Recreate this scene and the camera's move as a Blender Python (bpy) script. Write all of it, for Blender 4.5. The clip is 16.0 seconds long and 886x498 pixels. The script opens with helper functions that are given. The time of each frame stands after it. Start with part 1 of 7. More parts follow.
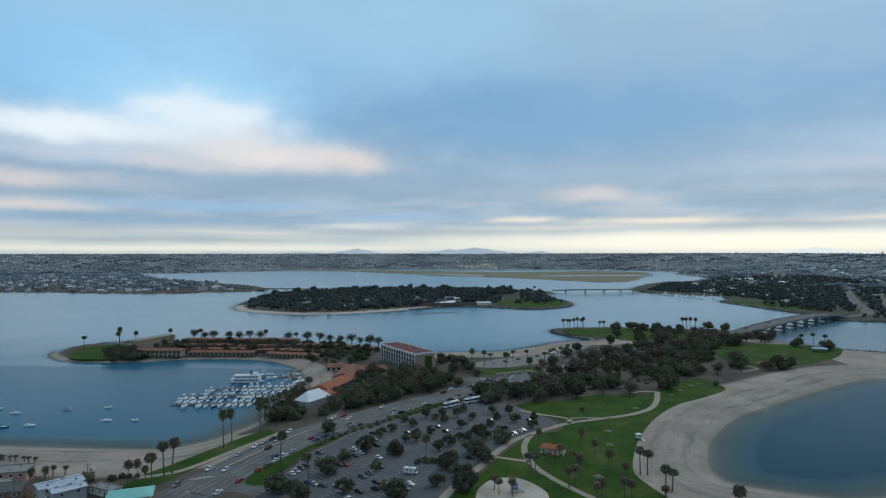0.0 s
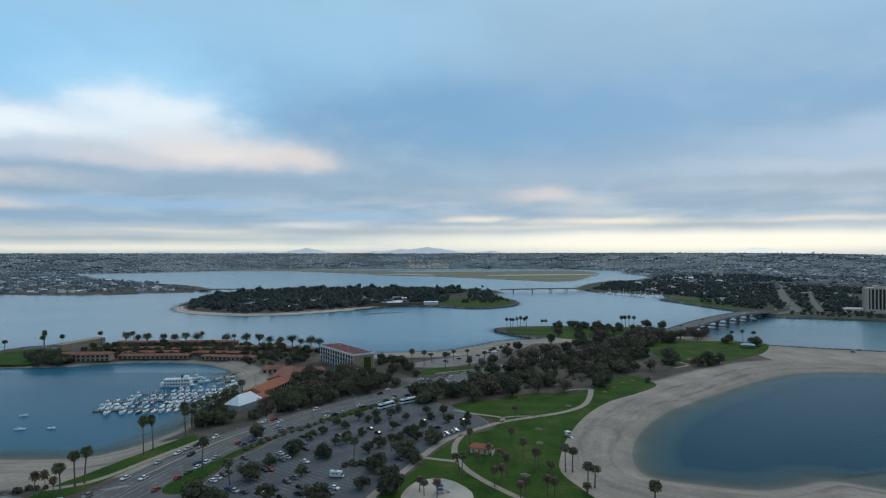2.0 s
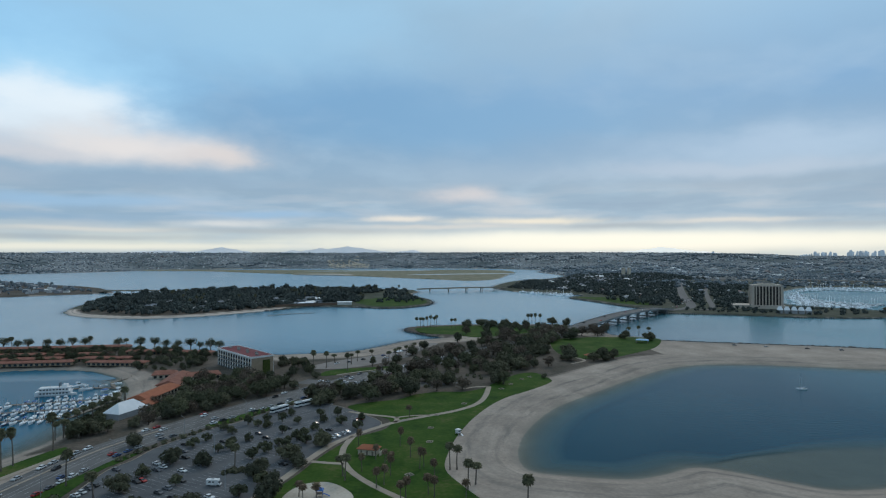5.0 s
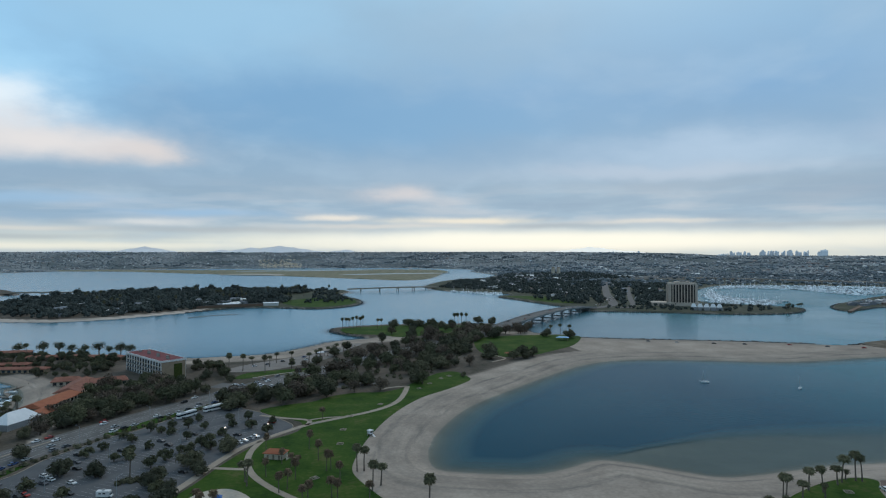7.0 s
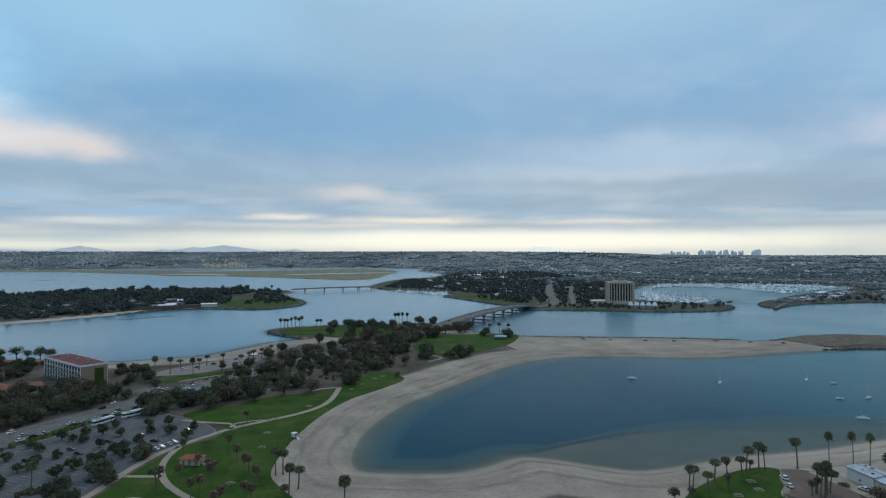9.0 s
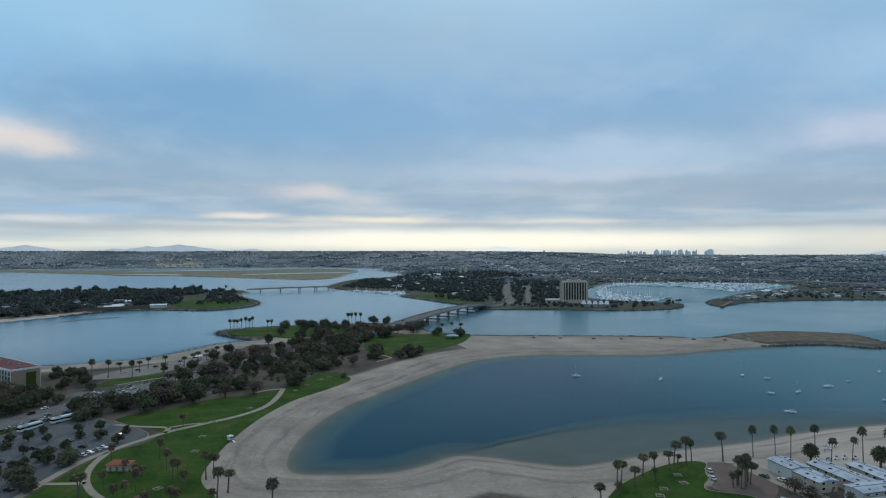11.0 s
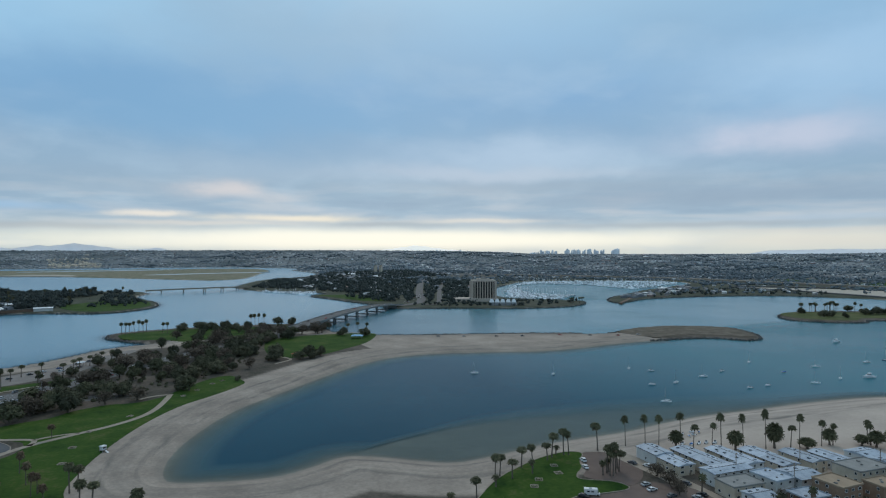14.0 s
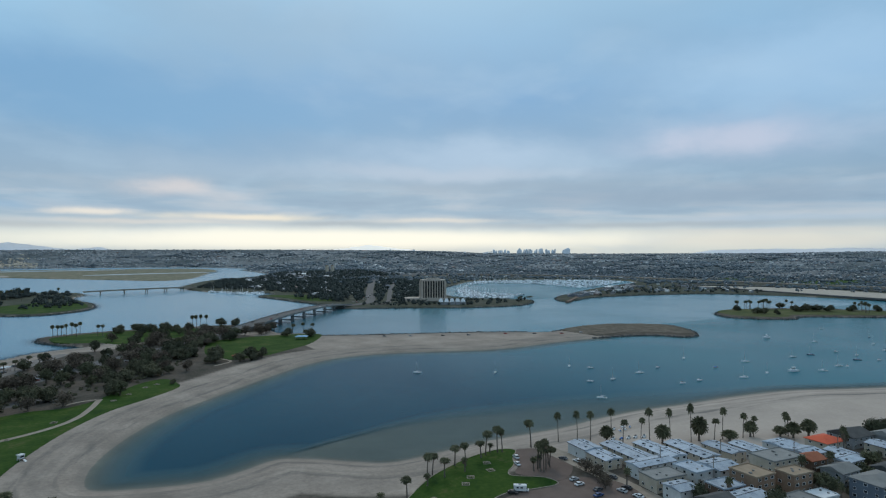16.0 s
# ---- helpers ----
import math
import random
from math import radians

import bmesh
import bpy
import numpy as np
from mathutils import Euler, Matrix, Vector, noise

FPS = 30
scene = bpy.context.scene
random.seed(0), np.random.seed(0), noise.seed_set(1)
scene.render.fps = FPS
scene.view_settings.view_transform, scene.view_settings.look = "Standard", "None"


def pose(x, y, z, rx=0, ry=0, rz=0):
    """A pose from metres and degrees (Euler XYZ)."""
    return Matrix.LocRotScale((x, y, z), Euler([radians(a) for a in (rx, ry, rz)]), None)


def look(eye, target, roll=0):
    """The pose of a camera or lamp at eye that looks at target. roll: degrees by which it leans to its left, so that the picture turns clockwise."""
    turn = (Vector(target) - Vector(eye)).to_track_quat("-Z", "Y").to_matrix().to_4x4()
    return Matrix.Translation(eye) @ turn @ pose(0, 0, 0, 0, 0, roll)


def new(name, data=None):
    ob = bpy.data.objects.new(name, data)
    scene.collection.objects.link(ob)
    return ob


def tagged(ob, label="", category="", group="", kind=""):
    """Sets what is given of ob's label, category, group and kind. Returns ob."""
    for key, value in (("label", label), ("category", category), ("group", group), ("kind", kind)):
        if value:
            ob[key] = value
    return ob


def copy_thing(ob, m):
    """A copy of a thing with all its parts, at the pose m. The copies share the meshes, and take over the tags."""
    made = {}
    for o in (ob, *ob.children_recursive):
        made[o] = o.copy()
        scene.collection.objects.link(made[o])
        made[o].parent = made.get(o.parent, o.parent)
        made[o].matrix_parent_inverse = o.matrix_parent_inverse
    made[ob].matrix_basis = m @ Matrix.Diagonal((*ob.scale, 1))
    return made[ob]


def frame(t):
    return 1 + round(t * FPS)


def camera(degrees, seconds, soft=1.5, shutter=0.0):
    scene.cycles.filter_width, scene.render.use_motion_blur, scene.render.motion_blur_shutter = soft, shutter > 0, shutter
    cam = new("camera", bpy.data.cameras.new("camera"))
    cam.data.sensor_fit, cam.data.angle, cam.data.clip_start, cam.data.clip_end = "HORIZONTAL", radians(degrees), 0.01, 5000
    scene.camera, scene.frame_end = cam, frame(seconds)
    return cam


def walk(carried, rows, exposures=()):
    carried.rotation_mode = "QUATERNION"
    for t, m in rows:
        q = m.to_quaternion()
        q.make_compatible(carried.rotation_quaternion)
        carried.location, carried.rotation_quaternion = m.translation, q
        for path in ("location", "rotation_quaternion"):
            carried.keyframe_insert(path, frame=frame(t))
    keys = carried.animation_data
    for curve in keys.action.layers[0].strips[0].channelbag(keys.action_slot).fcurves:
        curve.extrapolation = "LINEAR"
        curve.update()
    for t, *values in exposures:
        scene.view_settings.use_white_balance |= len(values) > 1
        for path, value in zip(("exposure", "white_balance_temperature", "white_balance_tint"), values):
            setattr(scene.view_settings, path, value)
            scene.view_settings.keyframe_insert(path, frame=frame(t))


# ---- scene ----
cam = camera(71.96, 16.0, soft=1.2)
# seconds, x, y, z, yaw, pitch, roll of the flight
ROWS = [
    (0.0, 0.00, 0.00, 96.00, 4.702, 0.545, -0.148),
    (0.5, 2.86, 0.84, 96.04, 3.957, 0.532, -0.144),
    (1.0, 5.55, 1.51, 96.08, 2.827, 0.519, -0.141),
    (1.5, 8.16, 2.03, 96.13, 1.810, 0.507, -0.138),
    (2.0, 10.72, 2.40, 96.17, 0.284, 0.494, -0.135),
    (2.5, 13.29, 2.65, 96.21, -1.018, 0.481, -0.132),
    (3.0, 15.90, 2.78, 96.25, -2.533, 0.468, -0.128),
    (5.5, 30.07, 1.97, 96.47, -8.237, 0.404, -0.113),
    (6.0, 33.13, 1.55, 96.51, -9.795, 0.392, -0.109),
    (6.5, 36.24, 1.05, 96.55, -11.186, 0.379, -0.106),
    (7.0, 39.38, 0.47, 96.59, -12.887, 0.366, -0.103),
    (7.5, 42.54, -0.18, 96.64, -14.199, 0.353, -0.100),
    (8.0, 45.69, -0.91, 96.68, -15.355, 0.341, -0.097),
    (8.5, 48.80, -1.71, 96.72, -16.408, 0.328, -0.094),
    (9.0, 51.85, -2.58, 96.77, -17.490, 0.315, -0.090),
    (11.5, 65.58, -7.92, 96.98, -21.909, 0.251, -0.075),
    (12.0, 67.93, -9.16, 97.03, -22.981, 0.239, -0.071),
    (12.5, 70.14, -10.43, 97.07, -24.207, 0.226, -0.068),
    (13.0, 72.23, -11.74, 97.12, -25.672, 0.213, -0.065),
    (13.5, 74.20, -13.07, 97.16, -27.195, 0.200, -0.062),
    (14.0, 76.10, -14.41, 97.21, -28.580, 0.188, -0.059),
    (14.5, 77.96, -15.74, 97.25, -29.742, 0.175, -0.055),
    (15.0, 79.82, -17.04, 97.30, -30.908, 0.162, -0.052),
    (15.5, 81.75, -18.30, 97.34, -32.030, 0.149, -0.049),
    (16.0, 83.82, -19.50, 97.39, -32.830, 0.137, -0.046),
]


def flight(x, y, z, yaw, pitch, roll):
    a, p = radians(yaw), radians(pitch)
    way = Vector((-math.sin(a) * math.cos(p), math.cos(a) * math.cos(p), math.sin(p)))
    eye = Vector((x, y, z))
    return look(eye, eye + way * 10.0, roll)


walk(cam, [(r[0], flight(*r[1:])) for r in ROWS])

# ------------------------------------------------------------------ light
SUN_EL, SUN_AZ = 38.0, -28.0       # degrees above the horizon, degrees left (+) of +y
sun_data = bpy.data.lights.new("sun", "SUN")
sun_data.energy, sun_data.angle, sun_data.color = 0.75, radians(14), (1.0, 0.9, 0.78)
sun = new("sun", sun_data)
sun.matrix_world = pose(0, 0, 900, 90 - SUN_EL, 0, 180 + SUN_AZ)
scene.view_settings.exposure = 0.0


def nodes_of(tree):
    tree.nodes.clear()
    return tree.nodes, tree.links


def math_node(n, l, op, a, b=None, clamp=False):
    m = n.new("ShaderNodeMath")
    m.operation, m.use_clamp = op, clamp
    for i, v in enumerate((a, b)):
        if v is None:
            continue
        if isinstance(v, (int, float)):
            m.inputs[i].default_value = v
        else:
            l.new(v, m.inputs[i])
    return m.outputs[0]


def ramp_node(n, l, fac, stops, mode="LINEAR"):
    r = n.new("ShaderNodeValToRGB")
    r.color_ramp.interpolation = mode
    e = r.color_ramp.elements
    while len(e) < len(stops):
        e.new(0.5)
    for s, (p, c) in zip(e, stops):
        s.position, s.color = p, (*c, 1.0) if len(c) == 3 else c
    l.new(fac, r.inputs[0])
    return r.outputs[0]


def mix_node(n, l, fac, a, b, mode="MIX"):
    m = n.new("ShaderNodeMix")
    m.data_type, m.blend_type = "RGBA", mode
    for i, v in ((0, fac), (6, a), (7, b)):
        if isinstance(v, (int, float)):
            m.inputs[i].default_value = v
        elif isinstance(v, tuple):
            m.inputs[i].default_value = (*v, 1.0)
        else:
            l.new(v, m.inputs[i])
    return m.outputs[2]


def noise_node(n, l, vec, scale, detail=4.0, rough=0.55, distort=0.0):
    t = n.new("ShaderNodeTexNoise")
    t.inputs["Scale"].default_value, t.inputs["Detail"].default_value = scale, detail
    t.inputs["Roughness"].default_value, t.inputs["Distortion"].default_value = rough, distort
    if vec is not None:
        l.new(vec, t.inputs["Vector"])
    return t.outputs[0]


def srgb(r, g, b):
    f = lambda v: v / 12.92 if v <= 0.04045 else ((v + 0.055) / 1.055) ** 2.4
    return tuple(f(v / 255.0) for v in (r, g, b))


def build_sky():
    """A broken layer of evening cloud over a clear sky, open along the horizon."""
    world = bpy.data.worlds.new("sky")
    scene.world = world
    world.use_nodes = True
    n, l = nodes_of(world.node_tree)
    out, back = n.new("ShaderNodeOutputWorld"), n.new("ShaderNodeBackground")
    sky = n.new("ShaderNodeTexSky")
    sky.sky_type, sky.sun_disc = "NISHITA", False
    sky.sun_elevation, sky.sun_rotation = radians(SUN_EL), radians(-SUN_AZ)
    clear = mix_node(n, l, 1.0, sky.outputs[0], (0.09, 0.09, 0.09), "MULTIPLY")
    co = n.new("ShaderNodeTexCoord")
    sep = n.new("ShaderNodeSeparateXYZ")
    l.new(co.outputs["Generated"], sep.inputs[0])
    x, y, z = sep.outputs
    up = math_node(n, l, "MAXIMUM", z, 0.0)
    # cloud base seen in perspective
    k = math_node(n, l, "DIVIDE", 1.0, math_node(n, l, "ADD", up, 0.2))
    plane = n.new("ShaderNodeCombineXYZ")
    l.new(math_node(n, l, "MULTIPLY", x, k), plane.inputs[0])
    l.new(math_node(n, l, "MULTIPLY", y, k), plane.inputs[1])
    big = noise_node(n, l, plane.outputs[0], 1.3, 4.0, 0.5, 0.2)
    mid = noise_node(n, l, plane.outputs[0], 2.6, 5.0, 0.5, 0.2)
    # long flat bars of cloud towards the horizon
    flat = n.new("ShaderNodeCombineXYZ")
    az = math_node(n, l, "ARCTAN2", x, y)
    l.new(math_node(n, l, "MULTIPLY", az, 6.0), flat.inputs[0])
    l.new(math_node(n, l, "MULTIPLY", up, 46.0), flat.inputs[1])
    bars = noise_node(n, l, flat.outputs[0], 1.0, 5.0, 0.5, 0.3)
    puff = n.new("ShaderNodeCombineXYZ")
    l.new(math_node(n, l, "MULTIPLY", az, 7.0), puff.inputs[0])
    l.new(math_node(n, l, "MULTIPLY", up, 14.0), puff.inputs[1])
    puffs = noise_node(n, l, puff.outputs[0], 1.3, 5.0, 0.5, 0.2)
    base = ramp_node(n, l, up, [
        (0.0, srgb(204, 212, 210)), (0.020, srgb(212, 220, 216)), (0.034, srgb(186, 200, 208)),
        (0.06, srgb(148, 176, 200)), (0.10, srgb(146, 172, 194)), (0.17, srgb(132, 168, 198)), (0.24, srgb(124, 168, 206)),
        (0.32, srgb(142, 184, 216)), (0.42, srgb(160, 198, 222)), (0.75, srgb(186, 208, 224))])
    # grey undersides and blue thin places
    grey = math_node(n, l, "MULTIPLY", math_node(n, l, "SUBTRACT", big, 0.44), 2.8, True)
    shade = mix_node(n, l, math_node(n, l, "MULTIPLY", grey, 0.7), base, srgb(140, 172, 198))
    light = math_node(n, l, "MULTIPLY", math_node(n, l, "SUBTRACT", mid, 0.5), 3.0, True)
    shade = mix_node(n, l, math_node(n, l, "MULTIPLY", light, 0.42), shade, srgb(180, 206, 226))
    # bars below about nine degrees
    low = ramp_node(n, l, up, [(0.03, (0, 0, 0)), (0.05, (1, 1, 1)), (0.08, (0.8, 0.8, 0.8)), (0.125, (0, 0, 0))])
    bar = math_node(n, l, "MULTIPLY", math_node(n, l, "SUBTRACT", bars, 0.46), 5.0, True)
    shade = mix_node(n, l, math_node(n, l, "MULTIPLY", math_node(n, l, "MULTIPLY", bar, low), 0.5), shade, srgb(206, 208, 214))
    dim = math_node(n, l, "MULTIPLY", math_node(n, l, "SUBTRACT", 0.48, bars), 5.0, True)
    shade = mix_node(n, l, math_node(n, l, "MULTIPLY", math_node(n, l, "MULTIPLY", dim, low), 0.5), shade, srgb(122, 150, 180))

    lumps = ramp_node(n, l, up, [(0.05, (0, 0, 0)), (0.09, (1, 1, 1)), (0.2, (0.8, 0.8, 0.8)), (0.3, (0, 0, 0))])
    crest = math_node(n, l, "MULTIPLY", math_node(n, l, "SUBTRACT", puffs, 0.52), 4.0, True)
    shade = mix_node(n, l, math_node(n, l, "MULTIPLY", math_node(n, l, "MULTIPLY", crest, lumps), 0.4), shade, srgb(186, 206, 224))
    base_grey = math_node(n, l, "MULTIPLY", math_node(n, l, "SUBTRACT", 0.46, puffs), 4.0, True)
    shade = mix_node(n, l, math_node(n, l, "MULTIPLY", math_node(n, l, "MULTIPLY", base_grey, lumps), 0.35), shade, srgb(126, 158, 188))

    # the edges of the breaks wander
    bend = n.new("ShaderNodeTexNoise")
    bend.inputs["Scale"].default_value, bend.inputs["Detail"].default_value, bend.inputs["Roughness"].default_value = 1.1, 6.0, 0.55
    l.new(puff.outputs[0], bend.inputs["Vector"])
    tone = n.new("ShaderNodeSeparateColor")
    l.new(bend.outputs["Color"], tone.inputs[0])
    az_bent = math_node(n, l, "ADD", az, math_node(n, l, "MULTIPLY", math_node(n, l, "SUBTRACT", tone.outputs[0], 0.5), 0.2))
    lift = math_node(n, l, "MULTIPLY", math_node(n, l, "SUBTRACT", tone.outputs[1], 0.5), math_node(n, l, "MULTIPLY", up, 0.3))
    up_bent = math_node(n, l, "ADD", up, lift)

    def gap(azimuth, elevation, wide, high, colour, amount):
        """A soft patch of brighter or darker cloud towards one part of the sky."""
        nonlocal shade
        u = math_node(n, l, "DIVIDE", math_node(n, l, "ADD", az_bent, radians(azimuth)), radians(wide))
        v = math_node(n, l, "DIVIDE", math_node(n, l, "SUBTRACT", up_bent, math.sin(radians(elevation))), math.sin(radians(high)))
        d = math_node(n, l, "ADD", math_node(n, l, "MULTIPLY", u, u), math_node(n, l, "MULTIPLY", v, v))
        d = math_node(n, l, "MULTIPLY", math_node(n, l, "POWER", d, 1.25), math_node(n, l, "ADD", 0.55, math_node(n, l, "MULTIPLY", puffs, 0.9)))
        m = math_node(n, l, "POWER", 2.718, math_node(n, l, "MULTIPLY", d, -1.0))
        shade = mix_node(n, l, math_node(n, l, "MULTIPLY", m, amount, True), shade, colour)
    # broad tones overhead
    gap(9, 20.0, 17, 4.2, srgb(162, 206, 234), 0.7)
    gap(34, 19.5, 16, 4.0, srgb(166, 208, 236), 0.7)
    gap(33, 14.6, 16, 4.2, srgb(148, 206, 246), 0.9)
    gap(-6.6, 12.6, 15, 2.7, srgb(114, 164, 204), 0.75)
    gap(-14.5, 11.9, 17, 3.0, srgb(122, 168, 204), 0.6)
    gap(-64, 14.5, 14, 4.0, srgb(172, 206, 234), 0.7)
    gap(-14, 19.0, 12, 3.2, srgb(148, 178, 200), 0.5)
    # the large bright break and its rosy lower edge
    gap(27, 14.0, 9, 2.8, srgb(176, 222, 250), 0.8)
    gap(31.9, 10.6, 12.6, 1.65, srgb(226, 240, 250), 0.95)
    gap(37.9, 10.5, 7.1, 1.1, srgb(246, 252, 255), 0.9)
    gap(24.3, 11.8, 4.2, 1.6, srgb(242, 250, 255), 0.85)
    gap(28.0, 12.8, 2.4, 1.6, srgb(244, 251, 255), 0.75)
    gap(36.3, 8.5, 7.3, 0.9, srgb(206, 214, 228), 0.75)
    gap(20.4, 9.1, 9.3, 1.4, srgb(238, 230, 226), 0.95)
    gap(13.3, 8.6, 3.6, 0.93, srgb(230, 218, 212), 0.8)
    gap(27.5, 7.85, 4.1, 0.67, srgb(226, 220, 220), 0.6)
    # flat bars under it
    gap(37.8, 6.2, 4.5, 0.7, srgb(228, 216, 212), 0.85)
    gap(31.0, 6.1, 5.5, 0.7, srgb(182, 194, 208), 0.55)
    gap(18.5, 6.1, 14.0, 0.7, srgb(146, 172, 196), 0.7)
    gap(38.6, 4.1, 6.6, 0.48, srgb(228, 218, 212), 0.85)
    gap(25.2, 4.4, 11.2, 0.54, srgb(152, 190, 224), 0.75)
    gap(31.0, 3.1, 17.0, 0.38, srgb(134, 170, 202), 0.7)
    gap(-11.6, 7.7, 12.7, 1.3, srgb(158, 182, 204), 0.5)
    gap(-20.9, 9.3, 13.0, 1.4, srgb(132, 166, 196), 0.5)
    gap(-1.4, 5.3, 4.7, 0.5, srgb(156, 178, 198), 0.5)
    gap(37.1, 2.0, 9.9, 0.27, srgb(196, 198, 198), 0.65)
    gap(22.9, 2.1, 6.7, 0.2, srgb(222, 220, 214), 0.7)
    gap(12.3, 2.7, 4.7, 0.32, srgb(228, 228, 228), 0.7)
    gap(6.0, 2.1, 10.6, 0.27, srgb(170, 178, 186), 0.6)
    gap(28.8, 1.4, 17.6, 0.24, srgb(160, 172, 184), 0.55)
    gap(9.2, 3.5, 6.3, 0.34, srgb(146, 186, 222), 0.75)
    gap(-3.0, 3.2, 3.1, 0.26, srgb(242, 232, 220), 0.85)
    gap(-15.0, 3.0, 6.6, 0.3, srgb(246, 234, 214), 0.85)
    gap(-6.6, 2.5, 8.2, 0.21, srgb(218, 214, 210), 0.7)
    gap(-23.0, 2.5, 5.8, 0.23, srgb(150, 164, 178), 0.6)
    gap(-8.6, 5.5, 3.8, 0.82, srgb(218, 210, 210), 0.8)
    gap(-13.1, 4.9, 2.9, 0.5, srgb(200, 200, 206), 0.5)
    # the greyer southern sky
    gap(-36.6, 8.9, 11.6, 1.55, srgb(180, 202, 224), 0.7)
    gap(-33.2, 7.2, 13.4, 0.77, srgb(190, 202, 218), 0.6)
    gap(-57.8, 9.4, 4.1, 1.3, srgb(206, 206, 220), 0.7)
    gap(-58.9, 9.6, 8.4, 1.6, srgb(192, 202, 222), 0.6)
    gap(-55.4, 4.8, 20.0, 1.06, srgb(138, 160, 184), 0.65)
    gap(-38.2, 6.0, 15.6, 0.52, srgb(150, 170, 190), 0.5)
    gap(-61.7, 2.7, 10.4, 0.32, srgb(170, 192, 214), 0.6)
    gap(-50.8, 2.3, 15.6, 0.25, srgb(158, 172, 186), 0.6)
    gap(-32.9, 2.75, 6.4, 0.21, srgb(226, 220, 212), 0.7)
    gap(-61.7, 1.65, 10.0, 0.23, srgb(206, 206, 206), 0.6)
    # the clear strip along the horizon
    gap(26.6, 0.65, 23.6, 0.3, srgb(244, 242, 228), 0.9)
    gap(-18.6, 1.2, 18.7, 0.83, srgb(255, 253, 240), 1.0)
    gap(-28, 1.0, 27, 0.79, srgb(255, 252, 238), 1.0)
    gap(-62, 0.9, 12, 0.7, srgb(222, 220, 212), 0.8)

    shade = mix_node(n, l, 1.0, shade, (0.985, 1.01, 1.025), "MULTIPLY")
    cover = mix_node(n, l, 0.9, clear, shade)
    l.new(cover, back.inputs[0])
    back.inputs[1].default_value = 1.0
    l.new(back.outputs[0], out.inputs[0])


build_sky()

# ------------------------------------------------------------------ materials
MATS = {}


def material(name, colours, rough=0.85, scale=0.5, fine=6.0, bump=0.0, metal=0.0, island=0.0, each=0.0, spec=0.3, shift=0.0):
    """A surface with two or three colours mixed at two scales; island and each: how far pieces or objects differ in brightness."""
    if name in MATS:
        return MATS[name]
    m = bpy.data.materials.new(name)
    m.use_nodes = True
    n, l = nodes_of(m.node_tree)
    out, b = n.new("ShaderNodeOutputMaterial"), n.new("ShaderNodeBsdfPrincipled")
    l.new(b.outputs[0], out.inputs[0])
    geo = n.new("ShaderNodeNewGeometry")
    where = geo.outputs["Position"]
    a, c = noise_node(n, l, where, scale, 3.0), noise_node(n, l, where, fine, 3.0, 0.6)
    f = math_node(n, l, "ADD", math_node(n, l, "MULTIPLY", a, 0.62), math_node(n, l, "MULTIPLY", c, 0.38))
    span = [0.34 + 0.32 * i / max(1, len(colours) - 1) for i in range(len(colours))]
    col = ramp_node(n, l, f, list(zip(span, colours)))
    if island:
        col = mix_node(n, l, 1.0, col, ramp_node(n, l, geo.outputs["Random Per Island"], [(0, (1 - island,) * 3), (1, (1 + island,) * 3)]), "MULTIPLY")
    if each:
        oi = n.new("ShaderNodeObjectInfo")
        col = mix_node(n, l, 1.0, col, ramp_node(n, l, oi.outputs["Random"], [(0, (1 - each, 1 - each, 1 - each)), (1, (1 + each + shift, 1 + each, 1 + each - shift))]), "MULTIPLY")
    l.new(col, b.inputs["Base Color"])
    b.inputs["Roughness"].default_value, b.inputs["Metallic"].default_value = rough, metal
    b.inputs["Specular IOR Level"].default_value = spec
    if bump:
        bp = n.new("ShaderNodeBump")
        bp.inputs["Strength"].default_value, bp.inputs["Distance"].default_value = min(1.0, bump), 0.1
        l.new(c, bp.inputs["Height"])
        l.new(bp.outputs[0], b.inputs["Normal"])
    MATS[name] = m
    return m


GRASS = material("grass", [(0.014, 0.038, 0.006), (0.026, 0.062, 0.008), (0.04, 0.078, 0.011), (0.08, 0.088, 0.028)], 0.95, 0.05, 0.5, 0.6, spec=0.1)
DULL_GRASS = material("dull_grass", [(0.05, 0.066, 0.022), (0.085, 0.098, 0.036), (0.13, 0.13, 0.06)], 0.95, 0.04, 0.7, 0.4, spec=0.1)
ASPHALT = material("asphalt", [(0.062, 0.066, 0.072), (0.085, 0.088, 0.094), (0.105, 0.106, 0.11)], 0.9, 0.12, 2.0, 0.2)
ROAD_ASPHALT = material("road_asphalt", [(0.085, 0.082, 0.08), (0.115, 0.11, 0.106), (0.14, 0.134, 0.13)], 0.9, 0.1, 2.0, 0.2)
PLAZA = material("plaza_paving", [(0.115, 0.08, 0.066), (0.165, 0.12, 0.1)], 0.9, 0.15, 2.0)
CONCRETE = material("concrete", [(0.25, 0.205, 0.16), (0.335, 0.28, 0.225)], 0.9, 0.3, 3.0)
BRIDGE_CONCRETE = material("bridge_concrete", [(0.16, 0.16, 0.16), (0.25, 0.25, 0.245)], 0.9, 0.05, 0.8)
SAND = material("sand", [(0.33, 0.285, 0.23), (0.42, 0.365, 0.3), (0.48, 0.42, 0.35)], 0.95, 0.08, 0.9)
RIPRAP = material("riprap", [(0.05, 0.05, 0.05), (0.11, 0.105, 0.1), (0.17, 0.16, 0.15)], 0.95, 0.4, 2.0, 0.6, island=0.3)
WHITE = material("white_paint", [(0.6, 0.6, 0.6), (0.72, 0.72, 0.71)], 0.6, 0.4, 4.0, each=0.06)
LINE = material("line_paint", [(0.2, 0.2, 0.195), (0.42, 0.42, 0.41)], 0.8, 0.6, 3.0)
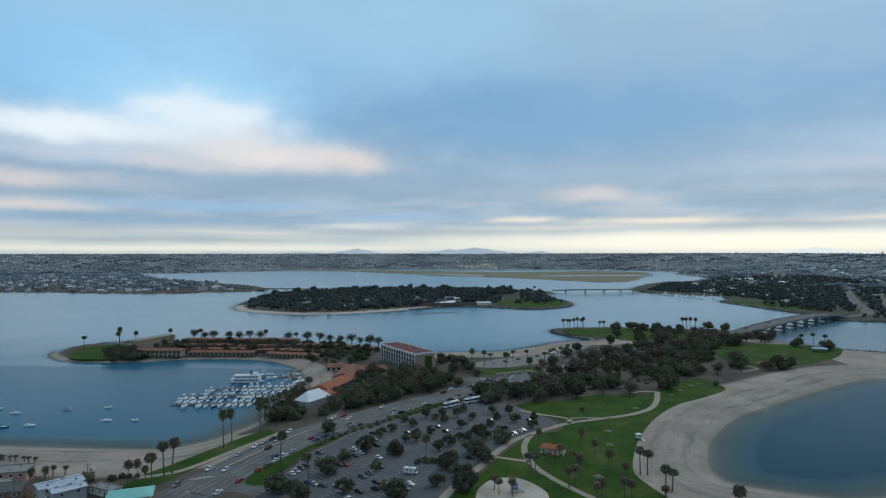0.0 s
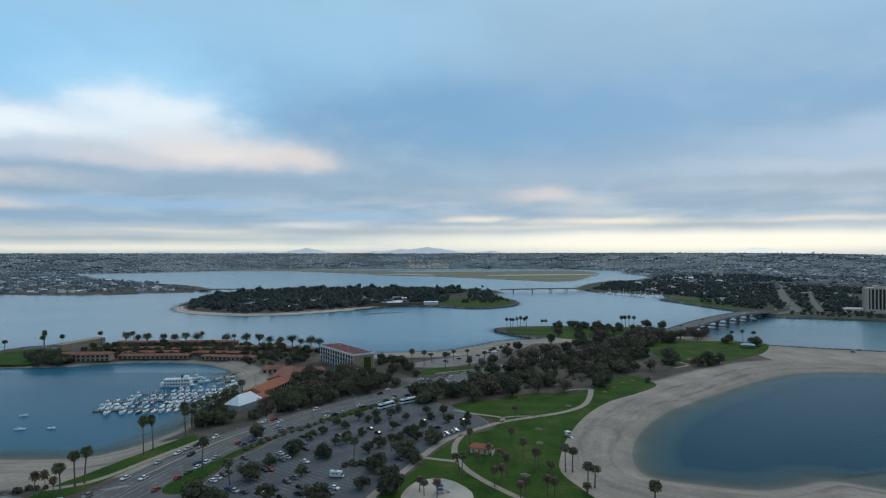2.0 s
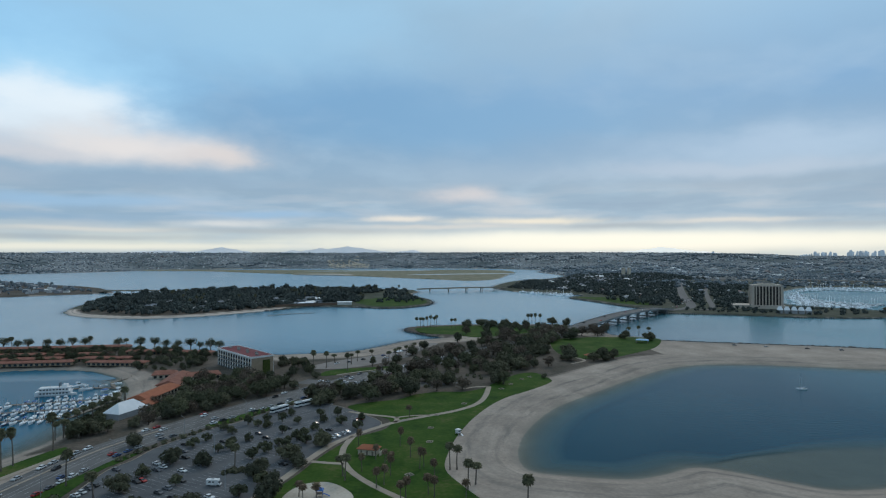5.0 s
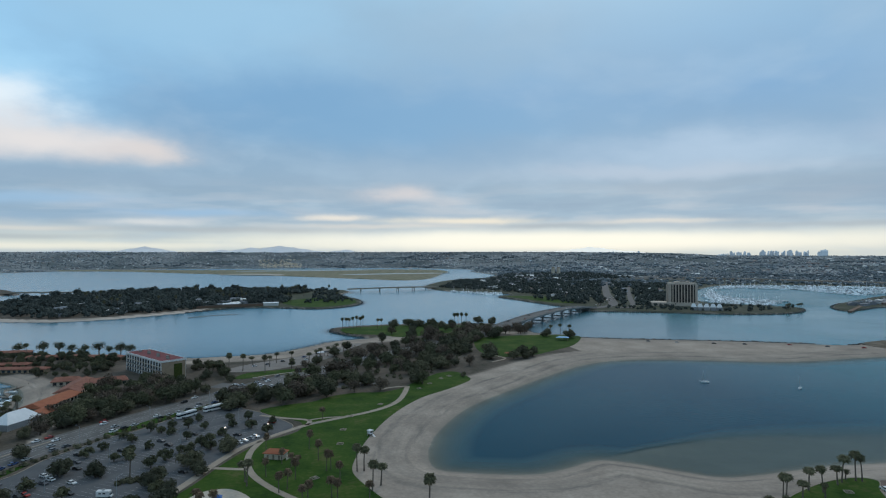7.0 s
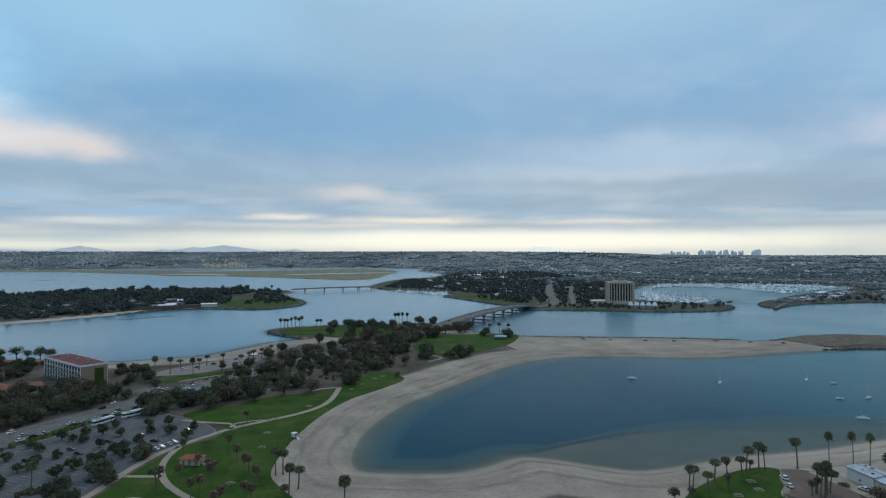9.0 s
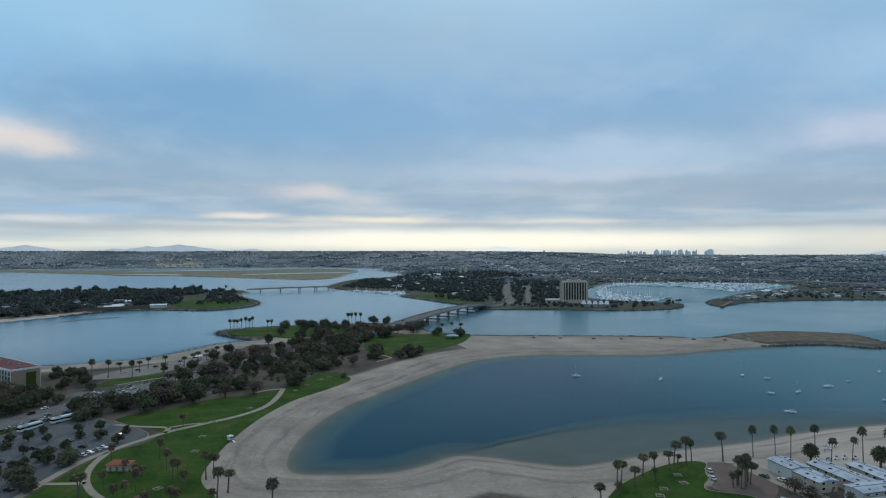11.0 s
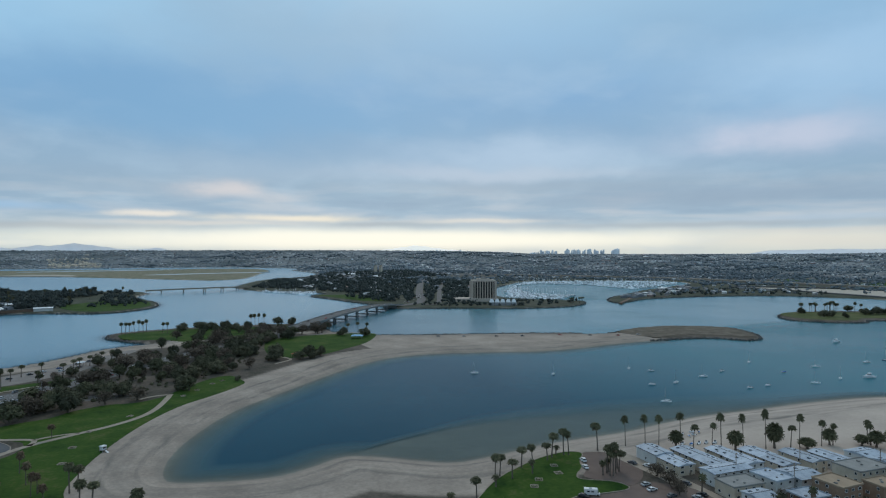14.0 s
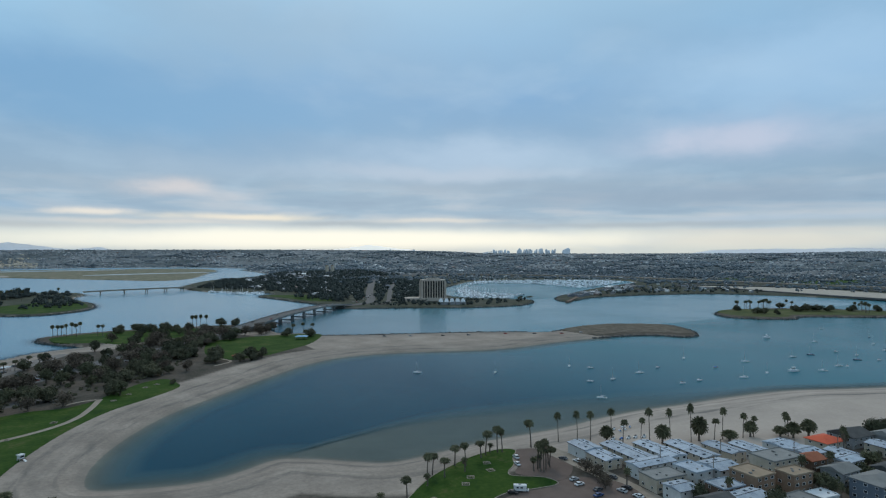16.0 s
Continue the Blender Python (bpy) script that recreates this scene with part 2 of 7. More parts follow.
GLASS = material("window_glass", [(0.015, 0.018, 0.022), (0.03, 0.035, 0.04)], 0.12, 1.0, 5.0, spec=0.6)
BARK = material("bark", [(0.07, 0.055, 0.045), (0.14, 0.115, 0.09)], 0.95, 1.2, 6.0, 0.4)
LEAF = material("dark_leaf", [(0.052, 0.056, 0.04), (0.083, 0.086, 0.059), (0.116, 0.114, 0.076)], 0.9, 0.5, 2.4, island=0.28, each=0.3, spec=0.08, shift=0.12)
LEAF_OLIVE = material("olive_leaf", [(0.056, 0.064, 0.042), (0.086, 0.092, 0.058), (0.118, 0.118, 0.072)], 0.9, 0.5, 2.4, island=0.26, each=0.25, spec=0.08, shift=0.1)
LEAF_BROWN = material("brown_leaf", [(0.08, 0.063, 0.049), (0.122, 0.095, 0.073), (0.16, 0.126, 0.096)], 0.9, 0.5, 2.4, island=0.35, each=0.2, spec=0.08)
PALM_LEAF = material("palm_leaf", [(0.06, 0.064, 0.036), (0.10, 0.098, 0.055), (0.15, 0.132, 0.078)], 0.8, 0.7, 3.0, island=0.4, each=0.2, spec=0.15)
PALM_BROWN = material("dry_palm_leaf", [(0.085, 0.055, 0.038), (0.13, 0.088, 0.058), (0.12, 0.11, 0.06)], 0.85, 0.7, 3.0, island=0.4, each=0.2, spec=0.12)
PALM_DEAD = material("palm_dead_leaf", [(0.12, 0.086, 0.058), (0.2, 0.148, 0.1)], 0.95, 0.7, 3.0, island=0.3)
PALM_BARK = material("palm_bark", [(0.1, 0.08, 0.065), (0.17, 0.14, 0.115)], 0.95, 1.0, 5.0)
WOOD = material("weathered_wood", [(0.14, 0.11, 0.085), (0.24, 0.2, 0.16)], 0.9, 0.6, 4.0)
RUBBER = material("rubber", [(0.015, 0.015, 0.015), (0.03, 0.03, 0.03)], 0.8, 2.0, 9.0)
CHROME = material("mast_aluminium", [(0.5, 0.5, 0.5), (0.65, 0.65, 0.65)], 0.4, 1.0, 5.0, metal=0.8)


def ground_material():
    m = bpy.data.materials.new("ground_surface")
    m.use_nodes = True
    n, l = nodes_of(m.node_tree)
    out, b = n.new("ShaderNodeOutputMaterial"), n.new("ShaderNodeBsdfPrincipled")
    l.new(b.outputs[0], out.inputs[0])
    geo = n.new("ShaderNodeNewGeometry")
    pos = geo.outputs["Position"]
    sandy, shore, far = (n.new("ShaderNodeAttribute") for _ in range(3))
    sandy.attribute_name, shore.attribute_name, far.attribute_name = "sandy", "shore", "rural"
    coarse, fine = noise_node(n, l, pos, 0.035, 5.0, 0.6), noise_node(n, l, pos, 0.6, 4.0, 0.6)
    both = math_node(n, l, "ADD", math_node(n, l, "MULTIPLY", coarse, 0.6), math_node(n, l, "MULTIPLY", fine, 0.4))
    sand = ramp_node(n, l, both, [(0.34, (0.23, 0.19, 0.158)), (0.5, (0.32, 0.265, 0.22)), (0.66, (0.42, 0.352, 0.292))])
    sep = n.new("ShaderNodeSeparateXYZ")
    l.new(pos, sep.inputs[0])
    # paler sand on the town beach and the island shore
    town_side = math_node(n, l, "MULTIPLY", math_node(n, l, "MULTIPLY", math_node(n, l, "SUBTRACT", sep.outputs[0], 230.0), 0.01, True), math_node(n, l, "MULTIPLY", math_node(n, l, "SUBTRACT", 300.0, sep.outputs[1]), 0.02, True))
    sand = mix_node(n, l, math_node(n, l, "MAXIMUM", math_node(n, l, "MULTIPLY", town_side, 0.5), math_node(n, l, "MULTIPLY", math_node(n, l, "SUBTRACT", sep.outputs[1], 880.0), 0.01, True)), sand, (0.56, 0.465, 0.395))
    # wrack lines that follow the shore
    along = n.new("ShaderNodeCombineXYZ")
    l.new(math_node(n, l, "MULTIPLY", shore.outputs["Fac"], 0.13), along.inputs[0])
    l.new(math_node(n, l, "MULTIPLY", math_node(n, l, "ADD", sep.outputs[0], sep.outputs[1]), 0.013), along.inputs[1])
    wrack = noise_node(n, l, along.outputs[0], 1.6, 5.0, 0.62, 0.2)
    wander = math_node(n, l, "ADD", shore.outputs["Fac"], math_node(n, l, "MULTIPLY", math_node(n, l, "SUBTRACT", coarse, 0.5), 12.0))
    arcs = ramp_node(n, l, math_node(n, l, "MULTIPLY", wander, 0.02), [(0.0, (0.3, 0.3, 0.3)), (0.12, (0.3, 0.3, 0.3)), (0.17, (1.0, 1.0, 1.0)), (0.24, (0.35, 0.35, 0.35)), (0.43, (0.45, 0.45, 0.45)), (0.48, (1.0, 1.0, 1.0)), (0.54, (0.3, 0.3, 0.3)), (0.8, (0.0, 0.0, 0.0))])
    streak = math_node(n, l, "MULTIPLY", math_node(n, l, "SUBTRACT", wrack, 0.36), 4.2, True)
    sand = mix_node(n, l, math_node(n, l, "MULTIPLY", math_node(n, l, "MULTIPLY", streak, arcs), 0.8), sand, (0.125, 0.115, 0.104))
    wet = ramp_node(n, l, math_node(n, l, "ADD", math_node(n, l, "MULTIPLY", shore.outputs["Fac"], 0.1), math_node(n, l, "MULTIPLY", math_node(n, l, "SUBTRACT", coarse, 0.5), 0.8)), [(0.02, (1, 1, 1)), (0.55, (0, 0, 0))])
    sand = mix_node(n, l, math_node(n, l, "MULTIPLY", wet, 0.42), sand, (0.2, 0.18, 0.155))
    earth = ramp_node(n, l, both, [(0.36, (0.046, 0.044, 0.033)), (0.48, (0.082, 0.07, 0.056)), (0.6, (0.125, 0.102, 0.084))])
    rural = ramp_node(n, l, both, [(0.36, (0.1, 0.105, 0.062)), (0.5, (0.18, 0.17, 0.11)), (0.64, (0.34, 0.285, 0.22))])
    # distant land: blue-grey haze painted into the ground colour
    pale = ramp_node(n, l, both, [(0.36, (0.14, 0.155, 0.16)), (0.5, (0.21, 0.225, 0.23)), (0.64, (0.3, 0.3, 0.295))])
    # mask of the painted haze, grows with distance
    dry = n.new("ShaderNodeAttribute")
    dry.attribute_name = "haze_tint"
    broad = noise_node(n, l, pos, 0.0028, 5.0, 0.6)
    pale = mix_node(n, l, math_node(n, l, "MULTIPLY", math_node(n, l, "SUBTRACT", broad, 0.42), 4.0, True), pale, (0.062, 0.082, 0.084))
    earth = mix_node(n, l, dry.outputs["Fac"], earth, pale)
    shady = n.new("ShaderNodeAttribute")
    shady.attribute_name = "wooded"
    floor = ramp_node(n, l, both, [(0.36, (0.036, 0.043, 0.03)), (0.5, (0.062, 0.068, 0.047)), (0.64, (0.105, 0.1, 0.078))])
    earth = mix_node(n, l, shady.outputs["Fac"], earth, floor)
    land = mix_node(n, l, far.outputs["Fac"], earth, rural)
    col = mix_node(n, l, sandy.outputs["Fac"], land, sand)
    l.new(col, b.inputs["Base Color"])
    b.inputs["Roughness"].default_value = 0.95
    b.inputs["Specular IOR Level"].default_value = 0.12
    return m


def water_material():
    m = bpy.data.materials.new("water_surface")
    m.use_nodes = True
    n, l = nodes_of(m.node_tree)
    out, b, clear, mix = (n.new(k) for k in ("ShaderNodeOutputMaterial", "ShaderNodeBsdfPrincipled", "ShaderNodeBsdfTransparent", "ShaderNodeMixShader"))
    geo = n.new("ShaderNodeNewGeometry")
    pos = geo.outputs["Position"]
    depth = n.new("ShaderNodeAttribute")
    depth.attribute_name = "depth"
    d = depth.outputs["Fac"]
    patch = noise_node(n, l, pos, 0.006, 4.0, 0.55)
    deep = ramp_node(n, l, patch, [(0.35, (0.0002, 0.042, 0.07)), (0.65, (0.0004, 0.054, 0.086))])
    # the outer bay is bluer than the cove
    place = n.new("ShaderNodeSeparateXYZ")
    l.new(pos, place.inputs[0])
    bay = math_node(n, l, "MULTIPLY", math_node(n, l, "SUBTRACT", 60.0, place.outputs[0]), 0.006, True)
    deep = mix_node(n, l, bay, deep, (0.016, 0.104, 0.168))
    east = math_node(n, l, "MULTIPLY", math_node(n, l, "SUBTRACT", place.outputs[0], 320.0), 0.004, True)
    deep = mix_node(n, l, east, deep, (0.022, 0.142, 0.178))
    body = mix_node(n, l, math_node(n, l, "MULTIPLY", d, 0.3, True), (0.088, 0.152, 0.158), deep)
    # open water: paler base colour stands in for reflected sky, IOR raised too
    sky_sheen = math_node(n, l, "MULTIPLY", math_node(n, l, "SUBTRACT", d, 7.0), 0.2, True)
    sky_sheen = math_node(n, l, "MULTIPLY", sky_sheen, math_node(n, l, "SUBTRACT", 1.0, math_node(n, l, "MULTIPLY", bay, 0.3)))
    body = mix_node(n, l, sky_sheen, body, (0.075, 0.215, 0.285))
    l.new(body, b.inputs["Base Color"])
    ior = math_node(n, l, "ADD", 1.1, math_node(n, l, "MULTIPLY", sky_sheen, 0.46))
    l.new(ior, b.inputs["IOR"])
    rough = ramp_node(n, l, patch, [(0.35, (0.17, 0.17, 0.17)), (0.65, (0.26, 0.26, 0.26))])
    rough = mix_node(n, l, sky_sheen, rough, (0.22, 0.22, 0.22))
    l.new(rough, b.inputs["Roughness"])
    waves = n.new("ShaderNodeVectorMath")
    waves.operation = "MULTIPLY"
    waves.inputs[1].default_value = (0.5, 1.0, 1.0)
    l.new(pos, waves.inputs[0])
    bp = n.new("ShaderNodeBump")
    bp.inputs["Strength"].default_value, bp.inputs["Distance"].default_value = 0.28, 0.3
    l.new(noise_node(n, l, waves.outputs[0], 0.45, 3.0, 0.6), bp.inputs["Height"])
    l.new(bp.outputs[0], b.inputs["Normal"])
    # shallows let the sand show through
    thick = math_node(n, l, "SUBTRACT", 1.0, math_node(n, l, "POWER", 2.718, math_node(n, l, "MULTIPLY", d, -0.95)), True)
    l.new(thick, mix.inputs[0])
    clear.inputs[0].default_value = (0.80, 0.86, 0.86, 1)
    l.new(clear.outputs[0], mix.inputs[1])
    l.new(b.outputs[0], mix.inputs[2])
    l.new(mix.outputs[0], out.inputs[0])
    return m


# ------------------------------------------------------------------ mesh helpers
class Geo:
    """Collects vertices and faces of one mesh."""

    def __init__(self):
        self.v, self.f = [], []

    def add(self, verts, faces):
        k = len(self.v)
        self.v += [tuple(p) for p in verts]
        self.f += [tuple(i + k for i in face) for face in faces]
        return self

    def box(self, cx, cy, z0, sx, sy, sz, turn=0.0, taper=1.0):
        c, s = math.cos(turn), math.sin(turn)
        pts = []
        for z, q in ((z0, 1.0), (z0 + sz, taper)):
            for dx, dy in ((-1, -1), (1, -1), (1, 1), (-1, 1)):
                a, b = dx * sx / 2 * q, dy * sy / 2 * q
                pts.append((cx + a * c - b * s, cy + a * s + b * c, z))
        return self.add(pts, [(3, 2, 1, 0), (4, 5, 6, 7), (0, 1, 5, 4), (1, 2, 6, 5), (2, 3, 7, 6), (3, 0, 4, 7)])

    def tube(self, rings, n=8, cap=True):
        """rings: (centre, radius) from end to end, round upright axes."""
        pts, faces = [], []
        for (x, y, z), r in rings:
            pts += [(x + r * math.cos(2 * math.pi * i / n), y + r * math.sin(2 * math.pi * i / n), z) for i in range(n)]
        for k in range(len(rings) - 1):
            faces += [(k * n + i, k * n + (i + 1) % n, (k + 1) * n + (i + 1) % n, (k + 1) * n + i) for i in range(n)]
        if cap:
            faces += [tuple(range(n - 1, -1, -1)), tuple(range((len(rings) - 1) * n, len(rings) * n))]
        return self.add(pts, faces)

    def limb(self, a, b, r0, r1, n=5):
        a, b = Vector(a), Vector(b)
        q = (b - a).to_track_quat("Z", "Y")
        pts = []
        for p, r in ((a, r0), (b, r1)):
            pts += [p + q @ Vector((r * math.cos(2 * math.pi * i / n), r * math.sin(2 * math.pi * i / n), 0)) for i in range(n)]
        return self.add(pts, [(i, (i + 1) % n, n + (i + 1) % n, n + i) for i in range(n)] + [tuple(range(n, 2 * n))])

    def prism(self, outline, z0, z1):
        n = len(outline)
        pts = [(p[0], p[1], z0) for p in outline] + [(p[0], p[1], z1) for p in outline]
        area = sum(outline[i][0] * outline[(i + 1) % n][1] - outline[(i + 1) % n][0] * outline[i][1] for i in range(n))
        order = range(n) if area > 0 else range(n - 1, -1, -1)
        o = list(order)
        faces = [tuple(i + n for i in o), tuple(reversed(o))]
        faces += [(o[i], o[(i + 1) % n], o[(i + 1) % n] + n, o[i] + n) for i in range(n)]
        return self.add(pts, faces)

    def mesh(self, name, mat, smooth=False):
        m = bpy.data.meshes.new(name)
        m.from_pydata(self.v, [], self.f)
        m.materials.append(mat)
        if smooth:
            m.polygons.foreach_set("use_smooth", [True] * len(m.polygons))
        m.update()
        return m


def part(name, geo, mat, parent, label="", smooth=False):
    """One mesh object under a thing or under a part. geo: a Geo, or a mesh to share."""
    data = geo.mesh(name, mat, smooth) if isinstance(geo, Geo) else geo
    ob = new(name, data)
    ob.parent = parent
    if label:
        ob["label"] = label
    return ob


def thing(name, label, category, group=""):
    return tagged(new(name), label, category, group)


def structure(name, geo, mat, label, category, smooth=False):
    return tagged(new(name, geo.mesh(name, mat, smooth)), label, category, "", "structure")


def stuff(name, geo, mat, label, category, smooth=False):
    return tagged(new(name, geo.mesh(name, mat, smooth)), label, category, "", "stuff")


def curve(points, closed=False, n=6):
    """A smooth line through points."""
    p = [Vector((*q, 0)) if len(q) == 2 else Vector(q) for q in points]
    out, m = [], len(p)
    for i in range(m if closed else m - 1):
        a, b, c, d = (p[(i + k) % m] if closed else p[min(max(i + k, 0), m - 1)] for k in (-1, 0, 1, 2))
        for s in range(n):
            t = s / n
            out.append(0.5 * ((2 * b) + (c - a) * t + (2 * a - 5 * b + 4 * c - d) * t * t + (3 * b - a - 3 * c + d) * t ** 3))
    if not closed:
        out.append(p[-1])
    return out


def ribbon(points, width, z0, z1, n=6, side=0.0):
    """A flat strip along a smooth line; side shifts it to the left of the way."""
    c = curve(points, False, n)
    g, top = Geo(), []
    for i, p in enumerate(c):
        d = (c[min(i + 1, len(c) - 1)] - c[max(i - 1, 0)]).normalized()
        q = Vector((-d.y, d.x, 0))
        top.append((p + q * (side + width / 2), p + q * (side - width / 2)))
    for a, b in top:
        g.v += [(a.x, a.y, z1 + a.z), (b.x, b.y, z1 + a.z), (b.x, b.y, z0 + a.z), (a.x, a.y, z0 + a.z)]
    for i in range(len(top) - 1):
        k = 4 * i
        g.f += [(k, k + 1, k + 5, k + 4), (k + 1, k + 2, k + 6, k + 5), (k + 2, k + 3, k + 7, k + 6), (k + 3, k, k + 4, k + 7)]
    k = 4 * (len(top) - 1)
    g.f += [(0, 3, 2, 1), (k, k + 1, k + 2, k + 3)]
    return g


# ------------------------------------------------------------------ land and water
LAND = 2.4
MAIN_WEST = [(-900, 300), (-500, 290), (-248, 289), (-190, 289), (-163, 291), (-148, 303), (-139, 325), (-135, 350), (-136, 390), (-134, 430),
             (-143, 462), (-162, 500), (-193, 533), (-224, 545), (-273, 545), (-317, 527), (-378, 523), (-416, 546), (-433, 570), (-436, 603),
             (-415, 640), (-365, 655), (-280, 650), (-180, 635), (-110, 615), (-65, 600), (-33, 602), (5, 607), (39, 637), (67, 672),
             (100, 688), (120, 690), (102, 706), (84, 735), (73, 760), (82, 792), (135, 806), (210, 800), (285, 785), (312, 745)]
MAIN_EAST = [(308, 700), (330, 662), (342, 642), (395, 614), (450, 592), (505, 567), (545, 545), (590, 523), (663, 537), (713, 525),
             (752, 485), (735, 440), (705, 409), (680, 408), (661, 437), (613, 453), (549, 460), (483, 457), (440, 461), (402, 477),
             (351, 495), (306, 498), (268, 482), (225, 448), (180, 408), (142, 372), (115, 332), (100, 298), (96, 272), (102, 263),
             (116, 257), (132, 252), (142, 251), (156, 255), (172, 261), (186, 254), (199, 242), (213, 230), (229, 228), (250, 229), (272, 230)]
MAIN_SOUTH = [(296, 228), (322, 226), (352, 228), (384, 227), (425, 221), (466, 216), (515, 205), (552, 187), (600, 165), (700, 120),
              (900, 0), (900, -900), (-900, -900)]
ISLE = [(-472, 1083), (-415, 1003), (-319, 958), (-250, 968), (-200, 1006), (-133, 1070), (-79, 1121), (-17, 1116), (60, 1074), (115, 1105),
        (146, 1165), (150, 1250), (136, 1330), (125, 1430), (148, 1530), (130, 1600), (60, 1640), (-150, 1680), (-330, 1660), (-470, 1590),
        (-520, 1500), (-520, 1350), (-505, 1200)]
CROWN = [(-2400, 1440), (-1700, 1490), (-1291, 1502), (-1139, 1508), (-872, 1455), (-718, 1525), (-618, 1600), (-640, 1680), (-803, 1904),
         (-1233, 2238), (-1542, 2655), (-1900, 3000), (-2500, 3300), (-5000, 3600), (-5000, 1300)]
FIESTA = [(-1450, 3750), (-924, 3560), (-509, 3130), (-57, 2670), (263, 2270), (381, 2135), (500, 2250), (644, 2678), (770, 3100), (700, 3420),
          (250, 3550), (-500, 3640), (-1000, 3850)]
EAST_NORTH = [(-5200, 2600), (-2500, 2560), (-2080, 2920), (-1520, 3330), (-960, 3980), (0, 3950), (700, 3800), (1000, 3300), (880, 3060), (850, 2544), (700, 2227),
              (526, 2060), (391, 1760), (369, 1641), (400, 1480), (455, 1400), (510, 1342), (455, 1270), (464, 1190), (483, 1058), (497, 985)]
EAST_SOUTH = [(490, 930), (574, 887), (653, 838), (729, 812), (793, 815), (845, 850), (868, 895), (815, 965), (790, 1045), (880, 1230),
              (1048, 1407), (1250, 1560), (1450, 1500), (1620, 1340), (1570, 1215), (1400, 1135), (1240, 1065), (1090, 985), (985, 925), (925, 872), (905, 822), (1005, 862),
              (1062, 866), (1200, 847), (1325, 791), (1388, 698), (1418, 598), (1424, 496), (1460, 360), (1580, 150), (2300, -600), (5300, -600), (5300, 5200), (-5200, 5200)]
ISLET = [(933, 533), (908, 500), (925, 460), (964, 434), (1005, 440), (1093, 372), (1200, 320), (1400, 220), (1500, 250), (1300, 360),
         (1195, 415), (1138, 500), (1022, 558), (977, 555)]
SHELF = [(96, 266), (116, 258), (142, 253), (156, 256), (175, 265), (200, 273), (220, 277), (250, 282), (280, 281), (310, 276), (357, 268), (400, 254), (445, 236),
         (500, 212), (500, 150), (90, 150)]


def outline(points, n=5):
    return np.array([(p.x, p.y) for p in curve(points, True, n)])


def signed(px, py, poly):
    """Distance to a closed line, positive inside."""
    best = np.full(px.shape, 1e12)
    inside = np.zeros(px.shape, bool)
    for (ax, ay), (bx, by) in zip(poly, np.roll(poly, -1, 0)):
        dx, dy = bx - ax, by - ay
        t = np.clip(((px - ax) * dx + (py - ay) * dy) / (dx * dx + dy * dy + 1e-9), 0, 1)
        best = np.minimum(best, (px - ax - t * dx) ** 2 + (py - ay - t * dy) ** 2)
        if ay != by:
            inside ^= ((ay > py) != (by > py)) & (px < dx * (py - ay) / (by - ay) + ax)
    return np.where(inside, 1, -1) * np.sqrt(best)


LANDS = [outline(p) for p in (MAIN_WEST + MAIN_EAST + MAIN_SOUTH, ISLE, CROWN, FIESTA, EAST_NORTH + EAST_SOUTH, ISLET)]
SHELF_LINE = outline(SHELF)


def smoothstep(a, b, v):
    t = np.clip((v - a) / (b - a), 0, 1)
    return t * t * (3 - 2 * t)


def waves2(x, y, size, seed):
    """Soft rolling field in -1..1 from a few sines."""
    r = random.Random(seed)
    out = np.zeros_like(x)
    for k in range(7):
        a, q, s = r.uniform(0, 6.28), r.uniform(0, 6.28), size * r.uniform(0.5, 1.6)
        out += np.sin((x * math.cos(a) + y * math.sin(a)) * 6.28 / s + q)
    return out / 4.0


def hills(x, y):
    """The mesas that close the view, higher towards the north, with low swells before them."""
    r = np.hypot(x - 40, y)
    az = np.degrees(np.arctan2(x - 40, y))
    top = np.interp(az, [-60, -30, -8, 5, 18, 28, 34, 37, 46, 50, 62, 67, 72, 110], [106, 106, 104, 102, 102, 98, 88, 74, 70, 70, 76, 86, 90, 92])
    start = np.interp(az, [-60, -40, -20, 0, 20, 40, 60, 80], [2700, 3300, 3900, 4000, 3200, 2700, 2400, 2300])
    q = np.clip((r - start) / (4860 - start), 0, 1)
    swell = waves2(x, y, 700, 5) * 0.5 + waves2(x, y, 300, 8) * 0.35
    rise = np.clip(q ** 1.25 + swell * 0.28 * np.sin(np.pi * q), 0, 1)
    return rise * top


def height(x, y):
    """Height of the ground, with sandiness and distance from the shore."""
    s = np.stack([signed(x, y, p) for p in LANDS])
    d = s.max(0)
    main = s.argmax(0) == 0
    beach = main & ~((x > 605) & (y > 350)) & ~((y > 694) & (x < 330)) & ~((y > 590) & (x < -120))
    beach |= (s.argmax(0) == 1) & (x < -120) & (y < 1120)
    wide = np.where(beach, 19.0, 4.5)
    land = LAND * smoothstep(0, 1, d / wide * 0.5 + 0.5) * 2 - LAND
    land = np.clip(land, 0, LAND)
    reach = np.where(x > 300, 96, 46) * np.where(main, 1, 0.4)
    reach = np.where(main & (x < -95) & (y > 312), np.where((x > -190) & (y > 440) & (y < 540), 22, 9), reach)
    sandy = np.where(beach, 1 - smoothstep(reach - 4, reach, d), 0)
    sandy = np.where(d < 0, 1.0, sandy)
    shelf = signed(x, y, SHELF_LINE)
    edge = np.interp(x, [90, 180, 230, 300, 500], [7, 8, 14, 42, 70])
    deep = np.minimum(np.where(beach, 0.075 * -d + 0.003 * d * d, -d * 0.5), 6.0)
    shoal = 0.3 + 0.0022 * np.clip(x - 150, 0, 400) + 5.0 * smoothstep(-0.35, 1.0, -shelf / edge)
    deep = np.minimum(deep, np.interp(x + (y - 300) * -0.5, [330, 520, 900], [6.0, 3.2, 3.0]) + np.where((y > 480) | (x < 300), 6, 0))
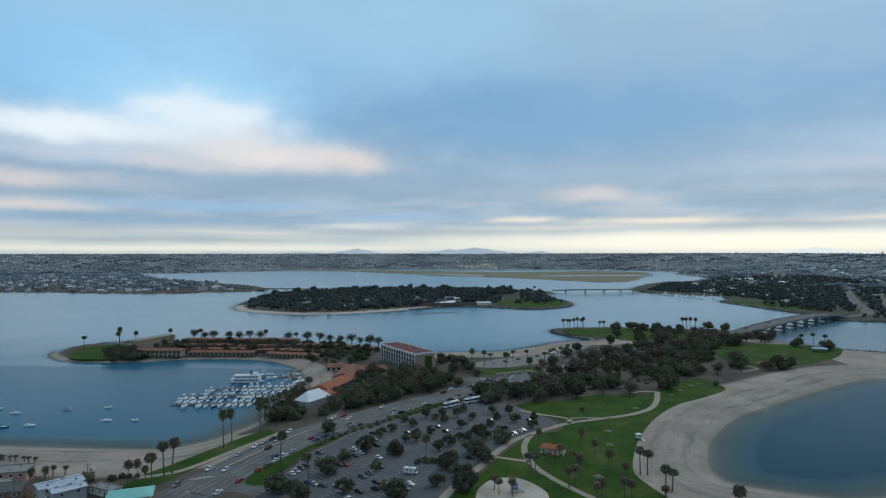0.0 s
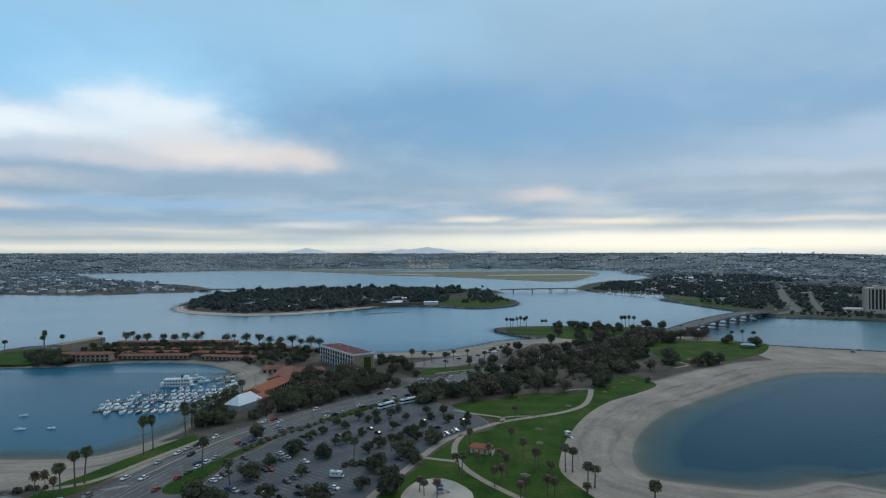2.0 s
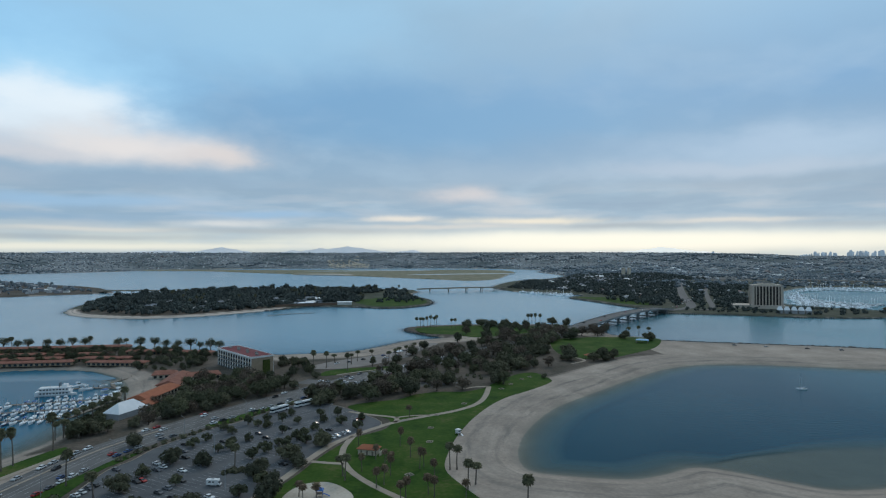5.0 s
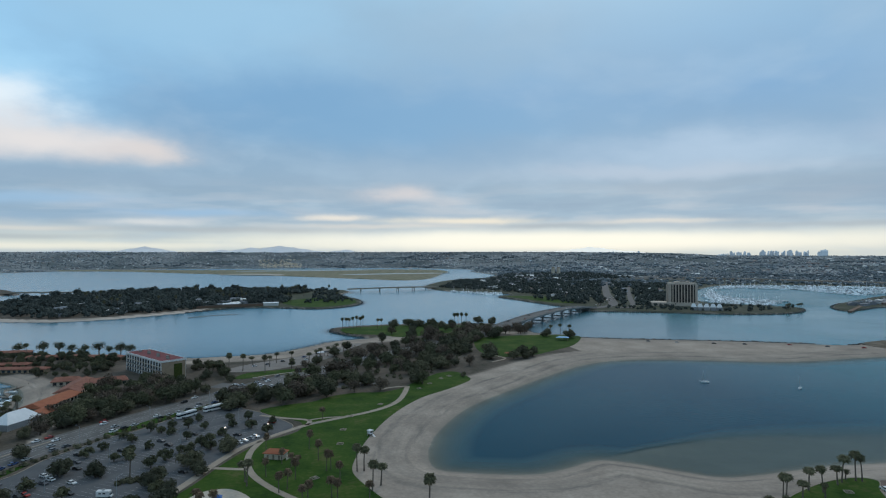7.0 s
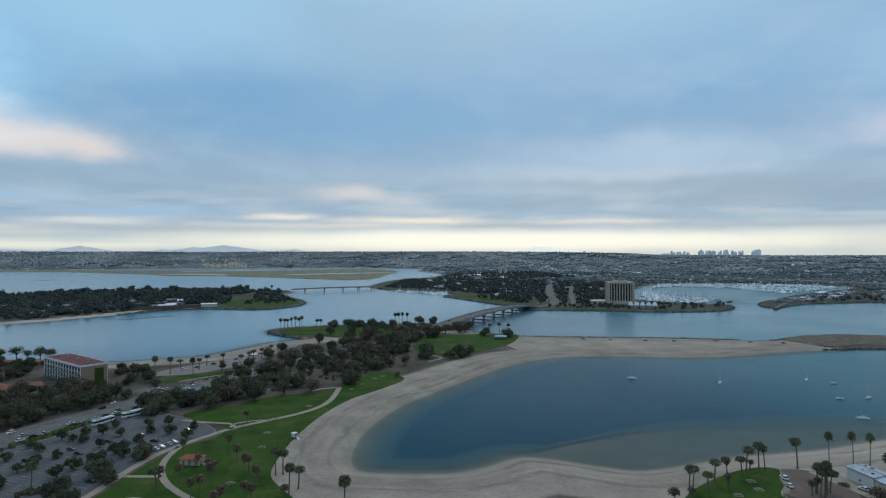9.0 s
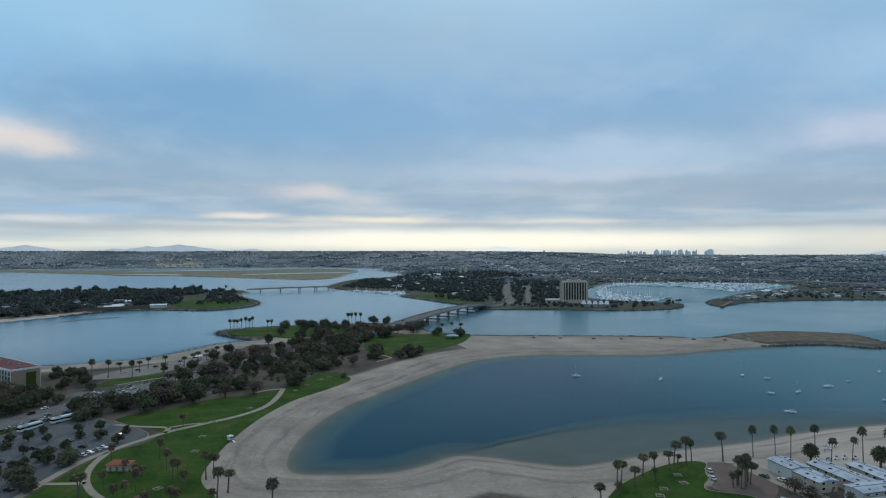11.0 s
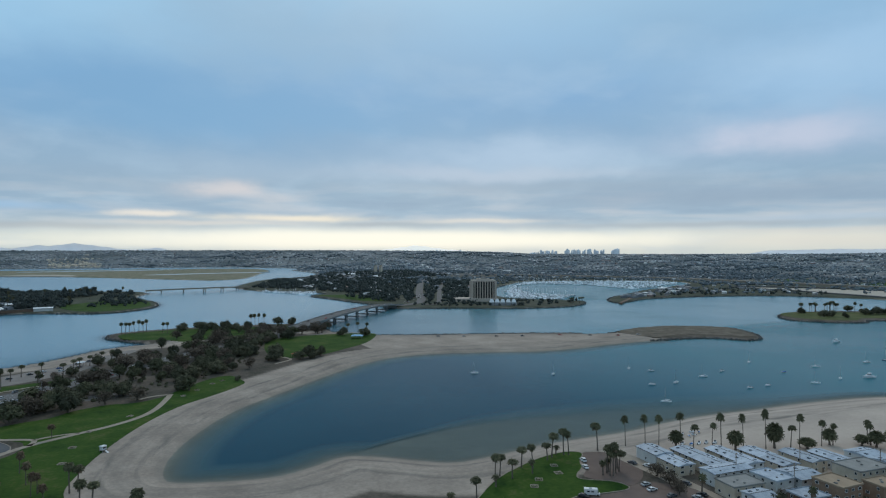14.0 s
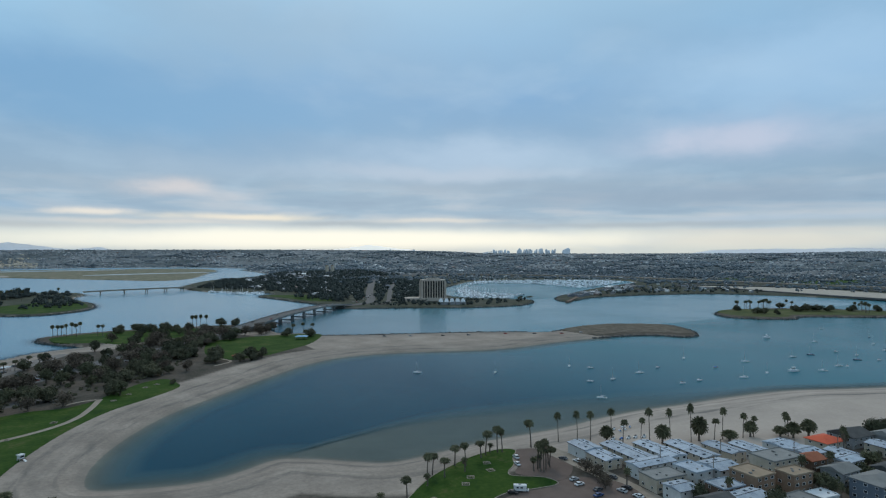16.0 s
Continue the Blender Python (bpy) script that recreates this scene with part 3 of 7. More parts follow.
    depth = np.where(d < 0, np.minimum(deep, np.where(y < 330, shoal, 9)), 0)
    # past 7 m the depth also marks where the sky reflection is painted
    depth = np.where((d < -4) & (y > 500), 8.2 + 3.8 * smoothstep(500, 800, y - np.clip(x - 120, 0, 420)) * smoothstep(2, 22, -d), depth)
    rural = np.where(s.argmax(0) == 3, 1.0, 0.0)
    depth = np.where((d < -1) & (x > 780) & (y > 900) & (x + y < 3200) & (x < 1640), np.minimum(depth, 6.5), depth)
    z = np.where(d > 0, land, -depth)
    z = z + np.where(d > 0, hills(x, y) * np.clip(d / 420, 0, 1) ** 0.7, 0)
    wooded = np.where(((s.argmax(0) == 4) & (x > 380) & (np.hypot(x, y) < 2300)) | ((s.argmax(0) == 1) & ~beach), 1.0, 0.0)
    return z, sandy, d, depth, rural, wooded


def polar_grid():
    inner = np.arange(-52, 82, 0.25)
    outer = np.arange(82, 308, 4.0)
    az = np.radians(np.concatenate([inner, outer]))
    radii = np.concatenate([[0.0, 60, 120], np.geomspace(170, 4890, 330)])
    a, r = np.meshgrid(az, radii)
    return 40 + r * np.sin(a), -10 + r * np.cos(a)


def field_mesh(name, x, y, z, keep, mat, layers):
    rows, cols = x.shape
    i = np.arange(rows * cols).reshape(rows, cols)
    nxt = np.roll(i, -1, 1)
    quads = np.stack([i[:-1], i[1:], nxt[1:], nxt[:-1]], -1).reshape(-1, 4)
    quads = quads[keep.ravel()[quads].any(1)]
    used, back = np.unique(quads, return_inverse=True)
    quads = back.reshape(-1, 4)[:, ::-1]
    m = bpy.data.meshes.new(name)
    m.vertices.add(len(used))
    m.vertices.foreach_set("co", np.stack([x, y, z], -1).reshape(-1, 3)[used].astype(np.float32).ravel())
    m.loops.add(quads.size)
    m.loops.foreach_set("vertex_index", quads.astype(np.int32).ravel())
    m.polygons.add(len(quads))
    m.polygons.foreach_set("loop_start", np.arange(0, quads.size, 4, dtype=np.int32))
    m.update(calc_edges=True)
    m.validate()
    m.polygons.foreach_set("use_smooth", np.ones(len(m.polygons), bool))
    for key, values in layers.items():
        m.attributes.new(key, "FLOAT", "POINT").data.foreach_set("value", values.ravel()[used].astype(np.float32))
    m.materials.append(mat)
    return m


GX, GY = polar_grid()
GZ, SANDY, SHORE, DEPTH, RURAL, WOODED = height(GX, GY)
ground = new("ground", field_mesh("ground", GX, GY, GZ, np.ones_like(GX, bool), ground_material(), {"sandy": SANDY, "shore": np.clip(SHORE, 0, 200), "rural": RURAL, "wooded": WOODED, "haze_tint": np.clip((np.hypot(GX, GY) - 2200) / 800, 0, 1)}))
tagged(ground, "bay shore of pale sand, bare earth and low hills", "ground", "", "structure")
water = new("water", field_mesh("water", GX, GY, np.zeros_like(GX), SHORE < 0, water_material(), {"depth": DEPTH}))
tagged(water, "calm blue-grey bay water, pale over the shallows", "water", "", "structure")


def land_at(x, y):
    return float(max(0.0, height(np.array([x], float), np.array([y], float))[0][0]))


def on_land(x, y):
    """Which of many places lie on land, and how far from the shore."""
    return np.stack([signed(np.array(x, float), np.array(y, float), p) for p in LANDS]).max(0)


def in_poly(x, y, poly):
    inside = False
    for (ax, ay), (bx, by) in zip(poly, poly[1:] + poly[:1]):
        if (ay > y) != (by > y) and x < (bx - ax) * (y - ay) / (by - ay) + ax:
            inside = not inside
    return inside

# ------------------------------------------------------------------ lawns, roads, paths
PALE_PAVING = material("sandy_paving", [(0.17, 0.15, 0.135), (0.24, 0.21, 0.19)], 0.9, 0.12, 2.0)


def sheet(name, points, top, mat, label, category, smooth_line=True):
    line = [(p.x, p.y) for p in curve(points, True, 5)] if smooth_line else points
    return structure(name, Geo().prism(line, LAND - 1.2, LAND + top), mat, label, category)


LOT = [(-92, 205), (-90, 240), (-88, 258), (-86, 283), (-80, 296), (-76, 312), (-67, 328), (-55, 346), (-45, 355), (-28, 382), (-8, 396),
       (10, 382), (26, 360), (34, 341), (22, 323), (10, 310), (1, 291), (-8, 265), (-17, 247), (-24, 225), (-30, 205)]
BIG_LAWN = [(-20, 222), (-13, 246), (-4, 266), (4, 288), (12, 305), (20, 318), (36, 332), (38, 350), (26, 363), (14, 382), (30, 392), (46, 397), (58, 409),
            (75, 415), (92, 413), (108, 424), (116, 436), (128, 452), (143, 468), (156, 471), (161, 452), (159, 436), (138, 413), (114, 391),
            (92, 358), (74, 319), (64, 288), (60, 266), (65, 246), (72, 225), (74, 205), (-22, 205)]
sheet("lawn_park", BIG_LAWN, 0.10, GRASS, "mown green park lawn beside the sand beach", "lawn")
sheet("lawn_east", [(204, 566), (222, 640), (256, 658), (303, 658), (334, 646), (342, 634), (324, 600), (302, 572), (270, 547), (246, 531), (212, 528)], 0.10, GRASS, "mown green lawn by the bridge", "lawn")
sheet("lawn_spit", [(88, 733), (84, 762), (100, 778), (158, 788), (222, 778), (262, 745), (250, 728), (212, 705), (150, 676), (128, 700), (104, 712)], 0.10, GRASS, "green lawn on the low spit", "lawn")
sheet("lawn_west", [(-150, 236), (-148, 252), (-144, 262), (-139, 276), (-134, 290), (-128, 306), (-120, 320), (-115, 308), (-121, 289), (-127, 270), (-132, 255), (-137, 240)], 0.10, GRASS, "narrow green lawn between road and beach", "lawn")
sheet("lawn_north", [(-11, 482), (-4, 502), (21, 510), (51, 513), (47, 502), (20, 491), (2, 482)], 0.10, GRASS, "small green lawn at the junction", "lawn")
sheet("lawn_kerb", [(-101, 243), (-103, 254), (-95, 279), (-88, 299), (-80, 309), (-84, 295), (-89, 283), (-91, 258), (-93, 243)], 0.10, GRASS, "green strip between road and car park", "lawn")
sheet("lawn_kerb_north", [(-62, 351), (-53, 363), (-36, 386), (-20, 401), (-25, 391), (-31, 382), (-46, 358), (-57, 348)], 0.10, GRASS, "green strip between road and car park", "lawn")
SOUTH_LAWN = [(188, 174), (199, 184), (216, 197), (233, 205), (249, 210), (264, 211), (270, 206), (262, 198), (257, 191), (250, 186),
              (248, 181), (258, 172), (258, 164), (247, 165), (236, 168), (222, 164), (205, 150), (190, 150)]
sheet("lawn_south", SOUTH_LAWN, 0.10, GRASS, "mown green lawn ringed by palms above the beach", "lawn")
sheet("lawn_point", [(-384, 528), (-404, 556), (-414, 592), (-398, 612), (-372, 606), (-350, 575), (-345, 532), (-360, 524)], 0.10, GRASS, "green lawn on the resort point", "lawn")
sheet("lawn_isle", [(20, 1130), (62, 1090), (106, 1114), (136, 1165), (138, 1240), (124, 1330), (60, 1310), (0, 1230)], 0.10, GRASS, "green lawn at the tip of the island", "lawn")
sheet("lawn_marsh", [(470, 1262), (478, 1200), (500, 1075), (540, 1060), (570, 1120), (540, 1240)], 0.10, GRASS, "green bank across the channel", "lawn")
sheet("lawn_islet", [(926, 505), (940, 465), (970, 446), (1010, 452), (1100, 385), (1190, 345), (1180, 395), (1110, 480), (1015, 545), (960, 548)], 0.10, DULL_GRASS, "dull green lawn on the small palm island", "lawn")
sheet("car_park", LOT, 0.05, ASPHALT, "large worn grey asphalt car park", "car park")
sheet("car_park_point", [(-412, 606), (-398, 616), (-372, 612), (-352, 596), (-340, 604), (-352, 622), (-384, 636), (-412, 628)], 0.06, ASPHALT, "grey car park on the resort point", "car park")
sheet("car_park_beach", [(-24, 516), (-2, 545), (28, 566), (62, 602), (88, 640), (98, 634), (78, 596), (58, 552), (26, 520), (0, 508)], 0.05, PALE_PAVING, "grey beach car park", "car park")
sheet("car_park_south", [(262, 166), (252, 163), (236, 165), (222, 160), (214, 140), (240, 120), (272, 130), (280, 150), (272, 163)], 0.14, PLAZA, "brown-grey asphalt car park", "car park")
sheet("pavement_turnaround", [(271, 206), (282, 200), (283, 185), (274, 172), (262, 166), (258, 172), (251, 182), (258, 189), (263, 196)], 0.06, PLAZA, "reddish paved turning circle", "pavement")
sheet("sand_pit", [(-7, 238), (-5, 248), (0, 256), (9, 258), (16, 252), (21, 241), (18, 228), (4, 222), (-5, 228)], 0.16, SAND, "pale sand play area with a kerb", "playground")

ROAD = [(-140, 60), (-135, 150), (-126, 205), (-117, 240), (-111, 265), (-104, 292), (-95, 316), (-78, 343), (-56, 374), (-25, 412), (2, 446),
        (34, 482), (88, 536), (150, 596), (212, 652), (262, 702)]
structure("road", ribbon(ROAD, 25, LAND - 1.0, LAND + 0.06, 6), ROAD_ASPHALT, "wide grey asphalt road with worn markings", "road")
structure("road_junction", ribbon([(-22, 462), (0, 452), (30, 446), (62, 440), (90, 446)], 15, LAND - 1.0, LAND + 0.063, 6), ROAD_ASPHALT, "side road at the junction", "road")
structure("road_entrance", ribbon([(-116, 236), (-104, 240), (-90, 236), (-78, 232)], 11, LAND - 1.0, LAND + 0.067, 5), ROAD_ASPHALT, "car park entrance road", "road")
structure("road_south", ribbon([(284, 200), (283, 182), (281, 160), (277, 130), (272, 100)], 9, LAND - 1.0, LAND + 0.09, 5), CONCRETE, "narrow concrete alley between houses and park", "road")
structure("median_kerb", ribbon([(-116, 262), (-107, 292), (-97, 318), (-80, 345)], 1.2, LAND, LAND + 0.2, 5, side=2.0), CONCRETE, "pale raised median", "kerb")

PARK_PATHS = [
    ([(111, 427), (106, 408), (99, 388), (90, 374), (77, 363), (60, 354), (42, 344), (29, 332), (18, 320), (9, 308), (1, 290), (-7, 268), (-16, 246), (-22, 225)], 3.6),
    ([(19, 320), (15, 303), (15, 286), (19, 270), (26, 256), (34, 244), (46, 228)], 3.0),
    ([(1, 284), (9, 281), (16, 279)], 2.6),
    ([(41, 343), (42, 353), (28, 361), (15, 370)], 2.6),
]
SIDE_PATHS = [
    ([(42, 353), (52, 356), (62, 356)], 1.8),
    ([(111, 427), (100, 426), (92, 421)], 2.2),
    ([(-150, 246), (-139, 252), (-132, 262), (-125, 281), (-118, 299), (-112, 314)], 3.2),
    ([(266, 712), (282, 690), (310, 668), (336, 650)], 2.6),
    ([(198, 505), (215, 520), (205, 545)], 2.4),
    ([(2, 482), (22, 494), (52, 506)], 2.2),
]
for line, w in PARK_PATHS + SIDE_PATHS:
    structure("path", ribbon(line, w, LAND, LAND + 0.16, 6), CONCRETE, "pale concrete footpath across the lawn", "path")


def kerbs(points, label):
    line = curve(points, True, 4)
    pts = [(p.x, p.y) for p in line] + [(line[0].x, line[0].y)]
    return structure("kerb", ribbon(pts, 0.35, LAND, LAND + 0.2, 1), CONCRETE, label, "kerb")


kerbs(LOT, "pale concrete kerb round the car park")
kerbs(SOUTH_LAWN, "pale concrete kerb round the lawn")


def offset_line(points, shift, n=6):
    c = curve(points, False, n)
    out = []
    for i, p in enumerate(c):
        d = (c[min(i + 1, len(c) - 1)] - c[max(i - 1, 0)]).normalized()
        out.append((p.x - d.y * shift, p.y + d.x * shift))
    return out


def along(points, start, end, step):
    """Places at even steps along a line, with their heading in degrees."""
    out, run, want = [], 0.0, start
    for (ax, ay), (bx, by) in zip(points, points[1:]):
        d = math.hypot(bx - ax, by - ay)
        while want <= run + d and want <= end:
            t = (want - run) / d
            out.append((ax + (bx - ax) * t, ay + (by - ay) * t, math.degrees(math.atan2(by - ay, bx - ax))))
            want += step
        run += d
    return out


marks = Geo()
for shift, dash, step in ((-8.6, 4, 4.0), (8.6, 4, 4.0), (-5.0, 2.4, 8), (5.0, 2.4, 8), (-1.6, 4, 4.0), (1.2, 4, 4.0)):
    for x, y, a in along(offset_line(ROAD, shift), 100, 640, step):
        marks.box(x, y, LAND + 0.06, dash + 0.05, 0.22, 0.012, radians(a))
for k in range(9):
    marks.box(-120 + 1.9 * k, 233.0 - 0.7 * k, LAND + 0.07, 0.7, 4.0, 0.012, radians(72))
    marks.box(-126 + 0.9 * k, 246 + 2.2 * k * 0.25, LAND + 0.075, 0.5, 3.2, 0.012, radians(75))
stuff("road_markings", marks, LINE, "worn white lane lines and crossing stripes", "road marking")

bays = Geo()
LOT_DIR = math.atan2(382 - 312, -28 + 76)
lu, lv = Vector((math.cos(LOT_DIR), math.sin(LOT_DIR))), Vector((math.sin(LOT_DIR), -math.cos(LOT_DIR)))
LOT_ORIGIN = Vector((-76, 312))
LOT_IN = [(x, y) for x, y in LOT]
for row in range(7):
    base = 4.5 + 16.5 * row
    for k in range(-44, 40):
        p = LOT_ORIGIN + lu * (2.75 * k) + lv * base
        ends = [p + lu * 1.2 * s + lv * 2.6 * s for s in (-1, 1)]
        if all(in_poly(e.x, e.y, LOT_IN) for e in (ends[0] - lv * 2, ends[1] + lv * 2)):
            bays.box(p.x, p.y, LAND + 0.05, 0.12, 9.6, 0.012, LOT_DIR + radians(0))
stuff("parking_lines", bays, LINE, "worn white parking bay lines", "road marking")

# ------------------------------------------------------------------ shore rocks
rock_geo = Geo()
rr = random.Random(4)


def rocks_along(line, step, size, spread):
    for x, y, a in along(line, 0, 1e9, step):
        for _ in range(2):
            s = size * rr.uniform(0.5, 1.3)
            q = rr.uniform(-spread, spread)
            h = radians(a + 90)
            rock_geo.box(x + q * math.cos(h), y + q * math.sin(h), -0.4, s, s * rr.uniform(0.6, 1.0), 0.5 + s * rr.uniform(0.35, 0.7), rr.uniform(0, 3), 0.6)


main_line = [tuple(p) for p in LANDS[0]]


def stretch(line, inside):
    run, out = [], []
    for p in line + [line[0]]:
        if inside(*p):
            run.append(p)
        elif len(run) > 1:
            out.append(run)
            run = []
        else:
            run = []
    return out + ([run] if len(run) > 1 else [])


for line in stretch(main_line, lambda x, y: (x > 585 and y > 395 and x < 760) or (y > 700 and x < 330) or (330 < x < 600 and y > 530)):
    rocks_along(line, 1.7, 2.2, 1.6)
for poly, test in ((LANDS[1], lambda x, y: x > -150 and y < 1300), (LANDS[5], lambda x, y: y < 560), (LANDS[4], lambda x, y: 440 < x < 1400 and 700 < y < 1420)):
    for line in stretch([tuple(p) for p in poly], test):
        rocks_along(line, 3.0, 2.6, 1.6)
stuff("shore_rocks", rock_geo, RIPRAP, "dark grey boulders along the waterline", "rocks")

# ------------------------------------------------------------------ bridges


def bridge(name, line, width, piers, pier_w, label, rail=1.0, mat=None):
    """A concrete road bridge: deck, parapets, and piers with footings."""
    root = thing(name, label, "bridge")
    mat = mat or BRIDGE_CONCRETE
    deck = ribbon(line, width, -1.3, 0.0, 8)
    part("deck", deck, mat, root)
    part("roadway", ribbon(line, width - 1.6, 0.0, 0.05, 8), ROAD_ASPHALT, root, "grey asphalt roadway")
    for s in (-1, 1):
        part("parapet", ribbon(line, 0.4, 0.0, rail, 8, side=s * (width / 2 - 0.25)), mat, root)
    pts = curve(line, False, 8)
    flat = [(p.x, p.y) for p in pts]
    hs = []
    run = 0.0
    for a, b in zip(pts, pts[1:]):
        hs.append((run, a.z))
        run += math.hypot(b.x - a.x, b.y - a.y)
    hs.append((run, pts[-1].z))
    xs, zs = [h[0] for h in hs], [h[1] for h in hs]
    for i in range(piers):
        d = run * (i + 0.7) / (piers + 0.4)
        x, y, a = along(flat, d, d + 0.1, 9999)[0]
        top = float(np.interp(d, xs, zs)) - 1.3
        g = Geo()
        slim = mat is CONCRETE
        g.box(x, y, top - 1.3, 2.4, width * 0.94, 1.3, radians(a))
        h = radians(a + 90)
        for q in pier_w:
            cx, cy = x + math.cos(h) * q * width, y + math.sin(h) * q * width
            if slim:
                g.tube([((cx, cy, -3.0), 1.0), ((cx, cy, top - 1.0), 0.9)], 8)
            else:
                g.box(cx, cy, -3.0, 2.6, 1.8, top + 1.8, radians(a))
        pier = part("pier", g, mat, root)
        if not slim:
            part("strut", Geo().box(x, y, 1.6, 2.0, width * 1.04, 1.5, radians(a)), mat, pier, "grey cross beam above the water")
    return root, flat


bridge("road_bridge", [(262, 702, 4.6), (300, 742, 8.0), (350, 794, 10.4), (405, 850, 11.0), (460, 904, 9.6), (512, 950, 5.4)], 22, 9, (-0.36, 0.36), "long low grey concrete road bridge on round piers", 0.9)
bridge("far_bridge", [(146, 1532, 7.0), (200, 1532, 8.5), (260, 1536, 9.2), (320, 1560, 8.5), (385, 1600, 6.0)], 15, 5, (-0.3, 0.3), "pale concrete bridge between island and shore", 1.0, CONCRETE)
bridge("far_bridge", [(-640, 1610, 6.0), (-590, 1585, 7.2), (-535, 1570, 7.6), (-480, 1570, 7.0)], 15, 4, (-0.3, 0.3), "grey concrete bridge to the island", 1.0, CONCRETE)

LAGOON = material("lagoon", [(0.26, 0.32, 0.36), (0.34, 0.4, 0.43)], 0.3, 0.004, 0.05, spec=0.6)
sheet("lagoon", [(190, 2690), (327, 2760), (520, 2800), (700, 2790), (660, 2750), (444, 2716), (277, 2668)], 0.3, LAGOON, "pale shallow lagoon in the marsh", "water")
sheet("lagoon", [(-300, 3300), (-100, 3400), (256, 3420), (420, 3380), (257, 3340), (0, 3310)], 0.3, LAGOON, "pale shallow lagoon in the marsh", "water")
sheet("sand_flat", [(-325, 2860), (-212, 2910), (-80, 2850), (-40, 2700), (-120, 2730)], 0.3, SAND, "bare pinkish sand on the marsh island", "sand")

# ------------------------------------------------------------------ trees


def leaf_cards(g, lumps, count, size, rnd, droop=0.0):
    """Many small leaf clumps over a set of lumps."""
    total = sum(r ** 2 for *_, r in lumps)
    for x, y, z, r in lumps:
        for _ in range(max(4, int(count * r * r / total))):
            d = Vector((rnd.gauss(0, 1), rnd.gauss(0, 1), rnd.gauss(0.25, 0.9))).normalized()
            p = Vector((x, y, z)) + d * r * rnd.uniform(0.78, 1.12)
            s = size * rnd.uniform(0.55, 1.3)
            n = (d + Vector((rnd.uniform(-.9, .9), rnd.uniform(-.9, .9), rnd.uniform(-.5, .9)))).normalized()
            u = n.orthogonal().normalized() * s
            w = n.cross(u).normalized() * s * rnd.uniform(0.6, 1.0)
            m = n * s * 0.35
            g.add([p - u - w, p + u - w * 0.7 + m, p + u * 0.8 + w, p - u * 0.7 + w * 0.8 + m], [(0, 1, 2), (0, 2, 3)])


def core(g, x, y, z, r, rnd, n=6, squash=0.85):
    """A lumpy dark body behind the leaf clumps."""
    pts, faces = [(x, y, z - r * squash)], []
    rows = 4
    for k in range(1, rows):
        a = math.pi * k / rows
        for i in range(n):
            q = r * rnd.uniform(0.82, 1.08)
            b = 2 * math.pi * (i + 0.5 * (k % 2)) / n
            pts.append((x + q * math.sin(a) * math.cos(b), y + q * math.sin(a) * math.sin(b), z - q * squash * math.cos(a)))
    pts.append((x, y, z + r * squash))
    for i in range(n):
        faces.append((0, 1 + (i + 1) % n, 1 + i))
        faces.append((len(pts) - 1, 1 + (rows - 2) * n + i, 1 + (rows - 2) * n + (i + 1) % n))
    for k in range(rows - 2):
        for i in range(n):
            a, b = 1 + k * n + i, 1 + k * n + (i + 1) % n
            faces.append((a, b, b + n, a + n))
    g.add(pts, faces)


def make_tree(name, seed, tall, wide, leaf, label, cards=420, lumps=7, bare=0.3, size=0.55, flat=0.75, solid=0.72):
    rnd = random.Random(seed)
    root = thing(name, label, "tree")
    t = Geo()
    base = tall * bare
    t.tube([((0, 0, -0.3), wide * 0.05 + 0.12), ((rnd.uniform(-.2, .2), rnd.uniform(-.2, .2), base * 0.6), wide * 0.035 + 0.08), ((0, 0, base + 0.5), wide * 0.028 + 0.06)], 7)
    ls = []
    for i in range(lumps):
        a = 6.28 * i / lumps + rnd.uniform(-.5, .5)
        q = wide * rnd.uniform(0.14, 0.4) if i else wide * 0.06
        r = wide * rnd.uniform(0.13, 0.28)
        z = base + (tall - base) * rnd.uniform(0.18, 0.75) if i else tall - r * flat
        c = (q * math.cos(a), q * math.sin(a), min(z, tall - r * flat))
        ls.append((*c, r))
        t.limb((0, 0, base * 0.8), (c[0], c[1], c[2]), wide * 0.022 + 0.05, 0.05, 5)
    part("trunk", t, BARK, root)
    g = Geo()
    for x, y, z, r in ls:
        core(g, x, y, z, r * solid, rnd)
    leaf_cards(g, ls, cards, size, rnd)
    part("crown", g, leaf, root)
    return root


def make_palm(seed, tall, crown, label, name="fan_palm", lean=0.0, skirt=True, fat=0.24, fronds=60, low=-0.5, width=0.11, droop=0.35, leaf=None, heart=0.5, high=1.1):
    """A palm: bent ringed trunk, ball of narrow arched fronds, skirt of dead leaves."""
    rnd = random.Random(seed)
    root = thing(name, label, "palm tree")
    t = Geo()
    rings = []
    for k in range(7):
        q = k / 6
        rings.append(((lean * q * q, 0.15 * math.sin(q * 3), -0.3 + (tall + 0.3) * q), fat * (1.2 - 0.45 * q) if k else fat * 1.6))
    t.tube(rings, 7)
    part("trunk", t, PALM_BARK, root)
    top = Vector((lean, 0.15 * math.sin(3), tall))

    def frond(g, az, rise, length, w0, bend):
        d = Vector((math.cos(az), math.sin(az), 0))
        s = Vector((-math.sin(az), math.cos(az), 0))
        prev = None
        for k in range(4):
            q = k / 3
            c = top + d * length * (q * math.cos(rise) + 0.02) + Vector((0, 0, length * (math.sin(rise) * q - bend * q * q)))
            w = s * w0 * (0.4, 1.0, 1.25, 0.2)[k]
            sag = Vector((0, 0, -w0 * 0.7))
            ring = (c - w + sag, c, c + w + sag)
            if prev:
                g.add([*prev, *ring], [(0, 1, 4, 3), (1, 2, 5, 4)])
            prev = ring

    g = Geo()
    for i in range(fronds):
        up = low + (high - low) * ((i + 0.5) / fronds) ** 0.85
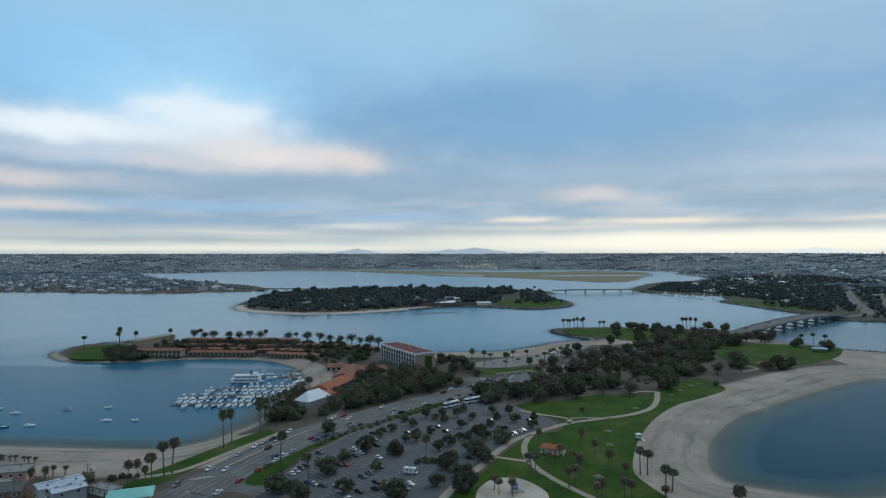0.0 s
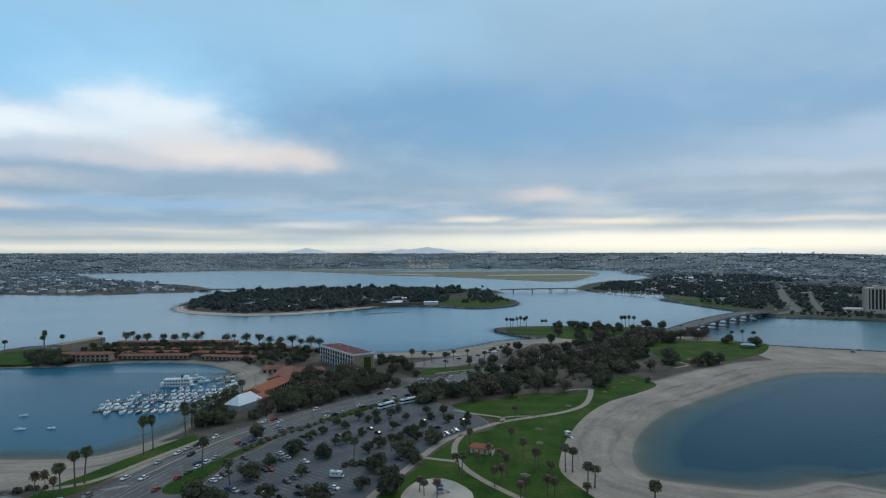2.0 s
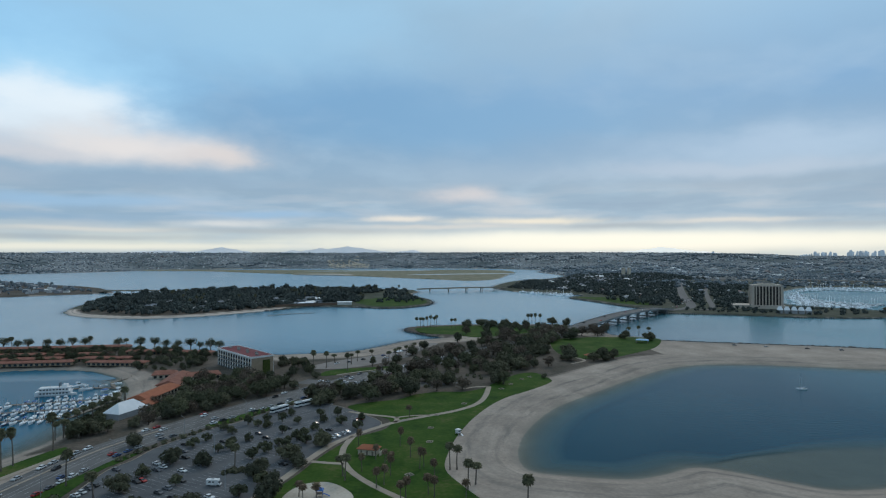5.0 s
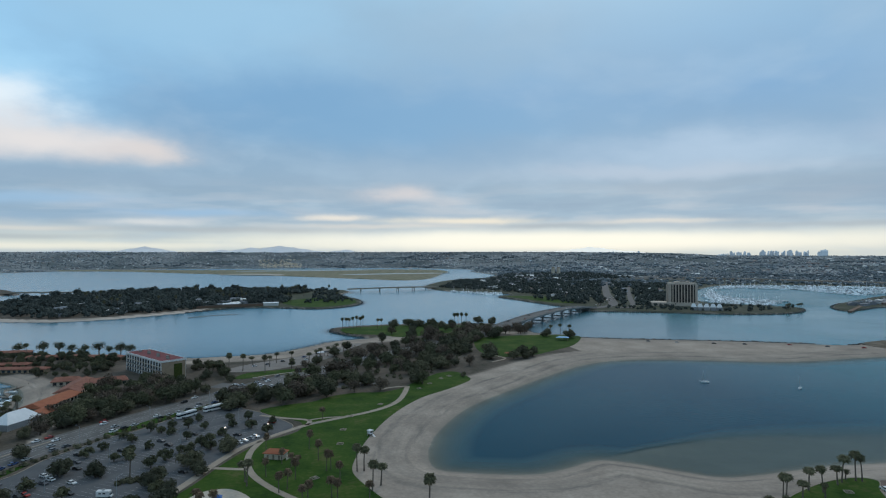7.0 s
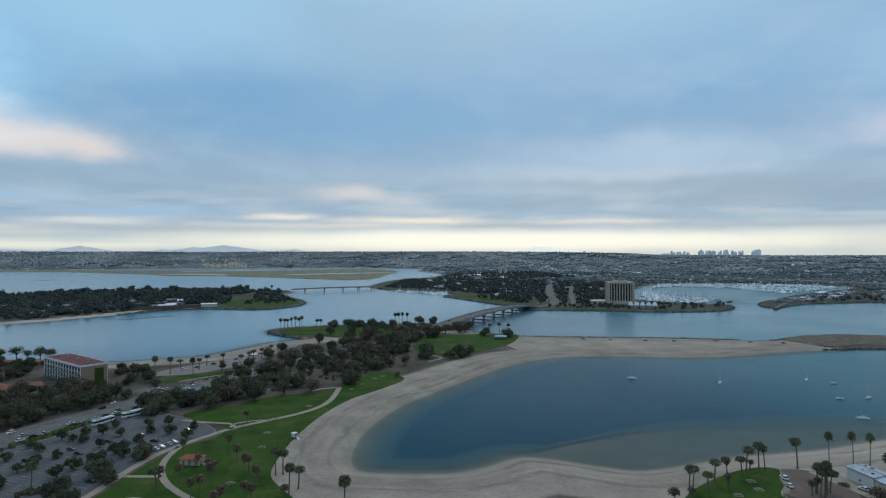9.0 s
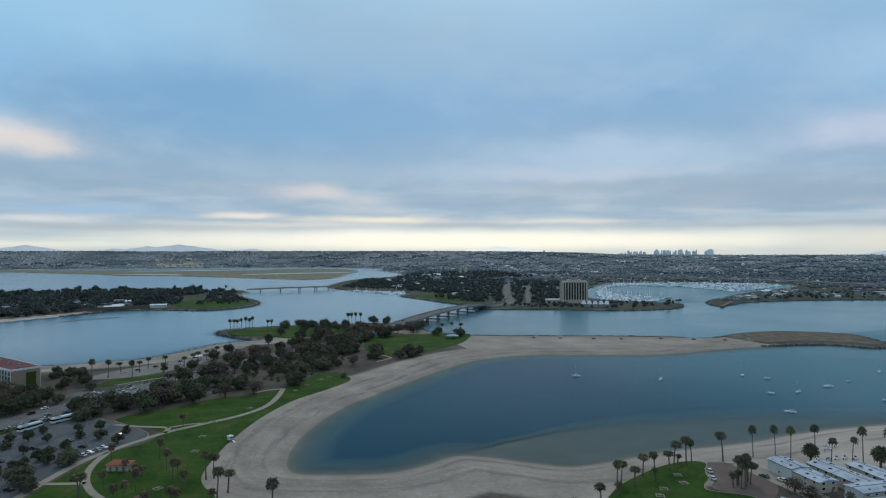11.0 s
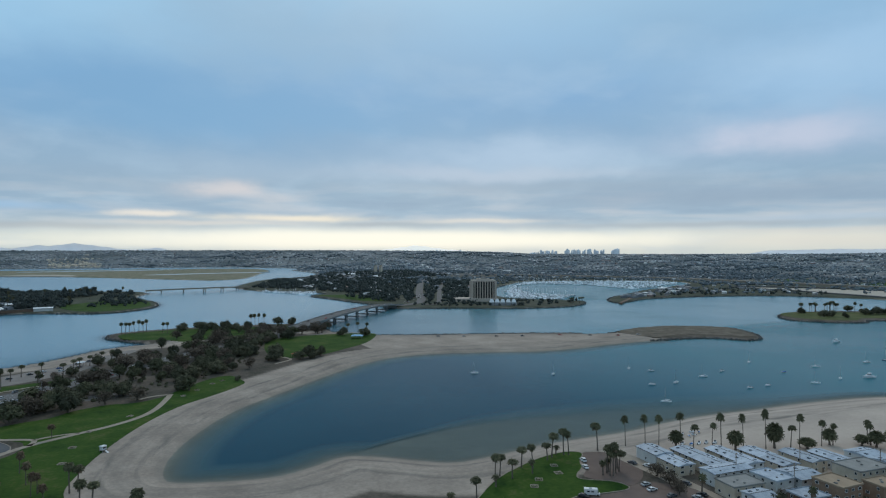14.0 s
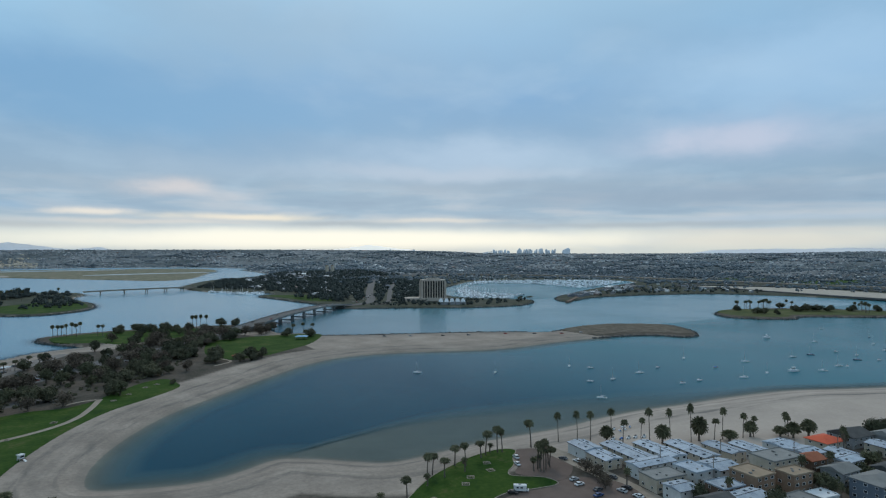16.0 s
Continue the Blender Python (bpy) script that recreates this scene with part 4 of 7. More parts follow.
        frond(g, i * 2.39996 + rnd.uniform(-.2, .2), up + rnd.uniform(-.12, .12), crown * rnd.uniform(0.8, 1.08), crown * width, droop * rnd.uniform(0.6, 1.3) * (0.5 + 0.5 * math.cos(up)))
    core(g, top.x, top.y, top.z + crown * 0.08, crown * heart, rnd, 7, 0.9)
    part("crown", g, leaf or PALM_LEAF, root)
    if skirt:
        g = Geo()
        for i in range(26):
            frond(g, i * 2.39996, -1.1 + rnd.uniform(-.25, .45), crown * rnd.uniform(0.6, 1.15), crown * 0.17, 0.25)
        part("skirt", g, PALM_DEAD, root, "brown hanging dead fronds")
    return root


TREE_KINDS = {
    "round": [make_tree("shade_tree", 11 + i, 7.6, 9.6, LEAF, "dense dark green spreading shade tree", 1000, 13, 0.12, 0.34, solid=0.78) for i in range(4)],
    "olive": [make_tree("park_tree", 21 + i, 8.4, 9.0, LEAF_OLIVE, "grey-green open park tree", 800, 12, 0.25, 0.36, solid=0.62) for i in range(4)],
    "brown": [make_tree("bare_tree", 31 + i, 9.0, 10.5, LEAF_BROWN, "reddish-brown thinly leaved tree", 800, 13, 0.25, 0.34, solid=0.4) for i in range(3)],
    "umbrella": [make_tree("umbrella_tree", 36 + i, 11.0, 10.0, LEAF_OLIVE, "tall umbrella-shaped tree with bare trunks", 620, 11, 0.42, 0.36, 0.7, 0.35) for i in range(2)],
    "lot": [make_tree("car_park_tree", 41 + i, 4.4, 5.6, LEAF_OLIVE, "small dusty green tree in the car park", 420, 7, 0.22, 0.28) for i in range(3)],
}
PALM_KINDS = {
    "fan": [make_palm(51 + i, 12.0, 2.15, "tall slender fan palm with a shaggy brown skirt", lean=(-0.8, 0.3, 0.9)[i], fronds=84, low=-0.75, width=0.17, droop=0.5) for i in range(3)],
    "short": [make_palm(61 + i, 6.5, 1.9, "short fan palm with brown dead fronds", lean=(0.3, -0.3)[i], fat=0.3) for i in range(2)],
    "slim": [make_palm(81 + i, 12.0, 2.1, "slender fan palm with a small open crown", lean=(-0.7, 0.5)[i], skirt=False, fat=0.2, fronds=54, low=-0.8, width=0.17, droop=0.55) for i in range(2)],
    "dry": [make_palm(85 + i, 8.0, 2.0, "fan palm with a sparse reddish-brown crown", lean=(0.3, -0.4, 0.1)[i], skirt=True, fat=0.17, fronds=44, low=-0.9, width=0.17, droop=0.55, leaf=PALM_BROWN, heart=0.42) for i in range(3)],
    "date": [make_palm(71 + i, 8.0, 4.3, "stout date palm with a broad round crown", "date_palm", 0.0, False, 0.5, 300, -1.35, 0.1, 0.38, None, 0.6, 1.4) for i in range(2)],
}
TEMPLATES = [t for kinds in (TREE_KINDS, PALM_KINDS) for ts in kinds.values() for t in ts]
prnd = random.Random(9)


def plant(kind, x, y, size=1.0, tall=None, group="trees in the park"):
    """A copy of one of a kind at a place."""
    ts = (TREE_KINDS.get(kind) or PALM_KINDS.get(kind))
    t = ts[prnd.randrange(len(ts))]
    ob = copy_thing(t, pose(x, y, max(0.6, min(LAND, land_at(x, y))) + 0.02, 0, 0, prnd.uniform(0, 360)))
    up = (size if size < 1.1 else 0.66 + 0.4 * size) * prnd.uniform(0.92, 1.1)
    if tall is not None:
        up = tall / {"fan": 12.0, "slim": 12.0, "dry": 8.0, "short": 6.5, "date": 8.0}[kind]
    side = size if tall is None else size * prnd.uniform(0.9, 1.1)
    ob.scale = (side, side, up)
    ob["group"] = group
    return ob


for x, y, s in ((-87, 317, 1.0), (-61, 288, 1.15), (5, 306, 1.0), (-9, 287, 1.15), (-11, 243, 1.2), (-19, 273, 0.9), (-38, 233, 1.1),
                (-85, 235, 1.2), (-75, 229, 1.1), (-71, 257, 1.0), (-46, 284, 0.9), (-21, 266, 1.0), (-12, 256, 0.9), (-4, 278, 0.9)):
    plant("round", x, y, s * 0.9, group="trees round the car park")
for x, y, s in ((-58, 312, 1.1), (-61, 295, 1.1), (-47, 287, 1.1), (-44, 303, 0.9), (-39, 306, 1.1), (-40, 313, 0.9), (-33, 319, 0.9), (-44, 332, 1.0), (-33, 345, 0.9), (-28, 342, 1.0), (-18, 330, 0.9),
                (-13, 309, 1.1), (-9, 317, 1.1), (-6, 324, 1.0), (-2, 334, 0.9), (12, 344, 1.1), (23, 351, 0.9), (3, 317, 1.4), (-17, 310, 0.8), (-22, 300, 1.2), (-26, 291, 1.2), (-16, 258, 1.3), (-23, 247, 1.2), (21, 333, 1.0),
                (-4, 311, 1.0), (-51, 262, 1.0), (-68, 274, 1.2), (-59, 237, 1.3), (-39, 349, 1.0), (-21, 352, 1.1), (-12, 348, 0.9), (-1, 362, 1.0), (9, 362, 1.0), (-18, 366, 0.9), (-30, 357, 0.9), (2, 350, 1.0), (-54, 322, 0.9), (-50, 341, 0.9)):
    plant("lot", x, y, s, group="trees in the car park")
for x, y, size in ((67, 567, 1.17), (81, 600, 0.95), (78, 552, 0.88), (50, 526, 1.0), (60, 487, 0.93), (71, 450, 1.29), (84, 439, 1.34), (54, 406, 1.2), (121, 470, 1.3),
                   (131, 478, 1.4), (149, 486, 1.5), (157, 563, 1.7), (174, 569, 1.7), (156, 667, 1.5), (0, 397, 1.5), (16, 403, 1.27), (-3, 387, 1.1), (181, 595, 1.7),
                   (158, 573, 1.5), (180, 556, 1.6), (149, 496, 1.4), (120, 438, 1.43), (162, 494, 0.82)):
    plant("round", x, y, size)
for x, y, size in ((218, 632, 1.9), (282, 771, 1.29), (268, 788, 1.4), (245, 647, 1.6), (202, 521, 1.7), (209, 547, 1.5), (221, 514, 1.06), (232, 519, 1.7), (243, 524, 1.09),
                   (306, 644, 1.35), (326, 627, 1.4), (151, 771, 1.6), (171, 778, 1.5), (183, 770, 1.5), (200, 764, 1.5), (158, 450, 0.45)):
    plant("round", x, y, size, group="trees on the spit")
for x, y, size in ((33, 441, 1.6), (46, 472, 1.5), (30, 522, 0.66), (61, 446, 1.14), (91, 490, 1.26), (108, 514, 1.4), (123, 433, 1.14), (128, 533, 1.21), (27, 394, 1.6),
                   (82, 504, 1.2), (109, 476, 0.77), (140, 610, 1.2), (120, 640, 1.1), (190, 700, 1.2), (150, 520, 1.0)):
    plant("olive", x, y, size)
for x, y, size in ((41, 514, 0.73), (101, 559, 1.6), (71, 474, 1.45), (62, 480, 1.3), (91, 419, 1.08), (115, 491, 0.95), (175, 655, 1.9), (105, 531, 1.4), (73, 418, 0.94),
                   (162, 544, 1.3), (268, 675, 1.2), (284, 676, 1.2), (313, 715, 1.1), (232, 701, 1.4), (294, 711, 1.1), (175, 495, 0.99), (200, 610, 1.2), (210, 668, 1.3)):
    plant("brown", x, y, size)
for x, y, size, kind in ((219, 657, 1.5, "brown"), (227, 649, 1.4, "round"), (243, 671, 1.6, "brown"), (254, 664, 1.4, "olive"), (284, 668, 1.3, "brown"), (292, 676, 1.2, "brown"), (300, 690, 1.1, "olive"),
                         (205, 639, 1.7, "round"), (181, 594, 1.8, "round"), (189, 560, 1.5, "round"), (177, 618, 1.4, "brown"), (175, 654, 1.5, "brown"), (141, 557, 1.6, "brown"), (114, 497, 1.3, "olive"),
                         (105, 554, 1.7, "brown"), (87, 532, 1.5, "brown"), (141, 517, 1.3, "round"), (146, 502, 1.2, "olive"), (162, 519, 1.3, "round"), (236, 690, 1.5, "brown"), (250, 688, 1.2, "olive")):
    plant(kind, x, y, size, group="trees by the bridge road")


def scatter(kinds, poly, count, gap, seed, size=(0.8, 1.2), group="trees on the shore", clear=()):
    """Trees of mixed kinds at random places in an area."""
    rnd = random.Random(seed)
    xs, ys = [p[0] for p in poly], [p[1] for p in poly]
    done, tries = [], 0
    while len(done) < count and tries < count * 40:
        tries += 1
        x, y = rnd.uniform(min(xs), max(xs)), rnd.uniform(min(ys), max(ys))
        if any((x - a) ** 2 + (y - b) ** 2 < r * r for a, b, r in clear):
            continue
        if in_poly(x, y, poly) and all((x - a) ** 2 + (y - b) ** 2 > gap * gap for a, b in done):
            done.append((x, y))
            plant(rnd.choice(kinds), x, y, rnd.uniform(*size), group=group)


scatter(['round', 'olive', 'round'], [(-340, 548), (-240, 560), (-140, 548), (-150, 556), (-240, 566), (-335, 560)], 22, 8, 44, (0.5, 0.85), 'trees before the resort wings')
# belt of trees along the resort side of the road
scatter(["round", "olive", "brown"], [(-100, 340), (-72, 378), (-44, 410), (-24, 436), (-30, 446), (-50, 424), (-80, 388), (-106, 350)], 20, 6.5, 33, (0.7, 1.1), "trees along the resort road")
scatter(["round", "olive", "brown", "olive"], [(-118, 330), (-104, 352), (-82, 380), (-48, 415), (-30, 440), (-45, 470), (-70, 480), (-96, 468), (-100, 420), (-104, 395), (-122, 372), (-128, 345)], 58, 6.5, 3, (0.65, 1.12), "trees along the resort road", ((-112, 374, 17), (-114, 362, 16), (-108, 386, 12)))
scatter(["round", "olive", "olive"], [(-330, 560), (-230, 572), (-150, 560), (-128, 520), (-112, 560), (-112, 600), (-180, 622), (-300, 636), (-350, 625)], 74, 8.0, 5, (0.5, 0.85), "trees round the resort")
scatter(["round", "round", "olive"], [(-46, 520), (-30, 470), (-12, 470), (-14, 500), (-30, 540), (-50, 560)], 16, 6, 6, (0.6, 0.95), "trees by the hotel")
scatter(["round"], [(-342, 522), (-322, 524), (-320, 540), (-340, 544)], 7, 5, 91, (0.9, 1.25), "trees on the point")
scatter(["round"], [(-362, 540), (-345, 536), (-340, 560), (-352, 575)], 5, 6, 8, (0.9, 1.2), "trees on the point")
scatter(["round", "brown", "olive", "round"], [(60, 500), (100, 580), (190, 660), (215, 620), (190, 560), (150, 500), (105, 480)], 30, 9.0, 13, (0.9, 1.45), "park trees by the road")
scatter(["round", "olive", "brown", "round"], [(-12, 404), (10, 420), (44, 446), (70, 452), (88, 436), (60, 420), (30, 404), (0, 388)], 16, 8.5, 14, (1.0, 1.45), "park trees by the lawn")
scatter(["olive", "brown", "lot"], [(10, 470), (120, 560), (210, 650), (230, 640), (200, 560), (160, 490), (110, 450), (40, 440)], 24, 9.5, 12, (0.5, 0.9), "small park trees")
scatter(['round', 'brown', 'olive'], [(135, 690), (150, 750), (250, 765), (266, 738), (230, 700), (180, 680)], 14, 9, 51, (0.7, 1.2), 'trees on the spit')
for x, y in ((-336, 662), (-322, 660), (-311, 658), (-283, 662), (-272, 664), (-260, 664), (-226, 660), (-202, 652), (-188, 650), (-176, 648), (-164, 645), (-150, 640), (-140, 634), (-128, 628), (-118, 622), (-294, 660)):
    plant("umbrella", x, y, prnd.uniform(0.75, 1.1), group="umbrella trees behind the resort")
scatter(["olive", "round", "lot"], [(-176, 548), (-152, 512), (-136, 500), (-122, 520), (-112, 545), (-120, 575), (-150, 580)], 26, 5, 61, (0.45, 0.8), "trees in the resort garden", ((-128, 492, 11),))
scatter(["round", "olive"], [(-330, 600), (-230, 606), (-150, 600), (-150, 618), (-230, 628), (-330, 624)], 46, 6, 62, (0.5, 0.85), "trees between the resort wings")
scatter(["olive", "brown", "lot"], [(-330, 566), (-230, 578), (-150, 566), (-120, 560), (-116, 600), (-180, 596), (-330, 596)], 44, 6, 92, (0.4, 0.8), "garden trees between the resort wings")
scatter(["round", "olive", "lot"], [(-128, 336), (-118, 340), (-120, 366), (-126, 400), (-131, 400), (-131, 360)], 26, 3.5, 63, (0.45, 0.75), "trees by the resort beach")
scatter(["round"], [(-352, 532), (-334, 536), (-332, 548), (-350, 552)], 7, 4, 64, (0.7, 1.0), "trees on the point")
palms = ((-131, 288, 18), (-130, 295, 17), (-123, 315, 18), (-95, 267, 15), (-140, 250, 14), (-138, 253, 15), (-76, 247, 12), (-31, 277, 12),
         (17, 259, 11), (62, 266, 12), (65, 266, 11), (66, 243, 12), (70, 248, 9), (84, 219, 14), (16, 264, 9))
for x, y, h in palms:
    plant("fan", x, y, 1.15, h - 1.0, "palms by the road and lawn")
for x, y, h in ((-150, 240, 8), (-145, 239, 9), (-141, 238, 7), (2, 240, 5), (7, 238, 6), (22, 304, 7), (42, 301, 8), (50, 352, 6), (30, 283, 6), (34, 278, 5),
                (37, 278, 4), (49, 269, 8), (51, 271, 7), (33, 252, 7), (30, 249, 7), (41, 238, 7), (39, 236, 6), (50, 240, 7), (52, 237, 7), (64, 235, 6), (0, 244, 5), (24, 268, 7), (36, 262, 8), (46, 284, 8), (54, 256, 7)):
    plant("dry", x, y, 1.0, h + 0.6, "palms on the park lawn")
plant("umbrella", 444, 126, 0.65, group="trees behind the beach")
plant("fan", -138, 237, 1.2, 13, "palms by the road and lawn")
for x, y, h in ((198, 183, 9), (215, 196, 11), (220, 200, 9), (234, 204, 9), (238, 201, 10), (254, 208, 11), (250, 206, 8), (261, 208, 12), (263, 207, 11),
                (279, 205, 13), (262, 181, 12), (262, 177, 14), (261, 178, 11), (265, 179, 10), (223, 195, 8), (270, 183, 8), (268, 180, 9)):
    plant("fan", x, y, 1.1, h - 0.6, "palms round the south lawn")
for x, y, h in ((212, 191, 5), (234, 196, 6), (258, 210, 4.5), (187, 184, 5), (264, 182, 6), (259, 180, 6)):
    plant("short", x, y, 1.0, h - 0.8, "palms round the south lawn")
for x, y, h in ((296, 204, 14), (305, 200, 14), (311, 197, 14), (323, 194, 14), (321, 185, 11), (332, 183, 11), (336, 181, 15), (344, 175, 15), (351, 168, 18),
                (364, 164, 10), (368, 162, 15), (379, 158, 12), (385, 156, 10), (402, 149, 11), (401, 147, 10)):
    plant("slim", x, y, 0.95, h - 0.2, "palms along the beach walk")
for x, y, h in ((316, 191, 8), (337, 174, 9), (356, 167, 11), (369, 159, 6), (384, 157, 8), (397, 149, 6), (400, 144, 8), (409, 141, 8.5)):
    plant("date", x, y, 0.92, h - 2.2, "date palms along the beach walk")
for x, y, h in ((87, 770, 13), (91, 768, 13), (95, 774, 12), (100, 766, 14), (105, 778, 14), (109, 764, 14), (113, 781, 14), (129, 760, 12), (134, 758, 12),
                (229, 762, 16), (234, 764, 16), (239, 766, 16), (246, 770, 15), (320, 668, 11), (333, 668, 12), (343, 666, 11)):
    plant("fan", x, y, 1.15, h - 0.2, "palms on the spit")
for x, y, h in ((-18, 508, 15), (-8, 514, 13), (-2, 534, 8), (10, 498, 14), (12, 527, 9), (17, 542, 9), (30, 510, 9), (30, 546, 9), (44, 537, 9), (50, 550, 9),
                (54, 560, 9), (61, 568, 9), (69, 584, 9), (77, 592, 9), (-27, 512, 8), (-31, 514, 8), (-23, 506, 9)):
    plant("fan", x, y, 1.15, h - 0.6, "palms along the north beach")
for x, y, h in ((-416, 590, 11), (-387, 605, 18), (-384, 600, 14), (-370, 606, 14), (-316, 640, 13), (-350, 640, 13), (-240, 628, 14), (-205, 625, 12)):
    plant("fan", x, y, 1.3, h, "palms on the resort point")
for k in range(16):
    plant("fan", -134 + 0.7 * k + prnd.uniform(-3, 3), 338 + 4.6 * k + prnd.uniform(-2, 2), 1.1, prnd.uniform(8, 11), "palms by the resort beach")
for cx, cy, n in ((1010, 548, 5), (1034, 538, 6), (1054, 526, 8), (1082, 508, 2), (1132, 426, 4), (1122, 406, 4)):
    for k in range(n):
        plant("fan", cx + prnd.uniform(-11, 11), cy + prnd.uniform(-9, 5), 1.2, prnd.uniform(12, 16), "palms on the small island")
for x, y, size in ((990, 535, 1.2), (973, 492, 1.5), (981, 486, 1.2), (986, 470, 1.0), (1055, 479, 1.5), (1066, 474, 1.2), (1080, 474, 1.7), (1088, 464, 1.9), (1099, 450, 1.7), (1131, 432, 1.7), (1086, 520, 1.5), (1160, 410, 1.4)):
    plant("round", x, y, size, group="trees on the small island")
ip = random.Random(23)
for k in range(34):
    q = ip.random()
    plant("fan", -380 + 500 * q + ip.uniform(-20, 20), 1050 + 120 * q + ip.uniform(0, 420), 1.35, ip.uniform(14, 20), "palms on the wooded island")
for k in range(6):
    plant("fan", 800 + 9 * k, 838 + 4 * (k % 3) + 2 * k, 1.2, prnd.uniform(9, 12), "palms on the tower point")

# ------------------------------------------------------------------ distant woods and town, too many to count


# these three leaf colours hold grey-blue distance haze, strongest in the last
CANYON_LEAF_HAZED = material('hazed_canyon_leaf', [(0.085, 0.108, 0.124), (0.115, 0.138, 0.152), (0.145, 0.164, 0.174)], 0.95, 0.02, 0.3, island=0.3, spec=0.05)
WOOD_LEAF_HAZED = material('hazed_wood_leaf', [(0.047, 0.056, 0.053), (0.07, 0.08, 0.074), (0.102, 0.111, 0.095)], 0.95, 0.03, 0.4, island=0.35, spec=0.05)
LEAF_HAZED = material('hazed_leaf', [(0.14, 0.17, 0.192), (0.185, 0.215, 0.235), (0.235, 0.256, 0.265)], 0.95, 0.02, 0.3, island=0.3, spec=0.05)


def woods(name, spots, leaf, label, seed, cards=26, plain=False):
    rnd = random.Random(seed)
    g = Geo()
    for x, y, z, r in spots:
        lumps = []
        if plain:
            core(g, x, y, z + r * 0.35, r * 0.9, rnd, 5, 0.55)
            continue
        for _ in range(3):
            q = r * rnd.uniform(0.4, 0.62)
            lumps.append((x + rnd.uniform(-.45, .45) * r, y + rnd.uniform(-.45, .45) * r, z + r * rnd.uniform(0.45, 0.85), q))
        for a in lumps:
            core(g, *a[:3], a[3] * 0.9, rnd, 5, 0.9)
        leaf_cards(g, lumps, cards, r * 0.16, rnd)
    return stuff(name, g, leaf, label, "woods")


FAR_ROADS = [([(512, 950), (587, 1012), (698, 1242), (839, 1520), (967, 1765), (1100, 2020)], 17), ([(560, 950), (600, 966), (708, 1163), (866, 1447), (925, 1523)], 10)]


def off_road(x, y):
    """Whether a place keeps clear of the roads beyond the bridge."""
    for line, w in FAR_ROADS:
        for (ax, ay), (bx, by) in zip(line, line[1:]):
            dx, dy = bx - ax, by - ay
            t = min(1.0, max(0.0, ((x - ax) * dx + (y - ay) * dy) / (dx * dx + dy * dy)))
            if math.hypot(x - ax - t * dx, y - ay - t * dy) < w / 2 + 4:
                return False
    return True


def spots_in(poly, count, rnd, r0, r1, clear=4.0):
    xs, ys = [p[0] for p in poly], [p[1] for p in poly]
    out = []
    while len(out) < count:
        x = np.array([rnd.uniform(min(xs), max(xs)) for _ in range(count)])
        y = np.array([rnd.uniform(min(ys), max(ys)) for _ in range(count)])
        ok = on_land(x, y) > clear
        for a, b, k in zip(x, y, ok):
            if k and len(out) < count and in_poly(a, b, poly) and off_road(a, b):
                out.append((a, b))
    z = height(np.array([p[0] for p in out]), np.array([p[1] for p in out]))[0]
    return [(a, b, c, rnd.uniform(r0, r1)) for (a, b), c in zip(out, z)]


for line, w in FAR_ROADS:
    structure("road_far", ribbon(line, w, LAND - 1.0, LAND + 0.3, 6), ROAD_ASPHALT, "pale divided road beyond the bridge", "road")
wr = random.Random(77)
ISLE_WOOD = [(-430, 1040), (-320, 985), (-240, 1000), (-150, 1085), (-80, 1160), (0, 1160), (20, 1250), (-20, 1350), (60, 1500), (60, 1600), (-150, 1660), (-330, 1640), (-460, 1560), (-500, 1350), (-490, 1200)]
woods("island_woods", spots_in(ISLE_WOOD, 2000, wr, 4, 8.5, 12), WOOD_LEAF_HAZED, "dense dark green trees covering the island", 1, 30)
woods("tall_island_trees", spots_in(ISLE_WOOD, 60, wr, 9.5, 13, 16), WOOD_LEAF_HAZED, "taller dark trees standing above the island canopy", 23, 70)
woods("island_tip_trees", spots_in([(40, 1180), (110, 1150), (135, 1200), (120, 1330), (125, 1560), (70, 1600), (60, 1350)], 120, wr, 3.5, 7, 14), WOOD_LEAF_HAZED, "dark trees at the island's tip", 2, 34)
woods("shore_woods", spots_in([(520, 1060), (500, 1180), (560, 1250), (480, 1480), (400, 1620), (560, 2000), (900, 1900), (1100, 1500), (900, 1380), (780, 1100), (700, 1010), (600, 960)], 1750, wr, 3.5, 8.5, 12), WOOD_LEAF_HAZED, "dark woods across the channel", 3, 30)
woods("shore_woods", spots_in([(530, 940), (640, 870), (740, 835), (850, 870), (800, 920), (700, 960), (600, 1000)], 110, wr, 3, 5.5, 8), WOOD_LEAF_HAZED, "dark trees round the tower", 4, 34)
woods("marina_woods", spots_in([(390, 1640), (420, 1560), (520, 1640), (600, 1960), (760, 2200), (900, 2500), (1300, 2600), (1200, 2000)], 800, wr, 4, 9, 14), WOOD_LEAF_HAZED, "dark woods by the far marina", 5, 24)
woods("bank_trees", spots_in([(1000, 885), (1200, 870), (1330, 815), (1400, 720), (1470, 760), (1440, 1000), (1300, 1040), (1100, 960)], 110, wr, 2.5, 5.5, 8), WOOD_LEAF_HAZED, "dark trees on the river bank", 21, 26)
woods("south_woods", spots_in([(1000, 900), (1400, 800), (1900, 300), (2900, 400), (2600, 2400), (1400, 2400), (1350, 1500)], 1600, wr, 3, 6, 30), LEAF_HAZED, "dark trees through the southern town", 6, 14)
woods("crown_woods", spots_in([(-650, 1610), (-900, 1490), (-1300, 1530), (-2200, 1500), (-2400, 3000), (-1600, 2600), (-900, 1950)], 900, wr, 5, 9, 8), LEAF_HAZED, "dark garden trees on the far shore", 7, 14)


def town(name, spots, label, seed, size=(9, 18), tall=(4, 7.5), mat=None):
    """Many small flat and gabled houses."""
    rnd = random.Random(seed)
    g = Geo()
